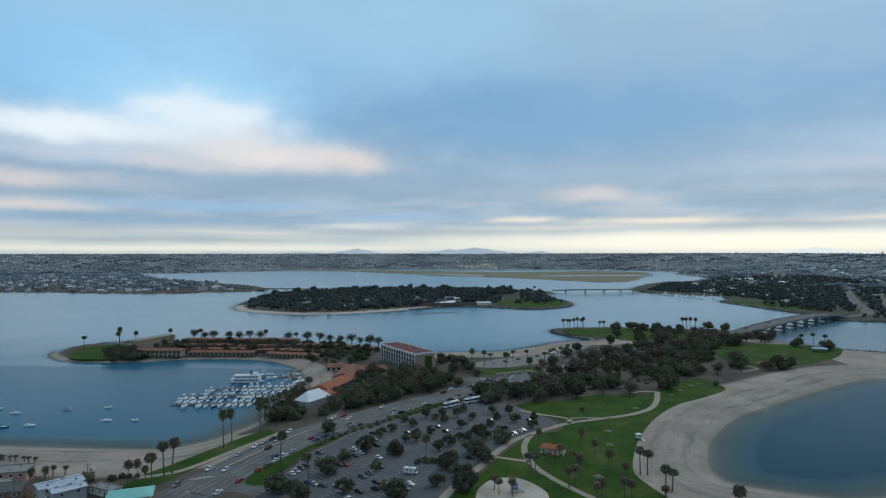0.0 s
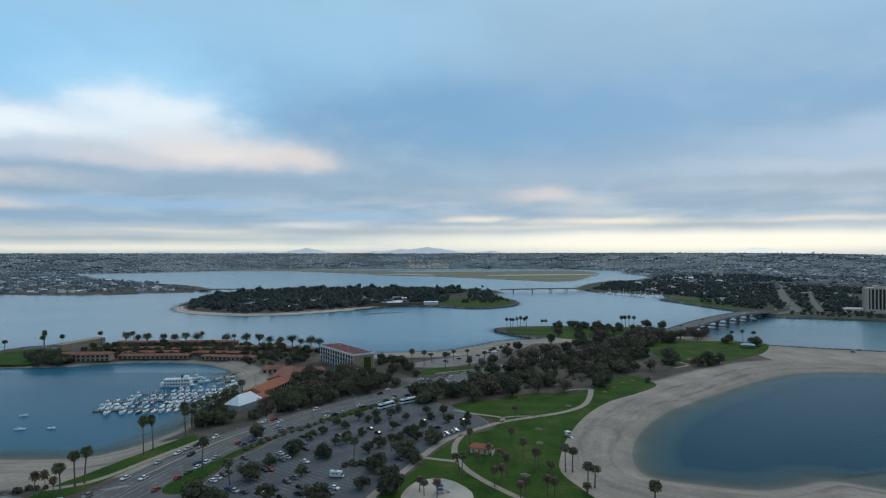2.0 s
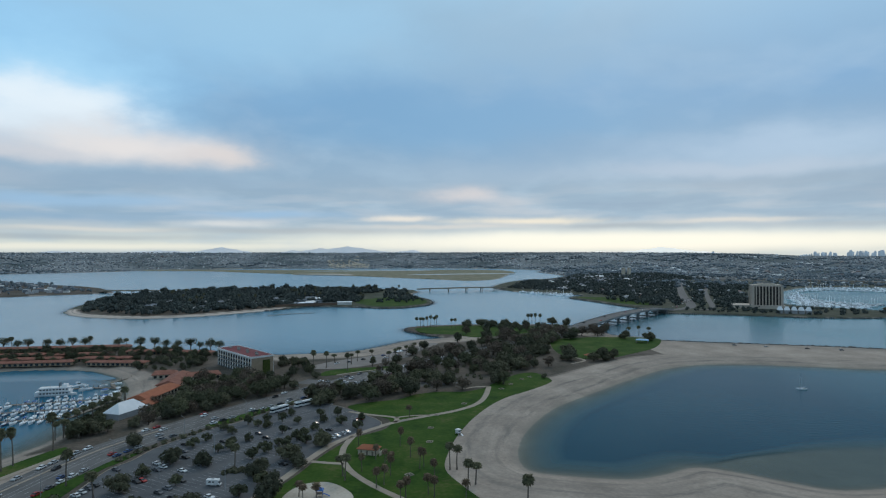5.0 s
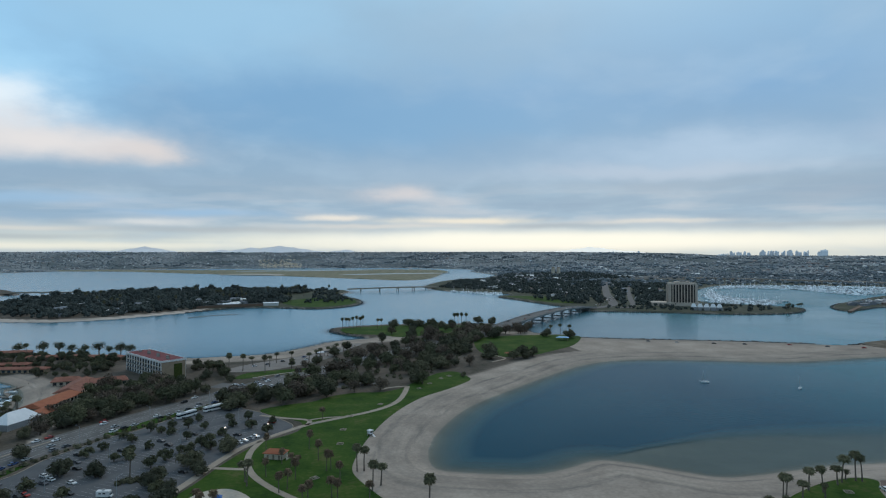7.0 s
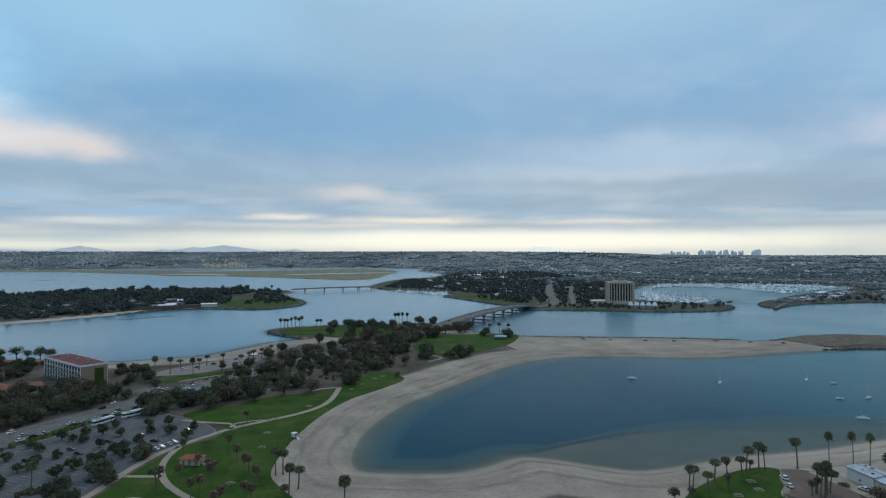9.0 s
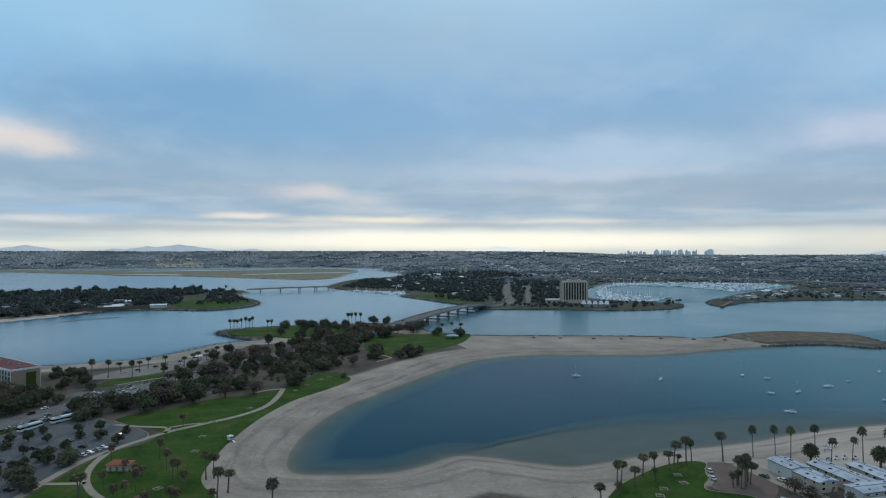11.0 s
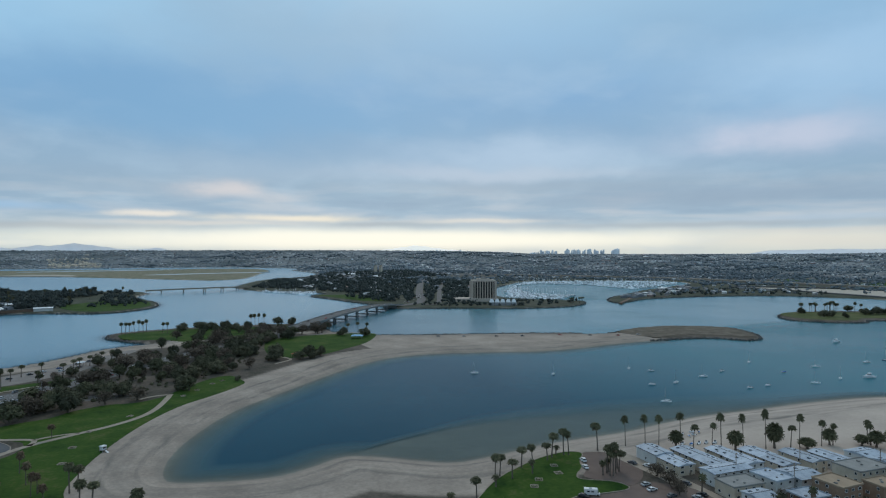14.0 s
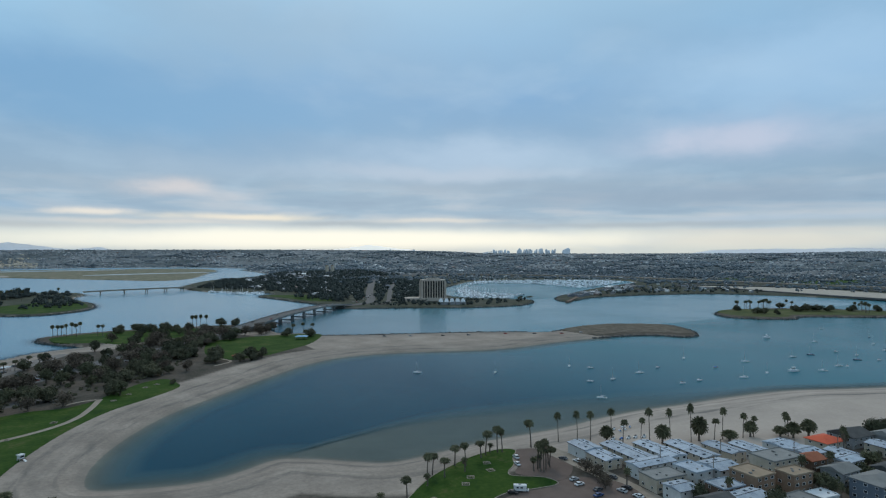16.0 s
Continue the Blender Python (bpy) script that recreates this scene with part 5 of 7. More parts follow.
    for x, y, z, _ in spots:
        a, w, d, h = rnd.uniform(0, 3.14), rnd.uniform(*size), rnd.uniform(*size) * 0.7, rnd.uniform(*tall)
        g.box(x, y, z - 1.5, w, d, h + 1.5, a)
        if rnd.random() < 0.5:
            c, s = math.cos(a), math.sin(a)
            pts = [(-w / 2 - .4, -d / 2 - .4, h), (w / 2 + .4, -d / 2 - .4, h), (w / 2 + .4, d / 2 + .4, h), (-w / 2 - .4, d / 2 + .4, h), (-w / 2, 0, h + d * 0.22), (w / 2, 0, h + d * 0.22)]
            g.add([(x + p * c - q * s, y + p * s + q * c, z + r) for p, q, r in pts], [(0, 1, 5, 4), (2, 3, 4, 5), (0, 4, 3), (1, 2, 5)])
    return stuff(name, g, mat or TOWN, label, "houses")


def town_material():
    m = bpy.data.materials.new("hazed_town_walls")
    m.use_nodes = True
    n, l = nodes_of(m.node_tree)
    out, b = n.new("ShaderNodeOutputMaterial"), n.new("ShaderNodeBsdfPrincipled")
    l.new(b.outputs[0], out.inputs[0])
    geo = n.new("ShaderNodeNewGeometry")
    # wall and roof tones carry a bluish, brightened distance haze
    col = ramp_node(n, l, geo.outputs["Random Per Island"], [(0.0, (0.16, 0.178, 0.2)), (0.25, (0.21, 0.225, 0.25)), (0.45, (0.33, 0.305, 0.29)), (0.56, (0.28, 0.2, 0.175)), (0.62, (0.44, 0.445, 0.455)), (0.84, (0.78, 0.77, 0.75))], "CONSTANT")
    fine = noise_node(n, l, geo.outputs["Position"], 0.3, 3.0)
    col = mix_node(n, l, 1.0, col, ramp_node(n, l, fine, [(0.3, (0.7, 0.7, 0.7)), (0.7, (1.1, 1.1, 1.1))]), "MULTIPLY")
    l.new(col, b.inputs["Base Color"])
    b.inputs["Roughness"].default_value = 0.8
    return m


TOWN = town_material()
# warm wall colour paints a patch of sunlight on the hillside
SUNLIT_WALLS = material("sunlit_walls", [(0.5, 0.41, 0.32), (0.64, 0.55, 0.44)], 0.9, 0.02, 0.3, island=0.25)
town("far_houses", spots_in([(-660, 1600), (-900, 1475), (-1300, 1515), (-2300, 1480), (-2500, 2400), (-1500, 2500), (-900, 1950)], 620, wr, 1, 2, 10), "pale low houses crowded on the far shore", 1)
def ring_spots(az0, az1, r0, r1, count, rnd, s0, s1, share, seed):
    """Places on land between two distances, in clusters."""
    out = []
    while len(out) < count:
        az = np.radians([rnd.uniform(az0, az1) for _ in range(count)])
        r = np.array([rnd.uniform(r0 * r0, r1 * r1) for _ in range(count)]) ** 0.5
        x, y = 40 + r * np.sin(az), r * np.cos(az)
        field = waves2(x, y, 900, seed) * 0.4 + waves2(x, y, 330, seed + 1) * 0.45 + waves2(x, y, 120, seed + 2) * 0.3
        ok = (on_land(x, y) > 12) & (signed(x, y, LANDS[3]) < -20) & (field * share > np.array([rnd.uniform(-0.2, 0.35) for _ in range(count)]))
        out += [(a, b) for a, b, k in zip(x, y, ok) if k]
    out = out[:count]
    z = height(np.array([p[0] for p in out]), np.array([p[1] for p in out]))[0]
    return [(a, b, c, rnd.uniform(s0, s1)) for (a, b), c in zip(out, z)]


town("hill_houses", ring_spots(-44, 14, 2500, 4860, 7600, wr, 1, 2, 1, 40), "pale houses over the distant hillside", 2, (4, 10), (2.0, 3.2))
woods("hill_trees", ring_spots(-44, 14, 2500, 4850, 7500, wr, 2.5, 6, -1, 40), LEAF_HAZED, "dark trees among the distant houses", 8, 6, True)
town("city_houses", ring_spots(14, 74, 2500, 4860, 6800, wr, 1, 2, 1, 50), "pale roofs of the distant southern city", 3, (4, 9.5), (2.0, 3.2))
woods("city_trees", ring_spots(14, 74, 1900, 4850, 8500, wr, 2.5, 6, -1, 50), LEAF_HAZED, "dark trees through the southern city", 9, 6, True)
woods("plain_trees", ring_spots(18, 74, 1750, 3000, 2600, wr, 5, 9, -1, 52), CANYON_LEAF_HAZED, "dark trees over the southern plain", 24, 6, True)
town("plain_houses", ring_spots(18, 74, 1800, 2600, 700, wr, 1, 2, 1, 54), "small pale roofs among the trees of the plain", 25, (4, 10), (2.4, 4))
town("far_halls", ring_spots(-44, 74, 3100, 4800, 420, wr, 1, 2, 1, 60), "long pale halls in the distant town", 6, (9, 26), (3, 6))
town("river_halls", ring_spots(26, 50, 2600, 4500, 170, wr, 1, 2, 1, 66), "long pale warehouse roofs by the distant river", 7, (12, 34), (3, 6))
woods("hill_foot_trees", ring_spots(-44, 74, 3000, 3700, 1500, wr, 6, 11, -1, 70), LEAF_HAZED, "dark belt of trees at the foot of the hills", 10, 6, True)
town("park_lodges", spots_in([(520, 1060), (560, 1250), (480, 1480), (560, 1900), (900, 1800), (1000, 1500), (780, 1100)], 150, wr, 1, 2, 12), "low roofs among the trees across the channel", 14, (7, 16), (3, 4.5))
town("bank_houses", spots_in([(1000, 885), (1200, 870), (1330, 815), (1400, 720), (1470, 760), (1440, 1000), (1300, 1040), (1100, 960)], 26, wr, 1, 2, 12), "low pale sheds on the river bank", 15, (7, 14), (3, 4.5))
# houses of the sunlit patch, the sun put into their colour
town("hill_village", ring_spots(-3.9, -0.2, 4000, 4550, 240, wr, 1, 2, 1, 90), "cream and sand-coloured houses on a distant hillside", 16, (8, 16), (4, 7), SUNLIT_WALLS)
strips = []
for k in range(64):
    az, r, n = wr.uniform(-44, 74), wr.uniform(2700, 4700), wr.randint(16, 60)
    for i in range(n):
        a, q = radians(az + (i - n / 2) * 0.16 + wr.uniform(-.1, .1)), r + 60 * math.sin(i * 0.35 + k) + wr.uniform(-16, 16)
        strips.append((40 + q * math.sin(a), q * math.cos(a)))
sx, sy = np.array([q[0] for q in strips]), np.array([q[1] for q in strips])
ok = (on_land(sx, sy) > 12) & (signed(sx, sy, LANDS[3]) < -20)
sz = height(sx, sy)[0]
woods("canyon_trees", [(a, b, c, wr.uniform(6, 12)) for a, b, c, k in zip(sx, sy, sz, ok) if k], CANYON_LEAF_HAZED, "long dark lines of trees through the distant town", 22, 6, True)
town("waterfront_sheds", spots_in([(520, 1750), (620, 2000), (900, 2300), (1000, 2100), (800, 1800)], 40, wr, 1, 2, 10), "long pale waterfront sheds", 4, (10, 34), (3.5, 6))
town("dock_sheds", spots_in([(960, 890), (1100, 950), (1250, 1040), (1380, 1100), (1360, 1020), (1240, 960), (1100, 900), (1000, 875)], 46, wr, 1, 2, 6), "low pale sheds along the south docks", 12, (8, 18), (3.5, 5.5))
town("island_lodges", spots_in([(-300, 1000), (-160, 1090), (-60, 1150), (-60, 1300), (-300, 1300), (-420, 1150)], 44, wr, 1, 2, 10), "low lodges among the island trees", 5, (10, 22), (4, 6))

# ------------------------------------------------------------------ buildings
CREAM = material("cream_stucco", [(0.44, 0.375, 0.29), (0.55, 0.475, 0.38)], 0.9, 0.3, 3.0)
TAN = material("tan_stucco", [(0.27, 0.2, 0.135), (0.36, 0.27, 0.19)], 0.9, 0.3, 3.0)
PINK = material("pink_stucco", [(0.42, 0.23, 0.18), (0.52, 0.3, 0.24)], 0.9, 0.3, 3.0)
GREYWALL = material("grey_siding", [(0.24, 0.25, 0.26), (0.32, 0.33, 0.34)], 0.85, 0.3, 3.0)
BLUEWALL = material("blue_siding", [(0.12, 0.145, 0.18), (0.17, 0.2, 0.24)], 0.85, 0.3, 3.0)
BRICK = material("brick_wall", [(0.22, 0.14, 0.095), (0.31, 0.205, 0.14)], 0.9, 0.4, 3.0)
BROWN = material("brown_siding", [(0.13, 0.085, 0.06), (0.2, 0.13, 0.095)], 0.9, 0.4, 3.0)
WALLWHITE = material("white_siding", [(0.48, 0.48, 0.47), (0.6, 0.6, 0.58)], 0.8, 0.3, 3.0)
ROOFMETAL = material("pale_blue_roof", [(0.22, 0.26, 0.31), (0.34, 0.385, 0.44), (0.42, 0.47, 0.52)], 0.65, 0.3, 1.4, each=0.16)
ROOFGREY = material("grey_gravel_roof", [(0.19, 0.185, 0.175), (0.27, 0.265, 0.25)], 0.95, 0.25, 2.5, each=0.12)
ROOFDARK = material("dark_shingle_roof", [(0.07, 0.068, 0.066), (0.12, 0.115, 0.11)], 0.95, 0.3, 3.0, each=0.15)
ROOFRED = material("red_tile_roof", [(0.15, 0.06, 0.042), (0.22, 0.09, 0.062), (0.28, 0.125, 0.09)], 0.9, 0.3, 3.0)
ROOFORANGE = material("orange_tile_roof", [(0.26, 0.085, 0.045), (0.35, 0.125, 0.065)], 0.9, 0.3, 3.0)
ROOFBRIGHT = material("bright_red_roof", [(0.55, 0.09, 0.04), (0.65, 0.12, 0.055)], 0.8, 0.3, 3.0)
ROOFTEAL = material("turquoise_roof", [(0.16, 0.42, 0.38), (0.24, 0.52, 0.46)], 0.7, 0.3, 3.0)
HOTELROOF = material("hotel_roof", [(0.13, 0.032, 0.036), (0.18, 0.05, 0.052)], 0.9, 0.2, 2.0)
CANVAS = material("white_canvas", [(0.62, 0.64, 0.66), (0.74, 0.75, 0.76)], 0.8, 0.3, 2.0)
BALCONY = material('balcony_panel', [(0.09, 0.10, 0.10), (0.14, 0.15, 0.15)], 0.7, 0.4, 3.0)
SCRUB = material('dry_scrub', [(0.05, 0.043, 0.03), (0.105, 0.085, 0.06), (0.19, 0.155, 0.115)], 0.95, 0.12, 0.8, 0.5)
IVY = material("ivy", [(0.03, 0.045, 0.01), (0.07, 0.08, 0.015)], 0.95, 0.8, 3.0, 0.6)
TINTED = material("tinted_glass", [(0.022, 0.018, 0.015), (0.04, 0.032, 0.027)], 0.45, 0.3, 2.0, spec=0.25)
FINS = material("tower_concrete", [(0.44, 0.37, 0.31), (0.55, 0.47, 0.4)], 0.9, 0.1, 1.0)
BLUETARP = material("blue_canvas", [(0.03, 0.1, 0.3), (0.05, 0.15, 0.4)], 0.7, 0.5, 3.0)
SKYBLUE = material("light_blue_metal", [(0.12, 0.3, 0.48), (0.17, 0.38, 0.56)], 0.6, 0.5, 3.0)


def window_meshes():
    f = Geo()
    for sx, sz, w, h in ((-0.55, 0, 0.1, 1.3), (0.55, 0, 0.1, 1.3), (0, 0.6, 1.2, 0.1), (0, -0.6, 1.2, 0.1)):
        f.box(sx, 0, sz - h / 2, w, 0.12, h)
    p = Geo().box(0, 0.02, -0.55, 1.0, 0.06, 1.1)
    return f.mesh("window", WHITE), p.mesh("pane", GLASS)


WIN_FRAME, WIN_PANE = window_meshes()


def window(parent, x, y, z, turn, w=1.0, h=1.0):
    """A framed window on a wall, facing the local -y of its turn."""
    o = part("window", WIN_FRAME, None, parent)
    o.matrix_basis = pose(x, y, z, 0, 0, turn) @ Matrix.Diagonal((w, 1, h, 1))
    part("pane", WIN_PANE, None, o, "dark glass pane")
    return o


def house(x, y, turn, w, d, floors, wall, roof, kind, label, seed=0, storey=2.6, windows=True, over=0.5, group="beach houses"):
    """A house: walls, flat, gabled or hipped roof, framed windows, a door, vents on the roof."""
    rnd = random.Random(seed)
    root = thing("house", label, "house", group)
    root.matrix_world = pose(x, y, LAND - 0.02, 0, 0, turn)
    h = floors * storey
    part("wall", Geo().box(0, 0, 0, w, d, h), wall, root)
    g = Geo()
    if kind == "flat":
        g.box(0, 0, h, w + over, d + over, 0.25)
        for s in (-1, 1):
            g.box(0, s * (d + over - 0.25) / 2, h + 0.25, w + over, 0.25, 0.35)
            g.box(s * (w + over - 0.25) / 2, 0, h + 0.25, 0.25, d + over - 0.5, 0.35)
    else:
        a, b = (w + 2 * over) / 2, (d + 2 * over) / 2
        rise = (0.16 if kind == "low" else 0.36) * min(a, b) * (1 if kind != "hip" else 0.8)
        in_ = b if kind == "hip" and a >= b else 0.0
        if a >= b:
            top = [(-a + in_, 0, h + 0.2 + rise), (a - in_, 0, h + 0.2 + rise)]
            pts = [(-a, -b, h), (a, -b, h), (a, b, h), (-a, b, h)]
            pts += [(p, q, h + 0.2) for p, q, _ in pts] + top
            g.add(pts, [(3, 2, 1, 0), (0, 1, 5, 4), (1, 2, 6, 5), (2, 3, 7, 6), (3, 0, 4, 7), (4, 5, 9, 8), (6, 7, 8, 9), (4, 8, 7), (5, 6, 9)])
        else:
            top = [(0, -b + in_, h + 0.2 + rise), (0, b - in_, h + 0.2 + rise)]
            pts = [(-a, -b, h), (a, -b, h), (a, b, h), (-a, b, h)]
            pts += [(p, q, h + 0.2) for p, q, _ in pts] + top
            g.add(pts, [(3, 2, 1, 0), (0, 1, 5, 4), (1, 2, 6, 5), (2, 3, 7, 6), (3, 0, 4, 7), (5, 6, 9, 8), (7, 4, 8, 9), (4, 5, 8), (6, 7, 9)])
    rf = part("roof", g, roof, root)
    if kind == "low":
        long_side = max(w, d) + 1.6 * over
        cap = Geo().box(0, 0, h + 0.14 + rise, long_side if w >= d else 0.3, 0.3 if w >= d else long_side, 0.12)
        part("ridge_cap", cap, ROOFDARK, rf, "dark ridge cap")
        for s in (-1, 1):
            part("gutter", Geo().box(s * (a + 0.06) if w < d else 0, s * (b + 0.06) if w >= d else 0, h - 0.05, 0.12 if w < d else w + 2 * over, 0.12 if w >= d else d + 2 * over, 0.2), ROOFDARK, rf, "dark gutter")
    if kind == "low" and windows:
        for q in (-0.3, 0.1, 0.34):
            t = rnd.choice((-0.25, 0.25))
            px, py = (q * w, t * d) if w >= d else (t * w, q * d)
            part("skylight", Geo().box(px, py, h + 0.2 + rise * 0.5 - 0.1, rnd.uniform(0.7, 1.3), rnd.uniform(0.7, 1.5), 0.34), GLASS, rf, "dark glass skylight")
    for _ in range(rnd.randint(2, 4)):
        v = Geo().box(rnd.uniform(-.35, .35) * w, rnd.uniform(-.35, .35) * d, h + 0.1, rnd.uniform(.4, .9), rnd.uniform(.4, .8), rnd.uniform(0.5, 0.8))
        part("vent", v, ROOFGREY, rf, "grey roof vent")
    if windows:
        for k in range(floors):
            z = storey * k + 1.6
            nx, ny = max(1, int(w / 3.4)), max(1, int(d / 3.8))
            for i in range(nx):
                px = -w / 2 + w * (i + 0.5) / nx
                wide = rnd.choice((0.9, 1.2, 1.5))
                window(root, px, -d / 2 - 0.03, z, 0, wide, 0.85)
                if k == floors - 1 and i % 2 == 0:
                    window(root, px, d / 2 + 0.03, z, 180, wide, 0.85)
            for i in range(ny):
                py = -d / 2 + d * (i + 0.5) / ny
                if rnd.random() < 0.75:
                    window(root, -w / 2 - 0.03, py, z, -90, rnd.choice((0.9, 1.2)), 0.85)
                    if x < 0 or i == 0:
                        window(root, w / 2 + 0.03, py, z, 90, 1.0, 0.85)
        if floors > 1 and rnd.random() < 0.6:
            deck = Geo().box(-w * 0.12, -d / 2 - 0.75, storey - 0.15, w * 0.6, 1.5, 0.16)
            for q in (-0.42, 0.18):
                deck.box(w * q, -d / 2 - 1.4, 0, 0.12, 0.12, storey - 0.15)
            deck = part("balcony", deck, rnd.choice((WOOD, WHITE, WOOD)), root, "narrow upper balcony on posts")
            part("railing", Geo().box(-w * 0.12, -d / 2 - 1.46, storey + 0.75, w * 0.6, 0.06, 0.1).box(-w * 0.12, -d / 2 - 1.46, storey + 0.1, w * 0.6, 0.04, 0.6), WHITE, deck)
        part("door", Geo().box(w * 0.22, -d / 2 - 0.05, 0, 1.0, 0.1, 2.05), WOOD, root, "plain wooden door")
    return root


hr = random.Random(15)
# terraces of pale blue-roofed cottages along the beach, then older houses behind
PALE = "white beach house with a pale blue metal roof"
for x, y, w, d, fl in ((291, 176, 10.5, 27, 2), (304, 168, 10.5, 25, 2), (317, 161, 10.5, 24, 2), (330, 153, 10.5, 24, 2), (343, 146, 9.5, 17, 2), (355, 140, 10.5, 17, 2), (371, 129, 12, 23, 2), (384, 113, 10, 14, 2), (410, 106, 11, 16, 2)):
    n = 2 if d > 20 else 1
    for i in range(n):
        q = (i + 0.5) / n - 0.5
        house(x + q * d * 0.139 + hr.uniform(-.5, .5), y + q * d * 0.99, -8, w * hr.uniform(0.86, 1.0), d / n - 0.4, fl, hr.choice((WALLWHITE, CREAM, CREAM)), ROOFMETAL, "low", PALE, int(x) + i, 2.3 + hr.uniform(-.2, .15), over=0.35)
for x, y, w, d, fl, wall, roof, kind, label in (
        (299, 151, 20, 8, 2, WALLWHITE, ROOFMETAL, "low", PALE),
        (291, 139, 15, 10, 2, CREAM, ROOFGREY, "flat", "cream house with a grey gravel roof"),
        (308, 137, 10, 12, 2, WALLWHITE, ROOFMETAL, "flat", "white flat-roofed beach house"),
        (286, 127, 9, 9, 2, WALLWHITE, ROOFMETAL, "low", PALE),
        (320, 133, 12, 12, 2, WALLWHITE, ROOFMETAL, "low", PALE),
        (344, 122, 18, 12, 3, CREAM, ROOFGREY, "flat", "cream three-storey block with a grey flat roof"),
        (317, 117, 11, 12, 3, BRICK, TAN, "flat", "brown brick house with a walled roof terrace"),
        (302, 119, 11, 9, 2, BROWN, ROOFMETAL, "flat", "brown shingled house with a pale roof"),
        (299, 108, 14, 9, 2, WALLWHITE, ROOFMETAL, "low", PALE),
        (331, 108, 11, 8, 3, BRICK, TAN, "flat", "brick house with a walled roof terrace")):
    house(x, y, -8 + hr.uniform(-3, 3), w, d, fl, wall, roof, kind, label, int(x * 3 + y))
for x, y, w, d, fl, wall, roof, kind, label in (
        (330, 97, 9, 7, 1, WALLWHITE, CANVAS, "flat", "small white flat-roofed annexe"),
        (361, 117, 9, 9, 2, BROWN, ROOFORANGE, "gable", "brown house with a rust-coloured roof"),
        (357, 103, 12, 9, 2, GREYWALL, ROOFGREY, "gable", "grey timber house with a pitched roof"),
        (373, 108, 11, 9, 2, GREYWALL, ROOFMETAL, "low", "grey house with a pale metal roof"),
        (394, 126, 14, 11, 2, CREAM, ROOFBRIGHT, "hip", "cream house with a bright red hipped roof"),
        (414, 124, 15, 13, 2, GREYWALL, ROOFDARK, "gable", "grey shingled house with a dark roof"),
        (430, 112, 17, 13, 2, GREYWALL, ROOFGREY, "gable", "grey house with a pitched roof"),
        (350, 86, 17, 12, 3, BLUEWALL, ROOFGREY, "hip", "blue three-storey house with a grey hipped roof"),
        (375, 92, 12, 10, 2, WALLWHITE, ROOFDARK, "gable", "white house with a dark pitched roof"),
        (392, 92, 11, 10, 2, TAN, ROOFORANGE, "hip", "tan house with a tiled roof"),
        (312, 96, 12, 9, 2, TAN, ROOFGREY, "flat", "tan house with a gravel roof"),
        (286, 112, 11, 9, 2, BRICK, ROOFDARK, "gable", "brick house with a dark roof"),
        (408, 82, 12, 10, 2, GREYWALL, ROOFDARK, "gable", "grey house with a dark roof"),
        (430, 92, 13, 10, 2, WALLWHITE, ROOFGREY, "flat", "white flat-roofed house among gardens"),
        (450, 104, 14, 11, 2, CREAM, ROOFORANGE, "hip", "cream house with a tiled roof"),
        (448, 82, 14, 11, 2, BROWN, ROOFDARK, "gable", "brown timber house among gardens"),
        (470, 92, 14, 11, 2, GREYWALL, ROOFMETAL, "low", "grey house with a pale roof")):
    house(x, y, -8 + hr.uniform(-3, 3), w, d, fl, wall, roof, kind, label, int(x * 3 + y))
# houses at the foot of the west beach
for x, y, w, d, fl, wall, roof, kind, label, a in (
        (-199, 238, 14, 10, 2, PINK, ROOFGREY, "flat", "pink stucco beach house with a grey flat roof", 18),
        (-215, 233, 15, 11, 2, WALLWHITE, ROOFMETAL, "low", "white house with a pale metal roof", 18),
        (-169, 226, 8, 15, 2, WALLWHITE, ROOFMETAL, "low", "white two-storey house with a pale metal roof", -40),
        (-162, 221, 7, 11, 2, GREYWALL, ROOFMETAL, "low", "grey house with a pale metal roof", -40),
        (-185, 219, 13, 10, 2, BROWN, ROOFDARK, "gable", "brown house with a dark roof", 18),
        (-235, 230, 14, 11, 2, CREAM, ROOFGREY, "flat", "cream house with a flat roof", 18),
        (-152, 229, 12, 5, 1, WALLWHITE, ROOFGREY, "flat", "low white wall-side annexe", -20)):
    house(x, y, a, w, d, fl, wall, roof, kind, label, int(-x), group="west beach houses")
house(-137, 221, 25, 14, 9, 1, CREAM, ROOFTEAL, "hip", "low roadside building with a turquoise hipped roof", 5, storey=3.6, over=1.2, group="west beach houses")


def hotel():
    """The long four-storey hotel: frame of piers and slabs, a recessed window in each bay, red roof."""
    root = thing("hotel", "long four-storey cream hotel with a dark red roof", "hotel")
    root.matrix_world = pose(-81.5, 513.5, LAND, 0, 0, -55) @ pose(0, 9, 0)
    L, D, H, bays_n = 64.0, 18.0, 13.8, 13
    part("body", Geo().box(0, 0.2, 0, L - 0.6, D - 0.8, H - 0.4), CREAM, root)
    for s in (-1, 1):
        part("end_wall", Geo().box(s * (L / 2 + 0.2), 0, 0, 0.8, D, H), TAN, root, "tan stucco end wall")
    part("roof", Geo().box(0, 0, H, L + 1.6, D + 1.2, 0.5), HOTELROOF, root, "dark red flat roof")
    edge = Geo()
    for s in (-1, 1):
        edge.box(0, s * (D / 2 + 0.55), H - 0.5, L + 1.8, 0.3, 1.35)
        edge.box(s * (L / 2 + 0.85), 0, H - 0.5, 0.3, D + 0.8, 1.35)
    part("parapet", edge, WHITE, root, "white roof edge")
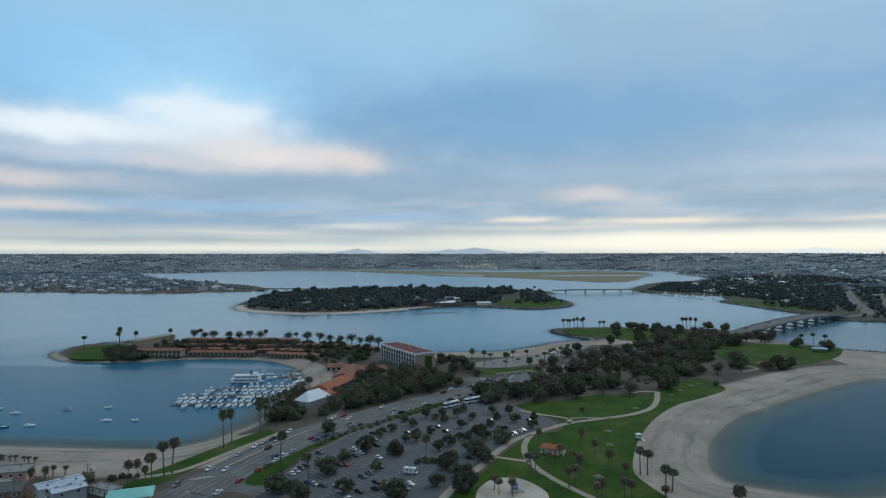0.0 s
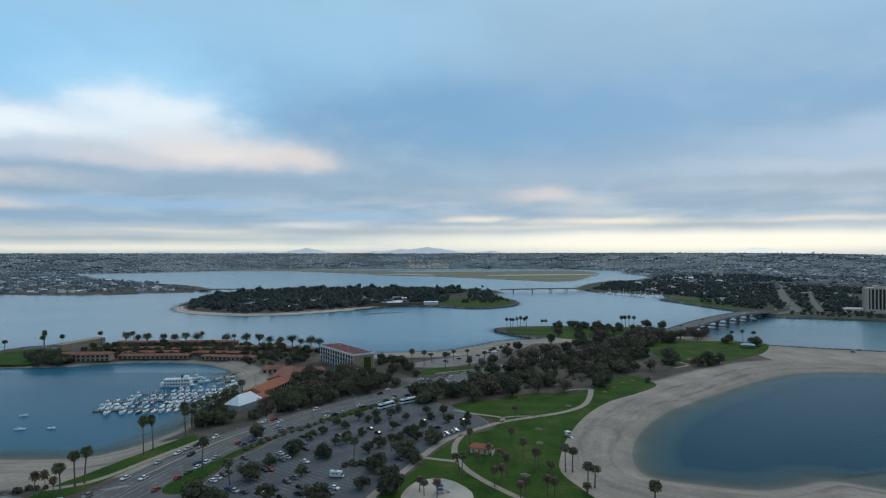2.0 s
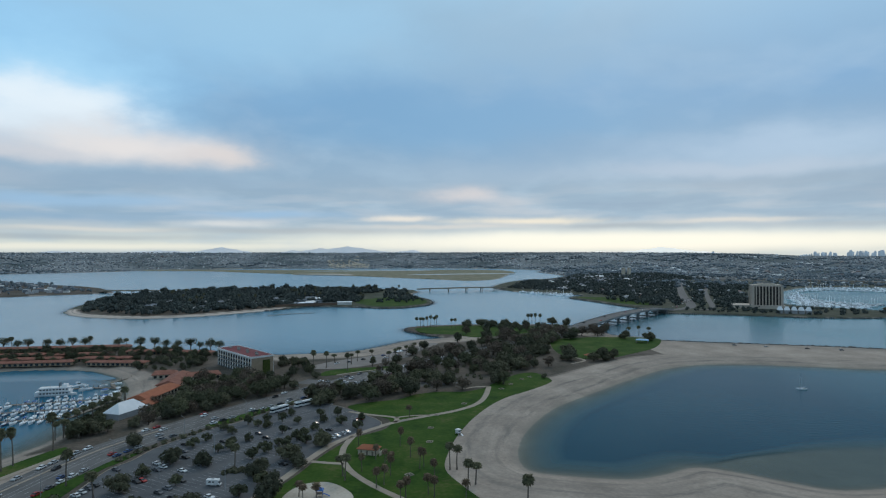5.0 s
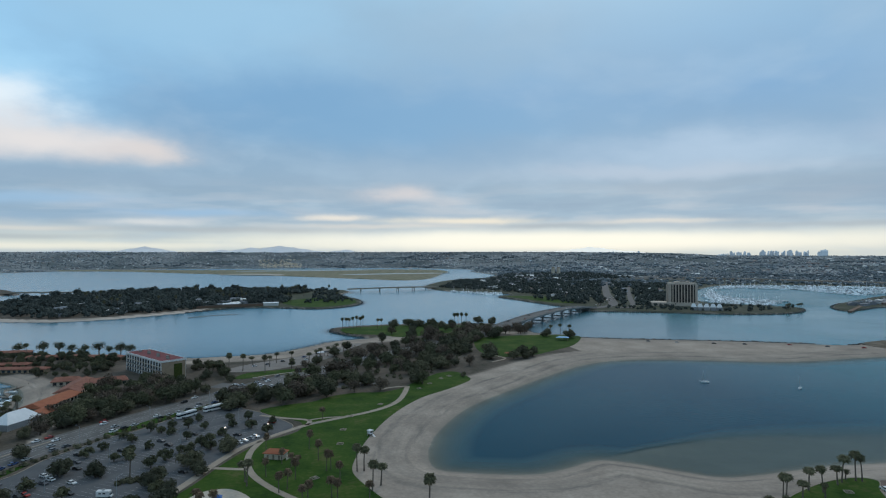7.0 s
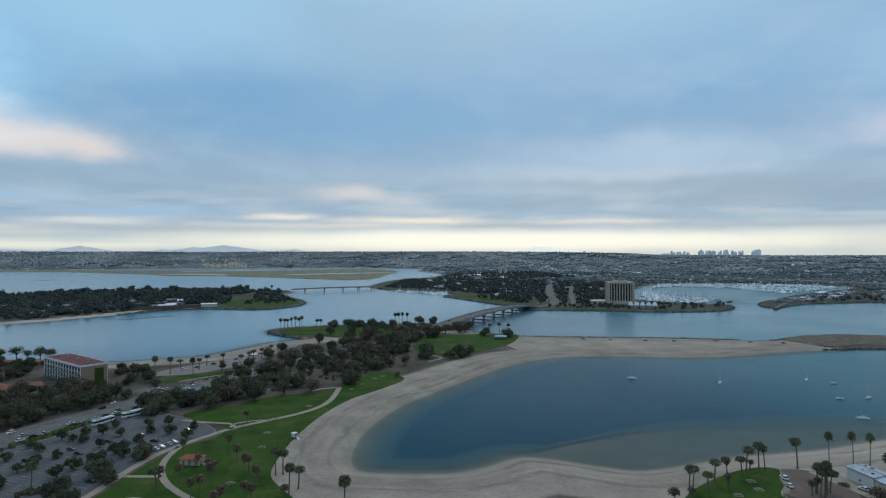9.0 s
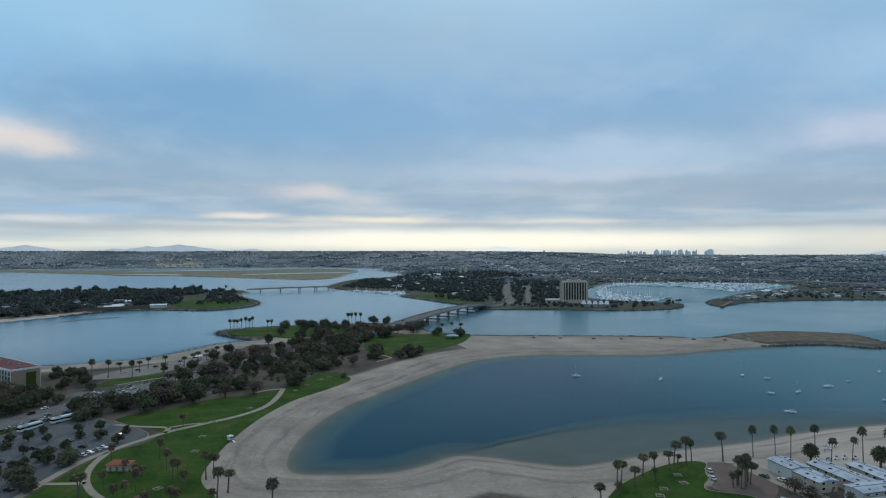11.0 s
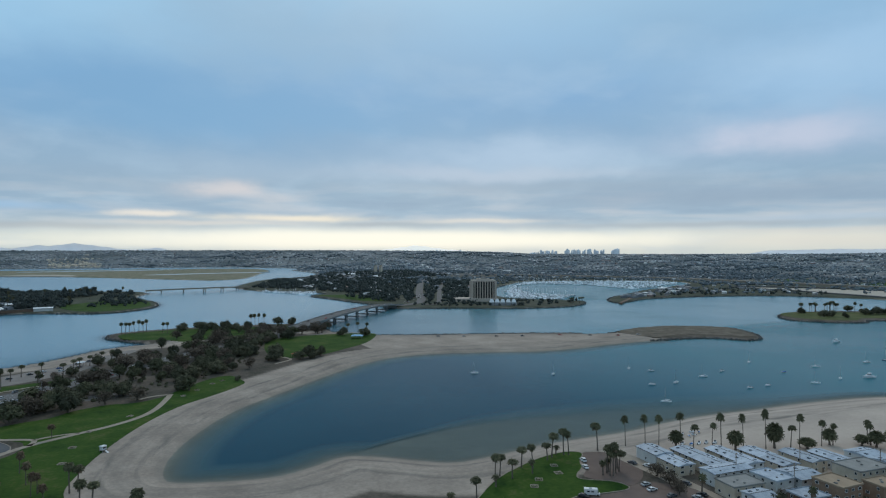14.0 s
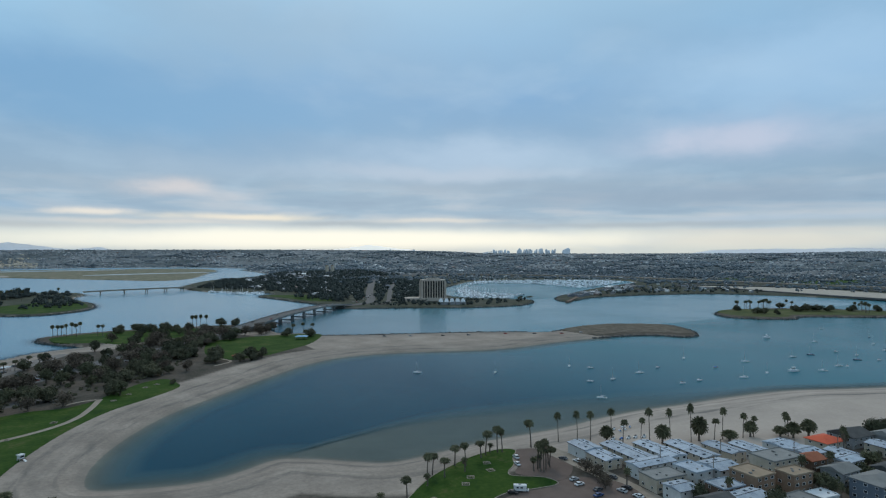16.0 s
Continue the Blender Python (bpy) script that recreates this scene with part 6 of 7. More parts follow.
    for k in range(7):
        part("roof_unit", Geo().box(-26 + 8.5 * k, 3.5 * (k % 2) - 1, H + 0.5, 2.4, 1.8, 1.2), ROOFGREY, root, "grey plant on the roof")
    part("ivy", Geo().box(L / 2 + 0.85, 3.2, 0, 0.7, 6.0, H - 2.5), IVY, root, "yellow-green creeper on the end wall")
    for i in range(bays_n + 1):
        x = -L / 2 + L * i / bays_n
        part("pier", Geo().box(x, -D / 2 + 0.1, 0, 0.8, 0.9, H), WHITE, root)
        part("pier", Geo().box(x, D / 2 - 0.1, 0, 0.55, 1.0, H), WHITE, root)
    slab = Geo()
    for k in range(1, 4):
        slab.box(0, -D / 2 - 0.05, 3.2 * k - 0.2, L, 0.7, 0.45)
    part("balcony_slab", slab, CREAM, root)
    pane = Geo().box(0, 0, 0, L / bays_n - 0.8, 0.1, 2.45).mesh("window", GLASS)
    rail = Geo().box(0, 0, 0, L / bays_n - 0.6, 0.12, 0.9).mesh("balcony_front", BALCONY)
    for k in range(4):
        for i in range(bays_n):
            x = -L / 2 + L * (i + 0.5) / bays_n
            for s in (-1, 1):
                o = part("window", pane, None, root)
                o.location = (x, -D / 2 + 0.25 if s < 0 else D / 2 - 0.25, 3.2 * k + 0.35)
            if k < 3:
                o = part("balcony_front", rail, None, root)
                o.location = (x, -D / 2 - 0.35, 3.2 * k + 0.12 if k else 0.1)


hotel()


def long_lodge(name, x, y, turn, w, d, floors, wall, roof, label, arches=True):
    """A low resort wing: walls, tiled pitched roof, a row of dark openings with posts."""
    root = thing(name, label, "resort building", "resort wings")
    root.matrix_world = pose(x, y, LAND - 0.02, 0, 0, turn)
    h = 2.9 * floors
    part("wall", Geo().box(0, 0, 0, w, d, h), wall, root)
    a, b, rise = w / 2 + 0.8, d / 2 + 1.0, d * 0.2
    pts = [(-a, -b, h - 0.1), (a, -b, h - 0.1), (a, b, h - 0.1), (-a, b, h - 0.1), (-a, -b, h + 0.15), (a, -b, h + 0.15), (a, b, h + 0.15), (-a, b, h + 0.15), (-a + 2, 0, h + rise), (a - 2, 0, h + rise)]
    part("roof", Geo().add(pts, [(3, 2, 1, 0), (0, 1, 5, 4), (1, 2, 6, 5), (2, 3, 7, 6), (3, 0, 4, 7), (4, 5, 9, 8), (6, 7, 8, 9), (4, 8, 7), (5, 6, 9)]), roof, root)
    n = max(2, int(w / 4))
    opening = Geo().box(0, 0, 0, w / n * 0.55, 0.16, 1.9).mesh("opening", GLASS)
    for k in range(floors):
        for i in range(n):
            o = part("opening", opening, None, root)
            o.location = (-w / 2 + w * (i + 0.5) / n, -d / 2 - 0.04, 2.9 * k + 0.35)
    return root


for x, y, a, w in ((-254, 556, 2, 62), (-184, 549, -10, 50), (-300, 640, 2, 66), (-236, 642, 0, 56), (-290, 598, 4, 46), (-232, 596, 3, 46), (-176, 606, -4, 44), (-132, 596, -14, 30), (-266, 574, 3, 50), (-204, 572, -4, 44)):
    long_lodge("resort_wing", x, y, a, w, 8, 1, TAN if y < 560 else BROWN, ROOFRED, "low brown resort wing with a red tiled roof")
long_lodge("resort_block", -310, 545, 5, 44, 10, 2, TAN, ROOFRED, "tan resort block with arched openings")
house(-362, 622, -14, 12, 54, 2, TAN, CONCRETE, "flat", "long tan resort block with a flat pale roof", 8, 3.0, True, group="resort blocks")
for x, y, a, w, d, r in ((-108, 396, 75, 12, 10, ROOFORANGE), (-113, 425, 78, 40, 13, ROOFORANGE), (-113, 468, 92, 42, 14, ROOFRED), (-98, 484, 20, 24, 12, ROOFRED), (-128, 492, 10, 16, 12, ROOFRED)):
    long_lodge("resort_hall", x, y, a, w, d, 1, CREAM, r, "resort hall with an orange-red tiled roof")


def marquee(x, y, turn, w, d, h, label, name="marquee", eave=0.62):
    root = thing(name, label, "tent")
    root.matrix_world = pose(x, y, LAND, 0, 0, turn)
    a, b = w / 2, d / 2
    part("canopy", Geo().add([(-a, -b, h * eave), (a, -b, h * eave), (a, b, h * eave), (-a, b, h * eave), (-a * .5, 0, h), (a * .5, 0, h)], [(0, 1, 5, 4), (1, 2, 5), (2, 3, 4, 5), (3, 0, 4), (3, 2, 1, 0)]), CANVAS, root, "white canvas roof")
    part("side_wall", Geo().box(0, 0, 0, w - 0.4, d - 0.4, h * (eave - 0.02)), GREYWALL, root)
    for sx in (-1, 1):
        for sy in (-1, 1):
            part("pole", Geo().tube([((sx * (a - .1), sy * (b - .1), 0), .08), ((sx * (a - .1), sy * (b - .1), h * eave), .08)], 6), CHROME, root)
    return root


marquee(-114, 379, 66, 22, 12, 8.5, "white peaked canopy beside the resort road", eave=0.4)
for k in range(5):
    marquee(660 + 8.5 * k, 880 - 4.6 * k, -28, 8.2, 9, 11, "white peaked event tent on the tower point", eave=0.5)
for x, y, w in ((-140, 1190, 40), (-90, 1140, 34), (-18, 1145, 26)):
    house(x, y, 5, w, 16, 1, WALLWHITE, CANVAS, "low", "long white-roofed pavilion on the island", 3, 4.5, False, group="island pavilions")
house(-86, 1128, 16, 120, 9, 1, BROWN, ROOFDARK, "flat", "long dark boathouse on the island shore", 3, 4.0, False, group="island pavilions")


def tower():
    """The hotel tower across the channel: concrete fins between dark window strips, crown and podium."""
    root = thing("tower_hotel", "tall concrete hotel tower with vertical fins", "hotel")
    root.matrix_world = pose(695, 964, LAND, 0, 0, -22)
    W, D, H = 44.0, 24.0, 37.5
    part("core", Geo().box(0, 0, 0, W - 2.4, D - 2.4, H), TINTED, root, "dark window strips")
    nx = 9
    for s in (-1, 1):
        for i in range(nx + 1):
            x = -W / 2 + W * i / nx
            part("fin", Geo().box(x, s * (D / 2 - 0.7), 0, 1.7 if 0 < i < nx else 4.0, 1.8, H), FINS, root)
        for j in range(6):
            y = -D / 2 + D * j / 5
            part("fin", Geo().box(s * (W / 2 - 0.7), y, 0, 1.8, 1.5, H), FINS, root)
    band = Geo().box(0, 0, 0, W - 1.6, D - 1.6, 0.5).mesh("floor_band", TINTED)
    for k in range(1, 13):
        part("floor_band", band, None, root).location = (0, 0, H * k / 13 - 0.25)
    part("cornice", Geo().box(0, 0, H, W + 1.0, D + 1.0, 2.6), FINS, root)
    part("penthouse", Geo().box(0, 0, H + 2.6, W * 0.55, D * 0.6, 2.6), FINS, root)
    part("plant_room", Geo().box(1, 0, H + 5.2, W * 0.24, D * 0.4, 1.8), ROOFGREY, root)
    part("podium", Geo().box(-14, 4, 0, 80, 38, 6.0), FINS, root)


tower()


def hut(x, y, turn):
    root = thing("restroom", "small cream park building with an orange tiled roof", "park building")
    root.matrix_world = pose(x, y, LAND + 0.1, 0, 0, turn)
    root.scale = (0.82, 0.82, 0.95)
    part("wall", Geo().box(0, 0, 0, 11, 6.5, 2.7), CREAM, root)
    a, b = 6.3, 4.0
    part("roof", Geo().add([(-a, -b, 2.7), (a, -b, 2.7), (a, b, 2.7), (-a, b, 2.7), (-a, -b, 2.95), (a, -b, 2.95), (a, b, 2.95), (-a, b, 2.95), (-a + 3, 0, 4.5), (a - 3, 0, 4.5)],
                           [(3, 2, 1, 0), (0, 1, 5, 4), (1, 2, 6, 5), (2, 3, 7, 6), (3, 0, 4, 7), (4, 5, 9, 8), (6, 7, 8, 9), (4, 8, 7), (5, 6, 9)]), ROOFORANGE, root, "orange tiled roof")
    for q in (-3.4, 0.0, 3.4):
        part("door", Geo().box(q, -3.27, 0, 1.1, 0.12, 2.1), WOOD, root, "dark doorway")
    part("screen_wall", Geo().box(7.6, -0.5, 0, 0.3, 6.0, 1.9), CREAM, root)


hut(27, 292, -22)


def guard_tower(x, y):
    root = thing("lifeguard_tower", "white lifeguard cabin on legs at the beach edge", "lifeguard tower")
    root.matrix_world = pose(x, y, LAND - 0.2, 0, 0, 35)
    root.scale = (0.78, 0.78, 0.78)
    for sx in (-1, 1):
        for sy in (-1, 1):
            part("leg", Geo().box(sx * 1.2, sy * 1.2, -0.3, 0.2, 0.2, 1.6), WHITE, root)
    part("deck", Geo().box(0, -0.4, 1.2, 3.4, 4.2, 0.2), WOOD, root, "timber deck")
    part("cabin", Geo().box(0, 0, 1.4, 2.6, 2.6, 2.1), WHITE, root)
    part("roof", Geo().box(0, 0, 3.5, 3.4, 3.4, 0.3, 0, 0.85), WHITE, root)
    part("window", Geo().box(0, -1.33, 2.2, 2.0, 0.08, 0.9), GLASS, root)
    part("ramp", Geo().add([(-.6, -2.4, 1.35), (.6, -2.4, 1.35), (.6, -5.6, 0), (-.6, -5.6, 0), (-.6, -2.4, 1.2), (.6, -2.4, 1.2), (.6, -5.6, -.15), (-.6, -5.6, -.15)], [(0, 3, 2, 1), (4, 5, 6, 7), (0, 4, 7, 3), (1, 2, 6, 5), (2, 3, 7, 6), (0, 1, 5, 4)]), WHITE, root)


guard_tower(73, 317)


def shelter(x, y, turn, w, d, roof, label):
    root = thing("picnic_shelter", label, "shelter", "shelters")
    root.matrix_world = pose(x, y, LAND + 0.1, 0, 0, turn)
    part("roof", Geo().box(0, 0, 3.0, w, d, 0.9, 0, 0.55), roof, root)
    for sx in (-1, 1):
        for sy in (-1, 1):
            part("post", Geo().box(sx * w * .42, sy * d * .4, 0, 0.25, 0.25, 3.0), WOOD, root)
    part("table", Geo().box(0, 0, 0.7, 2.4, 0.8, 0.1), WOOD, root)


shelter(311, 612, -30, 13, 9, SKYBLUE, "picnic shelter with a light blue roof")
shelter(222, 528, 10, 8, 6, ROOFORANGE, "park shelter with an orange roof")
shelter(55, 571, 40, 7, 4, CANVAS, "white roofed kiosk on the north beach")


def picnic_square(x, y, turn):
    root = thing("picnic_table", "concrete picnic table inside a pale low square kerb", "picnic table", "picnic spots")
    root.matrix_world = pose(x, y, LAND + 0.1, 0, 0, turn) @ Matrix.Scale(0.75, 4)
    for a, b, w, d in ((0, -1.9, 4.2, .4), (0, 1.9, 4.2, .4), (-1.9, 0, .4, 3.4), (1.9, 0, .4, 3.4)):
        part("kerb", Geo().box(a, b, 0, w, d, 0.25), CONCRETE, root)
    part("tabletop", Geo().box(0, 0, .65, 1.8, .8, .12), CONCRETE, root)
    part("pedestal", Geo().box(0, 0, 0, .5, .5, .65), CONCRETE, root)
    for s in (-1, 1):
        part("bench", Geo().box(0, s * .85, 0, 1.7, .35, .45), CONCRETE, root)


for x, y in ((207, 178), (226, 184), (244, 191), (248, 199), (232, 189), (66, 356), (118, 418), (128, 432), (140, 448), (86, 380), (57, 306), (44, 262), (60, 330), (148, 455)):
    picnic_square(x, y, prnd.uniform(0, 90))


def playset(x, y):
    root = thing("play_structure", "blue play structure standing on sand", "playground")
    root.matrix_world = pose(x, y, LAND + 0.16)
    for sx in (-1, 1):
        for sy in (-1, 1):
            part("post", Geo().box(sx * 1.2, sy * 1.2, 0, .15, .15, 2.6), BLUETARP, root)
    part("platform", Geo().box(0, 0, 1.2, 2.6, 2.6, .15), WOOD, root)
    part("roof", Geo().box(0, 0, 2.6, 3.2, 3.2, 1.0, 0, 0.1), BLUETARP, root, "blue peaked roof")
    part("slide", Geo().add([(1.3, -.4, 1.3), (1.3, .4, 1.3), (4.0, .4, .1), (4.0, -.4, .1), (1.3, -.4, 1.15), (1.3, .4, 1.15), (4.0, .4, 0), (4.0, -.4, 0)], [(0, 3, 2, 1), (4, 5, 6, 7), (0, 4, 7, 3), (1, 2, 6, 5), (2, 3, 7, 6)]), BLUETARP, root)


playset(8, 243)

# ------------------------------------------------------------------ cars, buses, campers


def paint(name, rgb):
    return material("car_paint_" + name, [tuple(0.85 * c for c in rgb), rgb], 0.5, 0.8, 5.0, spec=0.5)


def wheel_mesh(r):
    g = Geo()
    n = 10
    pts = [(r * math.cos(6.2832 * i / n), s * 0.11, r * math.sin(6.2832 * i / n)) for s in (-1, 1) for i in range(n)]
    g.add(pts, [tuple(range(n)), tuple(range(2 * n - 1, n - 1, -1))] + [(i, n + i, n + (i + 1) % n, (i + 1) % n) for i in range(n)])
    return g.mesh("wheel", RUBBER)


WHEEL = wheel_mesh(0.33)


def car_body(profile, width, tuck):
    """Side profile swept across the width, with the upper part narrower."""
    g, n = Geo(), len(profile)
    pts = []
    for s in (-1, 1):
        pts += [(x, s * width / 2 * (1 - tuck * max(0, min(1, (z - 0.85) / 0.6))), z) for x, z in profile]
    g.add(pts, [tuple(range(n)), tuple(range(2 * n - 1, n - 1, -1))] + [(i, n + i, n + (i + 1) % n, (i + 1) % n) for i in range(n)])
    return g


def make_car(colour, rgb, kind="car"):
    root = thing("car", {"car": "%s parked saloon car", "suv": "%s parked sport utility car"}[kind] % colour, "car", "parked cars")
    up = 1.0 if kind == "car" else 1.18
    low = [(-2.25, .32), (-2.28, .75), (-2.1, .92 * up), (-1.1, .95 * up), (1.0, .95 * up), (2.0, .82 * up), (2.25, .68), (2.28, .32)]
    part("body", car_body(low, 1.8, 0.05), paint(colour, rgb), root)
    back = -1.75 if kind == "car" else -2.1
    cab = [(back, .93 * up), (back + .45, 1.38 * up), (.25, 1.42 * up), (1.05, .95 * up)]
    part("glazing", car_body(cab, 1.68, 0.16), GLASS, root, "dark car windows")
    roof = [(back + .5, 1.37 * up), (back + .6, 1.45 * up), (.15, 1.47 * up), (.3, 1.41 * up)]
    part("roof", car_body(roof, 1.5, 0.0), paint(colour, rgb), root)
    for x in (-1.4, 1.4):
        for y in (-.82, .82):
            w = part("wheel", WHEEL, None, root)
            w.location = (x, y, .33)
    return root


CARS = {"white": make_car("white", (0.7, 0.7, 0.7)), "silver": make_car("silver", (0.4, 0.41, 0.42)), "black": make_car("black", (0.02, 0.02, 0.022)), "dark grey": make_car("dark grey", (0.09, 0.09, 0.1)),
        "red": make_car("red", (0.35, 0.025, 0.02)), "blue": make_car("blue", (0.04, 0.08, 0.2)), "white suv": make_car("white", (0.7, 0.7, 0.7), "suv"), "black suv": make_car("black", (0.025, 0.025, 0.028), "suv"), "grey suv": make_car("grey", (0.2, 0.2, 0.21), "suv")}
TEMPLATES += list(CARS.values())
crnd = random.Random(31)
COLOURS = ["white", "white", "silver", "silver", "black", "dark grey", "dark grey", "red", "blue", "white suv", "black suv", "grey suv"]


def park(x, y, turn, colour=None, z=LAND + 0.06, group="cars in the car park"):
    ob = copy_thing(CARS[colour or crnd.choice(COLOURS)], pose(x, y, z, 0, 0, turn + crnd.uniform(-2, 2)))
    ob.scale = (0.95,) * 3
    ob["group"] = group


LA = math.degrees(LOT_DIR)
for x, y, c in ((-67, 289, "white"), (-63, 284, "white"), (-64, 280, "dark grey"), (-53, 278, "white"), (-57, 296, "black"), (-82, 283, "dark grey"), (-68, 267, "black"), (-86, 255, "white"),
                (-85, 258, "silver"), (-84, 262, "dark grey"), (-83, 265, "black"), (-55, 254, "dark grey"), (-53, 258, "grey suv"), (-48, 248, "black"), (-50, 266, "black"), (-34, 247, "white"),
                (-35, 242, "dark grey"), (-38, 236, "white suv"), (-42, 246, "white"), (-76, 246, "blue"), (-73, 244, "silver"), (-69, 243, "dark grey"), (-55, 230, "white"), (-53, 238, "black")):
    park(x, y, LA - 90 + crnd.choice((0, 180)), c)
for x, y, c in ((-63, 316, "black"), (-10, 323, "dark grey"), (-6, 316, "black suv"), (6, 332, "black"), (20, 347, "dark grey"), (22, 352, "red"), (-11, 281, "black"), (-6, 293, "dark grey"),
                (8, 318, "white"), (10.5, 321, "white"), (13, 324, "silver"), (15.5, 327, "white"), (-30, 330, "dark grey"), (-16, 338, "black"), (-25, 322, "black"), (-2, 345, "black"), (-60, 305, "dark grey"), (-45, 318, "black"), (-66, 268, "red"), (-47, 241, "black suv"), (-63, 243, "white"), (-58, 246, "black")):
    park(x, y, LA - 90 + crnd.choice((0, 180)), c)
for shift, lo, hi, step, p in ((-10.6, 175, 330, 6.6, 0.7), (10.6, 180, 300, 6.6, 0.42), (-10.6, 330, 470, 6.6, 0.55), (10.6, 330, 470, 7, 0.3), (6.8, 190, 640, 27, 0.45), (3.2, 200, 640, 31, 0.4), (-6.8, 190, 640, 30, 0.4), (-3.4, 210, 640, 36, 0.4)):
    for x, y, a in along(offset_line(ROAD, shift), lo, hi, step):
        if crnd.random() < p:
            park(x, y, a + (0 if shift < 0 else 180), None, LAND + 0.07, "cars along the road")
for x, y, a, c in ((-8, 458, 0, "white"), (10, 452, 0, "white suv"), (24, 449, -10, "dark grey"), (34, 446, 0, "black"), (6, 463, 40, "silver")):
    park(x, y, a, c, LAND + 0.075, "cars at the junction")
for x, y in ((0, 530), (10, 536), (22, 548), (30, 556), (40, 566), (52, 582), (60, 590), (70, 606), (30, 540), (42, 552), (54, 564), (80, 620)):
    park(x, y, 30, None, LAND + 0.06, "cars by the north beach")
for x, y, a, c in ((258, 190, 70, "white"), (263, 197, 75, "white suv"), (266, 163, 0, "silver"), (264, 158, 0, "white"), (280, 184, 95, "dark grey"), (283, 178, 95, "white"), (280, 163, 95, "white"), (281, 156, 95, "dark grey"),
                   (277, 145, 95, "black"), (266, 150, 0, "dark grey"), (273, 144, 95, "silver"), (236, 166, -60, "black"), (274, 137, 95, "white"), (262, 146, 0, "blue")):
    park(x, y, a, c, LAND + 0.15, "cars by the south lawn")
for k in range(46):
    a = crnd.uniform(0, 1)
    park(540 + 300 * a + crnd.uniform(-6, 6), 985 + 420 * a + crnd.uniform(-6, 6), 55 + crnd.choice((0, 180)), None, LAND + 0.3, "cars on the far road")
for k in range(9):
    x, y, z = [(285, 727, 6.8), (320, 762, 9.1), (345, 789, 10.25), (372, 817, 10.8), (398, 843, 11.0), (430, 874, 10.6), (300, 745, 8.0), (450, 895, 9.95), (480, 922, 8.3)][k]
    side = 4.5 if k % 2 else -4.5
    park(x + side * 0.7, y - side * 0.7, 46 + (180 if k % 2 else 0), None, z + 0.07, "cars on the bridge")
for x, y in ((478, 547), (452, 560), (420, 576), (520, 534), (548, 516), (575, 500), (600, 494), (395, 590)):
    park(x, y - 8, -25, None, LAND - 0.02, "cars on the sand spit")


def bus(x, y, turn):
    root = thing("coach", "long white touring coach with dark windows", "bus", "parked coaches")
    root.matrix_world = pose(x, y, LAND + 0.06, 0, 0, turn)
    g = Geo().box(0, 0, 0.45, 12.6, 2.5, 1.1)
    g.box(0, 0, 2.55, 12.5, 2.45, 0.75, 0, 0.97)
    part("body", g, WHITE, root)
    part("glazing", Geo().box(0, 0, 1.55, 12.5, 2.46, 1.0), GLASS, root, "dark window band")
    part("roof_unit", Geo().box(-3, 0, 3.3, 2.6, 1.8, 0.25), GREYWALL, root)
    for q in (-4.0, -2.9, 4.2):
        for s in (-1, 1):
            w = part("wheel", WHEEL, None, root)
            w.matrix_basis = pose(q, s * 1.15, 0.48) @ Matrix.Scale(1.45, 4)


bus(-26, 376, 50)
bus(-13, 388, 40)


def camper(x, y, turn, z):
    root = thing("motorhome", "white motorhome with an overhanging cab", "motorhome", "motorhomes")
    root.matrix_world = pose(x, y, z, 0, 0, turn) @ Matrix.Scale(0.86, 4)
    prof = [(-3.4, .5), (-3.4, 3.0), (2.3, 3.05), (2.6, 2.7), (2.5, 2.1), (1.7, 1.95), (1.7, .5)]
    part("body", car_body(prof, 2.3, 0.0), WHITE, root)
    part("cab", car_body([(1.6, .45), (1.6, 1.9), (2.3, 1.85), (2.9, 1.15), (3.5, 1.0), (3.5, .45)], 2.0, 0.0), WHITE, root)
    part("windscreen", car_body([(2.32, 1.84), (2.9, 1.2), (2.98, 1.2), (2.42, 1.86)], 1.8, 0.0), GLASS, root)
    for q in (-1.6, 0.2):
        for s in (-1, 1):
            part("window", Geo().box(q, s * 1.16, 1.7, 1.1, 0.05, 0.6), GLASS, root)
    part("roof_unit", Geo().box(-0.6, 0, 3.02, 1.0, 0.8, 0.3), GREYWALL, root)
    for q in (-1.9, 2.5):
        for s in (-1, 1):
            w = part("wheel", WHEEL, None, root)
            w.matrix_basis = pose(q, s * 1.0, 0.4) @ Matrix.Scale(1.2, 4)


for x, y in ((-398, 622), (-392, 624), (-386, 624), (-378, 622), (-366, 616)):
    park(x, y, 75, None, LAND + 0.07, "cars on the resort point")
camper(-35.5, 260, -12, LAND + 0.06)
camper(240, 166, -38, LAND + 0.15)

# ------------------------------------------------------------------ boats
HULLWHITE = material("gelcoat", [(0.68, 0.69, 0.7), (0.8, 0.8, 0.8)], 0.3, 0.5, 3.0, each=0.15)
HULLBLUE = material("blue_hull", [(0.03, 0.05, 0.1), (0.06, 0.09, 0.16)], 0.3, 0.5, 3.0)


def hull(length, beam, free, mat_z=0.0):
    g, rows, n = Geo(), [], 8
    for k in range(n + 1):
        q = k / n
        w = beam / 2 * (1 - max(0, (q - 0.45) / 0.55) ** 2.2) * (0.82 + 0.18 * min(1, q * 3))
        x = -length / 2 + length * q
        h = free * (1 + 0.35 * q * q)
        rows.append([(x, -w, h), (x * 0.97, -w * 0.7, -0.25), (x * 0.97, w * 0.7, -0.25), (x, w, h)])
    pts = [p for r in rows for p in r]
    faces = []
    for k in range(n):
        a, b = 4 * k, 4 * k + 4
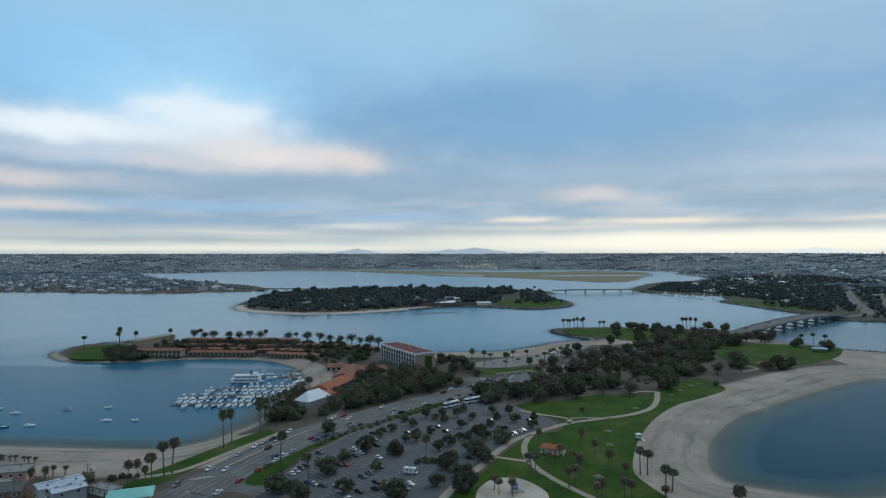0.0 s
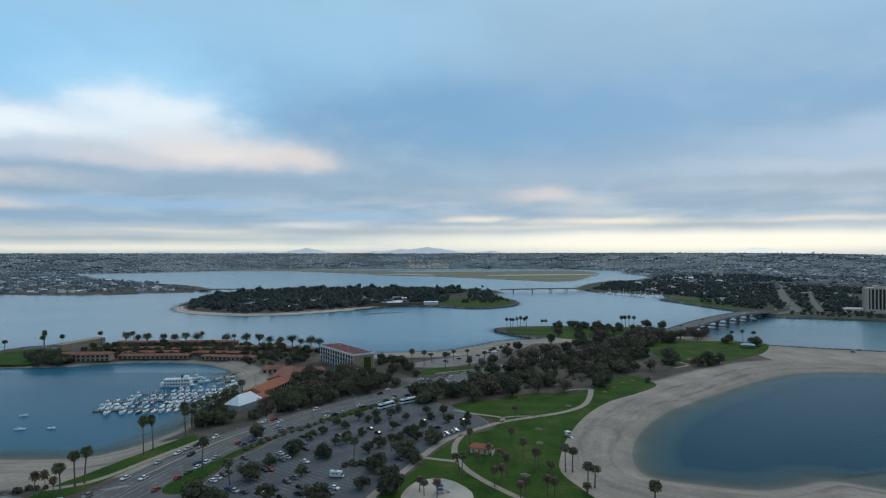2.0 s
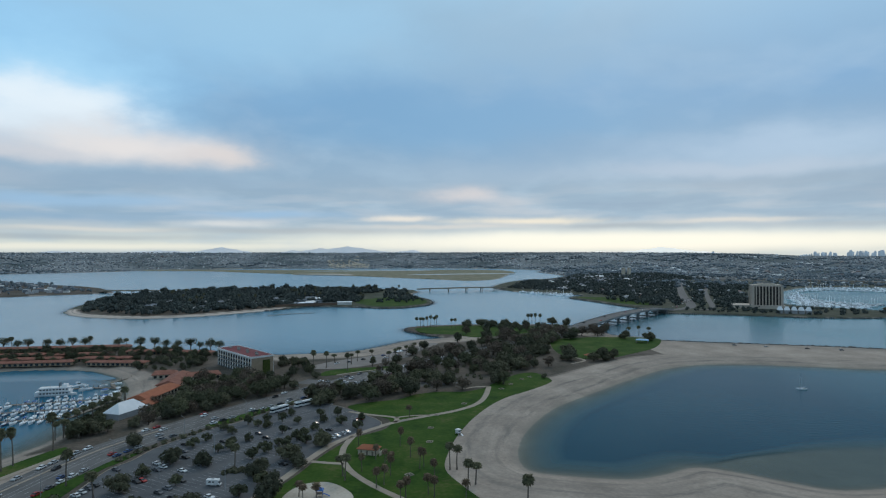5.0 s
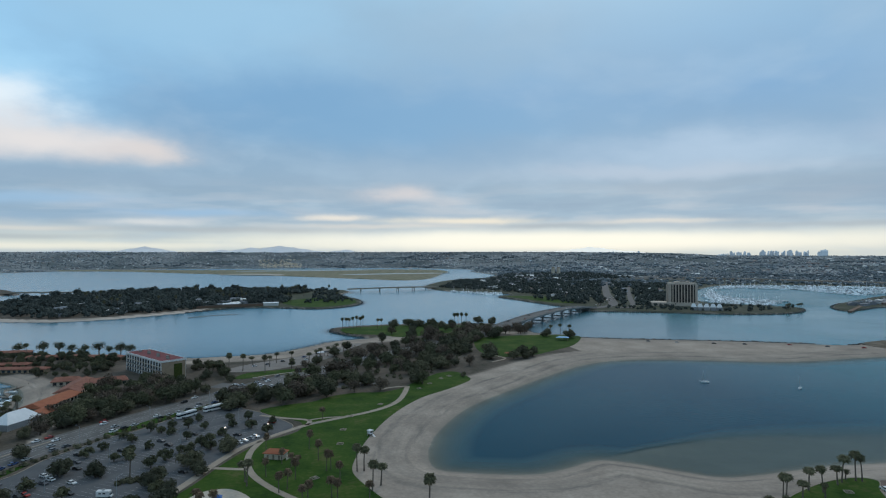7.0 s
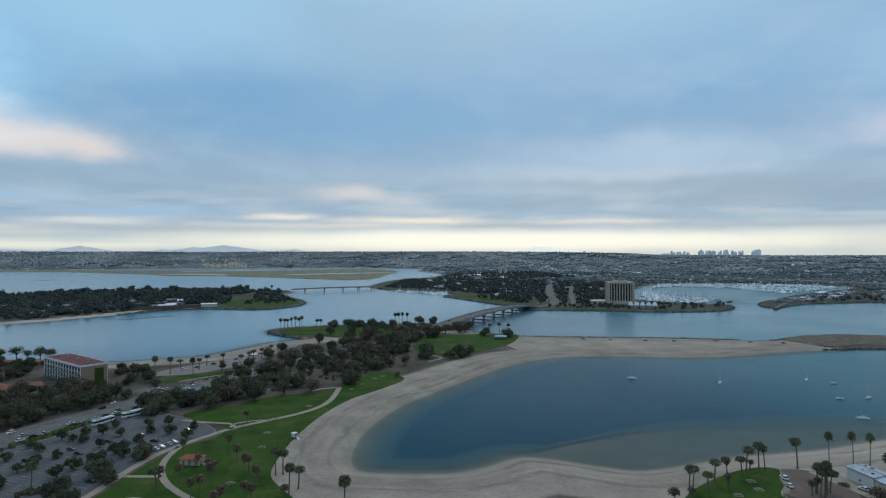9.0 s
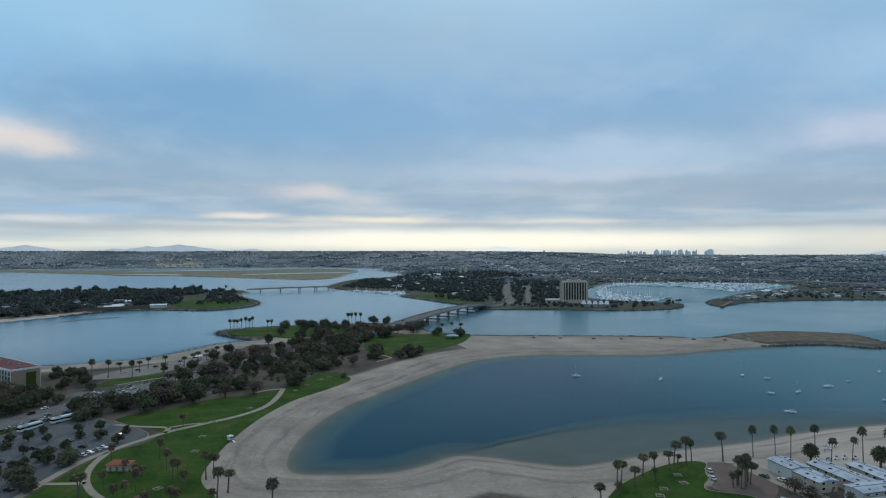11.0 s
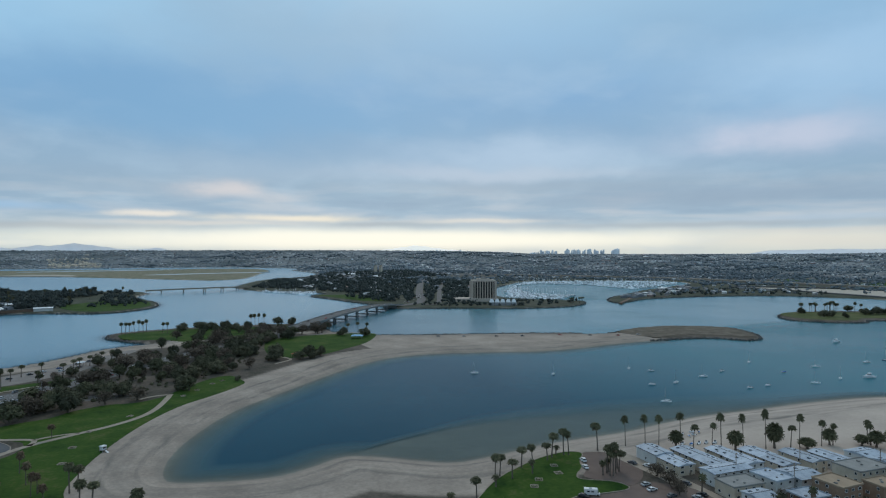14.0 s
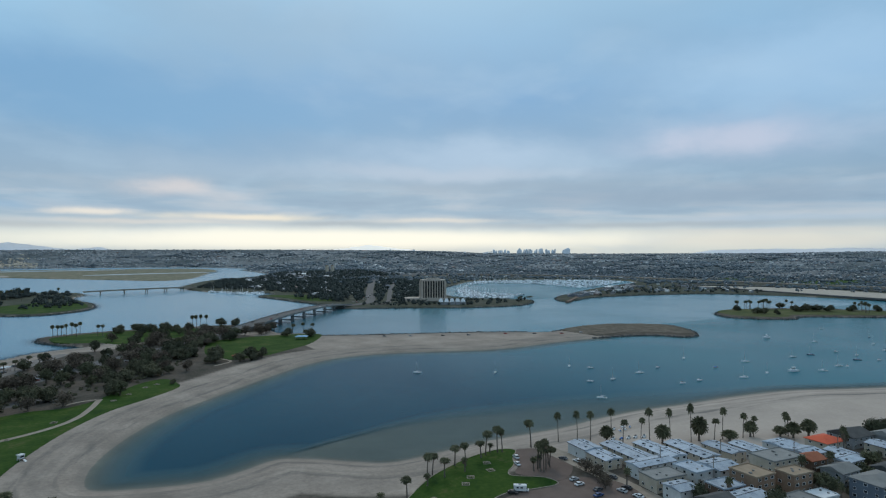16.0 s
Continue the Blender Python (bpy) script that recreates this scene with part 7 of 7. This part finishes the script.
        faces += [(a, a + 1, b + 1, b), (a + 1, a + 2, b + 2, b + 1), (a + 2, a + 3, b + 3, b + 2), (a + 3, a, b, b + 3)]
    faces += [(0, 3, 2, 1), (4 * n, 4 * n + 1, 4 * n + 2, 4 * n + 3)]
    return g.add(pts, faces)


def make_sailboat(dark=False):
    root = thing("sailing_boat", ("dark blue" if dark else "white") + " moored sailing boat with a bare mast", "boat", "moored boats")
    part("hull", hull(9.5, 3.0, 0.95), HULLBLUE if dark else HULLWHITE, root)
    part("cabin", Geo().box(0.6, 0, 0.95, 3.6, 1.7, 0.6, 0, 0.8), HULLWHITE, root)
    part("cockpit", Geo().box(-2.6, 0, 0.98, 2.0, 1.3, 0.06), WOOD, root)
    part("mast", Geo().tube([((0.8, 0, 0.9), 0.17), ((0.8, 0, 13.0), 0.13)], 6), CHROME, root)
    part("boom", Geo().limb((0.8, 0, 2.3), (-3.2, 0, 2.3), 0.16, 0.12, 6), BLUETARP if dark else HULLWHITE, root, "boom with furled sail")
    return root


def make_motorboat(cover=False, big=False):
    k = 1.35 if big else 1.0
    root = thing("motor_boat", ("large white cabin cruiser" if big else "white motor boat under a blue cover" if cover else "white open motor boat with a windscreen"), "boat", "moored boats")
    part("hull", hull(7.0 * k, 2.6 * k, 0.95 * k), HULLWHITE, root)
    if cover:
        part("cover", Geo().box(-0.5, 0, 0.95, 4.6, 2.1, 0.55, 0, 0.7), BLUETARP, root, "blue canvas cover")
    else:
        part("cabin", Geo().box(0.5 * k, 0, 0.95 * k, 2.8 * k, 1.9 * k, 0.8 * k, 0, 0.78), HULLWHITE, root)
        part("windscreen", Geo().box(0.1 * k, 0, 1.75 * k, 1.9 * k, 1.5 * k, 0.5 * k, 0, 0.8), GLASS, root)
    if big:
        part("flybridge", Geo().box(-0.4, 0, 3.0, 2.6, 2.0, 0.9, 0, 0.85), HULLWHITE, root)
        part("aerial", Geo().tube([((-0.4, 0, 3.8), .05), ((-0.4, 0, 6.0), .03)], 5), CHROME, root)
    part("engine", Geo().box(-3.5 * k, 0, 0.3, 0.6, 0.6, 1.1), RUBBER, root)
    return root


BOATS = {"sail": make_sailboat(), "dark": make_sailboat(True), "motor": make_motorboat(), "cover": make_motorboat(True), "cruiser": make_motorboat(False, True)}
TEMPLATES += list(BOATS.values())
brnd = random.Random(8)


def moor(kind, x, y, turn, group, size=1.0):
    ob = copy_thing(BOATS[kind], pose(x, y, 0.0, 0, 0, turn))
    ob.scale = (size,) * 3
    ob["group"] = group


for x, y, k in ((330, 400, "sail"), (382, 366, "sail"), (390, 262, "sail"), (441, 298, "sail"), (421, 302, "motor"), (477, 303, "sail"), (451, 354, "sail"), (460, 339, "motor"), (508, 310, "motor"),
                (473, 261, "motor"), (492, 260, "motor"), (547, 283, "cover"), (530, 248, "sail"), (562, 248, "sail"), (594, 285, "sail"), (586, 240, "cruiser"), (608, 228, "sail"), (652, 275, "sail"),
                (752, 355, "cruiser"), (564, 325, "sail"), (715, 267, "motor"), (678, 272, "dark"), (640, 231, "sail"), (645, 226, "motor"), (685, 236, "dark"), (710, 247, "sail"), (886, 361, "motor"),
                (852, 295, "dark"), (765, 311, "sail"), (764, 246, "motor"), (700, 225, "motor"), (800, 270, "sail")):
    moor(k, x, y, 175 + brnd.uniform(-48, 48), "boats moored in the cove", 0.95 if k == "cruiser" else 0.7)
for x, y, k in ((-273, 320, "dark"), (-261, 325, "sail"), (-224, 338, "sail"), (-208, 340, "motor"), (-242, 367, "motor"), (-308, 359, "motor"), (-290, 350, "sail")):
    moor(k, x, y, 15 + brnd.uniform(-10, 10), "boats moored off the west beach", 0.66)
for x, y, k, a in ((335, 203, "motor", 20), (335, 199, "cover", 60), (339, 199.5, "motor", 100), (345, 201, "cover", 30), (342, 203, "motor", 140), (330, 205, "motor", 75)):
    ob = copy_thing(BOATS[k], pose(x, y, LAND + 0.35, 0, 6, a))
    ob.scale = (0.42,) * 3
    ob["group"] = "dinghies pulled up on the beach"
moor("cover", -265, 361, 8, "boats moored off the west beach", 0.8)


def dock(line, width, label="grey timber dock on piles"):
    root = thing("dock", label, "dock", "marina docks")
    part("planking", ribbon(line, width, 0.45, 0.7, 2), WOOD, root)
    for x, y, a in along([(p[0], p[1]) for p in line], 0, 999, 9):
        part("pile", Geo().tube([((x, y + width / 2, -2), .2), ((x, y + width / 2, 2.2), .2)], 6), WOOD, root)
    return root


for y0, x0, x1, tilt in ((376, -206, -152, 0.16), (398, -208, -146, 0.16), (421, -200, -140, 0.16)):
    dock([(x0, y0), ((x0 + x1) / 2, y0 + tilt * (x1 - x0) / 2), (x1, y0 + tilt * (x1 - x0))], 2.4)
    n = int((x1 - x0) / 4.4)
    for i in range(n):
        x = x0 + (i + 0.5) * 4.4
        yy = y0 + tilt * (x - x0)
        for s in (-1, 1):
            if brnd.random() < 0.84:
                k = brnd.choice(("motor", "cruiser", "sail", "cruiser", "cruiser", "cover", "dark", "cruiser"))
                moor(k, x + brnd.uniform(-.3, .3), yy + s * 6.2, 99 + (0 if s > 0 else 180) + brnd.uniform(-3, 3), "boats in the resort marina", 0.86)
dock([(-148, 384), (-142, 408), (-138, 430), (-150, 462), (-164, 486), (-150, 512)], 2.6)
dock([(-128, 974), (-95, 1000), (-60, 1012)], 2.4, "low floating boom before the island")
dock([(-680, 2455), (-650, 2457), (-620, 2455)], 9, "small fishing platform out in the bay")
dock([(-196, 462), (-170, 468), (-148, 462)], 2.4)
for x, y, k in ((-172, 462, "cruiser"), (-165, 474, "motor"), (-158, 458, "cover"), (-150, 440, "cover"), (-146, 452, "cruiser"), (-158, 480, "motor"), (-182, 474, "cruiser"), (-190, 472, "motor")):
    moor(k, x, y, brnd.uniform(0, 360), "boats in the resort marina")


def riverboat():
    root = thing("excursion_boat", "white two-deck excursion boat with rows of windows", "boat")
    root.matrix_world = pose(-184, 448, 0, 0, 0, 8) @ Matrix.Scale(0.8, 4)
    part("hull", hull(30, 9, 1.4), HULLWHITE, root)
    for k in range(2):
        d = part("deck", Geo().box(-1.5, 0, 1.4 + 3.0 * k, 24 - 2 * k, 8.2 - .4 * k, 2.7), HULLWHITE, root)
        for i in range(9):
            for s in (-1, 1):
                part("window", Geo().box(-11.5 + 2.45 * i, s * (4.12 - .2 * k), 2.3 + 3 * k, 1.5, .1, 1.1), GLASS, d)
        part("deck_edge", Geo().box(-1.5, 0, 4.1 + 3.0 * k, 25.5 - 2 * k, 9.0 - .4 * k, .25), WHITE, root)
    part("wheelhouse", Geo().box(6, 0, 7.4, 4, 4, 2.2), HULLWHITE, root)
    for s in (-1, 1):
        part("funnel", Geo().tube([((2, s * 2, 7.4), .35), ((2, s * 2, 11.0), .35)], 8), RUBBER, root)
    part("paddle_guard", Geo().box(-14.6, 0, 0.6, 3.0, 7.0, 3.6), HULLWHITE, root)


riverboat()
for x, y in ((322, 188), (326, 186), (330, 185), (334, 184), (338, 182)):
    ob = copy_thing(BOATS["cover" if x == 326 else "motor"], pose(x, y + 4, LAND - 0.05, 0, 0, 20))
    ob.scale = (0.6,) * 3
    ob["group"] = "small boats on the sand"


BASIN = [(1063, 1379), (1190, 1430), (1265, 1310), (1180, 1170), (960, 1000), (915, 1070), (940, 1192)]


BERTHED = material("berthed_hulls", [(0.7, 0.71, 0.73), (0.8, 0.8, 0.8)], 0.4, 0.3, 2.0, island=0.6)


def marina_stuff(name, poly, count, seed, label):
    """Far berths: white hulls and masts in rows, too many to count."""
    rnd = random.Random(seed)
    g = Geo()
    xs, ys = [p[0] for p in poly], [p[1] for p in poly]
    done = 0
    while done < count:
        y = min(ys) + round(rnd.uniform(0, max(ys) - min(ys)) / 24) * 24
        x = rnd.uniform(min(xs), max(xs))
        if not in_poly(x, y, poly) or in_poly(x, y, BASIN):
            continue
        done += 1
        L = rnd.uniform(7, 14)
        a = rnd.choice((0.0, 0.9)) + rnd.uniform(-.1, .1)
        g.box(x, y, -0.2, 3.2, L, 2.0, a, 1.08)
        g.box(x, y, 1.8, 2.4, L * 0.45, rnd.uniform(0.8, 2.2), a, 0.8)
        if rnd.random() < 0.25:
            g.box(x, y, 1.2, 0.2, 0.2, L * 1.1)
    return stuff(name, g, BERTHED, label, "boats")


marina_stuff("far_marina", [(820, 1020), (880, 960), (960, 1010), (1180, 1190), (1260, 1330), (1300, 1500), (1180, 1500), (1000, 1310), (880, 1160)], 620, 3, "white boats packed in the far basin")
marina_stuff("south_marina", [(1230, 1095), (1400, 1165), (1550, 1240), (1590, 1335), (1440, 1470), (1300, 1500), (1270, 1330)], 520, 6, "white boats packed in the south basin")
marina_stuff("tower_marina", [(800, 1010), (820, 970), (850, 930), (880, 950), (850, 1080), (810, 1060)], 90, 4, "white boats behind the tower point")
marina_stuff("north_marina", [(420, 1470), (440, 1420), (500, 1380), (480, 1330), (450, 1330), (390, 1480)], 110, 5, "white boats in the north marina")

# ------------------------------------------------------------------ poles, lamps, hedges


def power_pole(x, y, tall=11.0):
    root = thing("power_pole", "brown timber power pole with crossarms", "pole", "power poles")
    root.matrix_world = pose(x, y, LAND, 0, 0, 12)
    part("pole", Geo().tube([((0, 0, -.3), .2), ((0, 0, tall), .13)], 7), WOOD, root)
    for z in (tall - 0.6, tall - 1.7):
        part("crossarm", Geo().box(0, 0, z, 2.4, .14, .16), WOOD, root)


for x, y in ((304, 150), (335, 142), (313, 131), (362, 124), (384, 116), (-161, 231), (-178, 214)):
    power_pole(x, y)


def street_lamp(x, y, turn):
    root = thing("street_lamp", "slim grey street lamp with a curved arm", "street lamp", "street lamps")
    root.matrix_world = pose(x, y, LAND, 0, 0, turn)
    part("pole", Geo().tube([((0, 0, -.2), .14), ((0, 0, 9.0), .08)], 6), GREYWALL, root)
    part("arm", Geo().limb((0, 0, 9.0), (2.0, 0, 9.5), .06, .05), GREYWALL, root)
    part("lamp_head", Geo().box(2.3, 0, 9.4, .8, .3, .15), GREYWALL, root)


for x, y, a in along(offset_line(ROAD, -13.2), 200, 640, 42):
    street_lamp(x, y, a + 90)
for x, y in ((-45, 300), (-20, 325), (-60, 270), (-30, 255), (5, 350)):
    street_lamp(x, y, LA)

bush = Geo()
bn = random.Random(5)
for line, step, r in ((offset_line(ROAD, -16.5), 5.5, 1.3),):
    for x, y, a in along(line, 240, 470, step):
        q = r * bn.uniform(0.7, 1.3)
        core(bush, x + bn.uniform(-1, 1), y + bn.uniform(-1, 1), LAND + q * 0.5, q, bn, 6)
        leaf_cards(bush, [(x, y, LAND + q * 0.6, q)], 30, 0.4, bn)
for cx, cy in ((-28, 276), (-31, 274)):
    for i in range(10):
        x, y = cx + bn.uniform(-5, 5), cy + bn.uniform(-2.5, 2.5)
        core(bush, x, y, LAND + 0.5, 1.1, bn, 6)
        leaf_cards(bush, [(x, y, LAND + 0.6, 1.1)], 30, 0.35, bn)
for i in range(36):
    x, y = 286 + bn.uniform(-5, 5) + 3.4 * i, 118 + bn.uniform(-12, 24) - 1.0 * i
    q = bn.uniform(0.8, 2.0)
    core(bush, x, y, LAND + q * 0.6, q, bn, 6)
    leaf_cards(bush, [(x, y, LAND + q * 0.7, q)], 34, 0.4, bn)
PARK_WOOD = [(10, 400), (40, 446), (70, 500), (110, 560), (180, 640), (210, 640), (195, 560), (160, 495), (118, 440), (88, 432), (50, 412)]
done = 0
while done < 190:
    x, y = bn.uniform(0, 215), bn.uniform(395, 645)
    if in_poly(x, y, PARK_WOOD):
        done += 1
        q = bn.uniform(0.7, 1.9)
        core(bush, x, y, LAND + q * 0.4, q, bn, 6, 0.7)
        leaf_cards(bush, [(x, y, LAND + q * 0.45, q)], 26, 0.36, bn)
for x, y, q in ((-168, 241, 2.9), (-171, 239, 2.0), (-156, 246, 1.2), (-158, 243, 1.3), (-160, 244, 1.0), (-188, 226, 2.4), (-184, 224, 2.0), (-150, 247, 0.9), (-153, 246, 1.0)):
    core(bush, x, y, LAND + q * 0.6, q, bn, 7)
    leaf_cards(bush, [(x, y, LAND + q * 0.7, q)], 70, 0.4, bn)
stuff("shrubs", bush, LEAF, "dark green shrubs along kerbs and gardens", "shrubs")
for x, y, s in ((303, 100, 1.0), (338, 98, 0.9), (288, 120, 0.8), (366, 98, 0.9), (340, 103, 0.8), (384, 104, 0.9), (420, 96, 1.1), (440, 118, 1.0), (434, 122, 1.1)):
    plant("olive", x, y, s, group="garden trees")
for x, y, s in ((276, 160, 0.6), (278, 168, 0.65), (270, 150, 0.55), (274, 155, 0.5)):
    plant("brown", x, y, s, group="garden trees")
for x, y, h in ((300, 116, 8), (345, 112, 9), (360, 108, 9), (392, 117, 12), (396, 118, 9), (329, 90, 8), (278, 146, 7), (400, 100, 11), (-205, 228, 8), (-186, 232, 7), (-182, 235, 7), (-228, 250, 6), (-215, 250, 6)):
    plant("short", x, y, 0.95, h, "palms among the houses")
for x, y, h in ((-191, 247, 3.0), (-187, 246, 3.8), (-183, 248, 3.2), (-223, 262, 2.4), (-220, 262, 2.2), (-217, 262, 2.6), (-213, 262, 2.3), (-210, 261, 2.5), (-207, 261, 2.2)):
    plant("short", x, y, 0.72, h, "short palms at the west beach")

sheet("river_bed", [(1500, 985), (1570, 930), (1648, 795), (1650, 680), (1616, 570), (1590, 400), (1500, 330), (1462, 420), (1452, 520), (1458, 632), (1488, 751), (1500, 860)], 0.3, SAND, "pale sandy river bed", "river bed")
sheet("lawn_river", [(1969, 1208), (2150, 1165), (2040, 1080), (1899, 1021), (1807, 1080)], 0.3, GRASS, "green playing fields beside the river bed", "field")
sheet("lawn_river", [(1930, 950), (2216, 896), (2080, 800), (1949, 749), (1784, 707), (1701, 808), (1800, 890)], 0.3, GRASS, "green playing fields beside the river bed", "field")
for line, w in (([(1420, 480), (1436, 620), (1462, 760), (1480, 880), (1470, 1000)], 9), ([(1640, 380), (1668, 560), (1690, 690), (1680, 810), (1590, 960), (1520, 1030)], 14)):
    structure("levee", ribbon(line, w, LAND - 1.0, LAND + 2.6, 6), RIPRAP, "dark stone levee along the river", "levee")
structure("causeway", ribbon([(1380, 1960), (1537, 1747), (1700, 1470), (1745, 1156), (1760, 865), (1800, 560)], 20, LAND, LAND + 5.5, 6), CONCRETE, "pale raised road across the southern plain", "road")
structure("landing", ribbon([(889, 805), (960, 856), (1032, 903), (1090, 880)], 6, -1.0, LAND + 0.5, 6), BROWN, "reddish-brown landing stage at the basin mouth", "jetty")
sheet("jetty_top", [(600, 465), (640, 462), (668, 446), (694, 416), (716, 428), (740, 484), (708, 517), (663, 530), (600, 517)], 0.25, SCRUB, "dry brown scrub along the top of the jetty", "scrub")

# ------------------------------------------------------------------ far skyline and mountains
# tower colour lifted to pale blue-grey to paint in the distance haze
CITY_HAZED = material("hazed_city_towers", [(0.72, 0.75, 0.79), (0.82, 0.84, 0.87)], 0.8, 0.02, 0.2, each=0.12)
sk = random.Random(61)


def skyscraper(azimuth, wide, top, setback):
    """One tower of the far city: shaft, set-back crown and roof plant."""
    a, r = radians(azimuth), 4810 + sk.uniform(-40, 30)
    root = thing("skyscraper", "hazy pale blue tower in the distant city skyline", "tower block", "city skyline")
    root.matrix_world = pose(62 + r * math.sin(a), -5 + r * math.cos(a), 30, 0, 0, -azimuth + sk.uniform(-25, 25))
    h = (top - 96) * 0.8 + 66 if top > 96 else top - 30
    low = h - setback
    part("shaft", Geo().box(0, 0, 0, wide, wide * 0.8, low), CITY_HAZED, root)
    part("crown", Geo().box(wide * sk.uniform(-.12, .12), 0, low, wide * sk.uniform(0.5, 0.8), wide * 0.6, setback), CITY_HAZED, root)
    part("roof_plant", Geo().box(0, 0, h, wide * 0.25, wide * 0.25, 2.5), CITY_HAZED, root)


for k in range(20):
    skyscraper(36.9 + 2.5 * k / 19 + sk.uniform(-.1, .1), sk.uniform(7, 17), 80 + 26 * min(1, k / 10) * sk.uniform(0.4, 1.0), sk.uniform(2, 7))
for k in range(26):
    skyscraper(40.1 + 3.5 * k / 25 + sk.uniform(-.1, .1), sk.uniform(8, 18), 88 + 24 * sk.uniform(0.0, 1.0), sk.uniform(2, 9))
for azimuth, wide, top in ((44.3, 18, 100), (44.62, 40, 114), (44.75, 24, 118), (37.9, 16, 106), (40.3, 18, 116), (42.3, 20, 115), (46.2, 10, 74), (35.2, 18, 86), (30.4, 16, 110), (28.2, 14, 108)):
    skyscraper(azimuth, wide, top, 4)

needle = thing("observation_tower", "slim tall observation tower in the far park", "tower")
needle.matrix_world = pose(40 + 2500 * math.sin(radians(21.0)), 2500 * math.cos(radians(21.0)), LAND)
part("shaft", Geo().tube([((0, 0, 0), 2.2), ((0, 0, 92), 1.2)], 8), GREYWALL, needle)
part("cabin", Geo().tube([((0, 0, 60), 4.0), ((0, 0, 64), 4.0)], 12), CITY_HAZED, needle)
for k in range(2):
    block = thing("apartment_tower", "pale cream apartment tower in the distance", "tower block", "far towers")
    block.matrix_world = pose(40 + 2650 * math.sin(radians(23.1 + 0.5 * k)), 2650 * math.cos(radians(23.1 + 0.5 * k)), LAND, 0, 0, 20)
    part("shaft", Geo().box(0, 0, 0, 11, 10, 30), CREAM, block)
    part("roof", Geo().box(0, 0, 30, 8, 7, 3), TAN, block)

# mountain colour holds the haze of a long distance
MOUNTAIN = material("hazed_mountain", [(0.72, 0.75, 0.79), (0.8, 0.82, 0.85)], 1.0, 0.003, 0.03)


MOUNTAIN_GLOW = material("haze_glow_mountain", [(0.86, 0.84, 0.78), (0.9, 0.88, 0.82)], 1.0, 0.003, 0.03)
# added emission brightens the ridge towards the horizon sky, as haze would
haze = next(k for k in MOUNTAIN_GLOW.node_tree.nodes if k.type == "BSDF_PRINCIPLED")
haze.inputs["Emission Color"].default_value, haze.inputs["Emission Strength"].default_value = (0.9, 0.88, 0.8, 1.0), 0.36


def mountain(az0, az1, peaks, label, mat=MOUNTAIN):
    """A ridge beyond the town: a strip of slopes with soft peaks (azimuth, height over the eye)."""
    g = Geo()
    n = 90
    for i in range(n + 1):
        az = az0 + (az1 - az0) * i / n
        h = 0.0
        for a, top, w in peaks:
            h = max(h, top * max(0.0, 1 - abs((az - a) / w)) ** 1.15)
        h += 2.0 * math.sin(az * 5.1) * min(1, h / 20) + 1.2 * math.sin(az * 13.7 + 1) * min(1, h / 20)
        foot = 40 + 56 * min(1.0, (az - az0) / 4, (az1 - az) / 4)
        s, c = math.sin(radians(az)), math.cos(radians(az))
        g.v += [(40 + 4780 * s, -5 + 4780 * c, 30), (40 + 4880 * s, -5 + 4880 * c, foot + h), (40 + 4895 * s, -5 + 4895 * c, 20)]
    for i in range(n):
        a = 3 * i
        g.f += [(a, a + 3, a + 4, a + 1), (a + 1, a + 4, a + 5, a + 2)]
    return structure("mountain", g, mat, label, "mountain", True)


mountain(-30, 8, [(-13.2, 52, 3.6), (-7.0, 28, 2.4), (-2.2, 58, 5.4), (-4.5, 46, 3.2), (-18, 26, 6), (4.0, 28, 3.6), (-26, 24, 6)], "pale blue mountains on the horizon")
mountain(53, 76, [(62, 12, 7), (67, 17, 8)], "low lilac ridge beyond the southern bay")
mountain(16, 34, [(26.5, 46, 4.5), (21, 12, 4), (31, 16, 5)], "very pale mountain far beyond the town", MOUNTAIN_GLOW)

for t in TEMPLATES:
    for o in (*t.children_recursive, t):
        bpy.data.objects.remove(o)
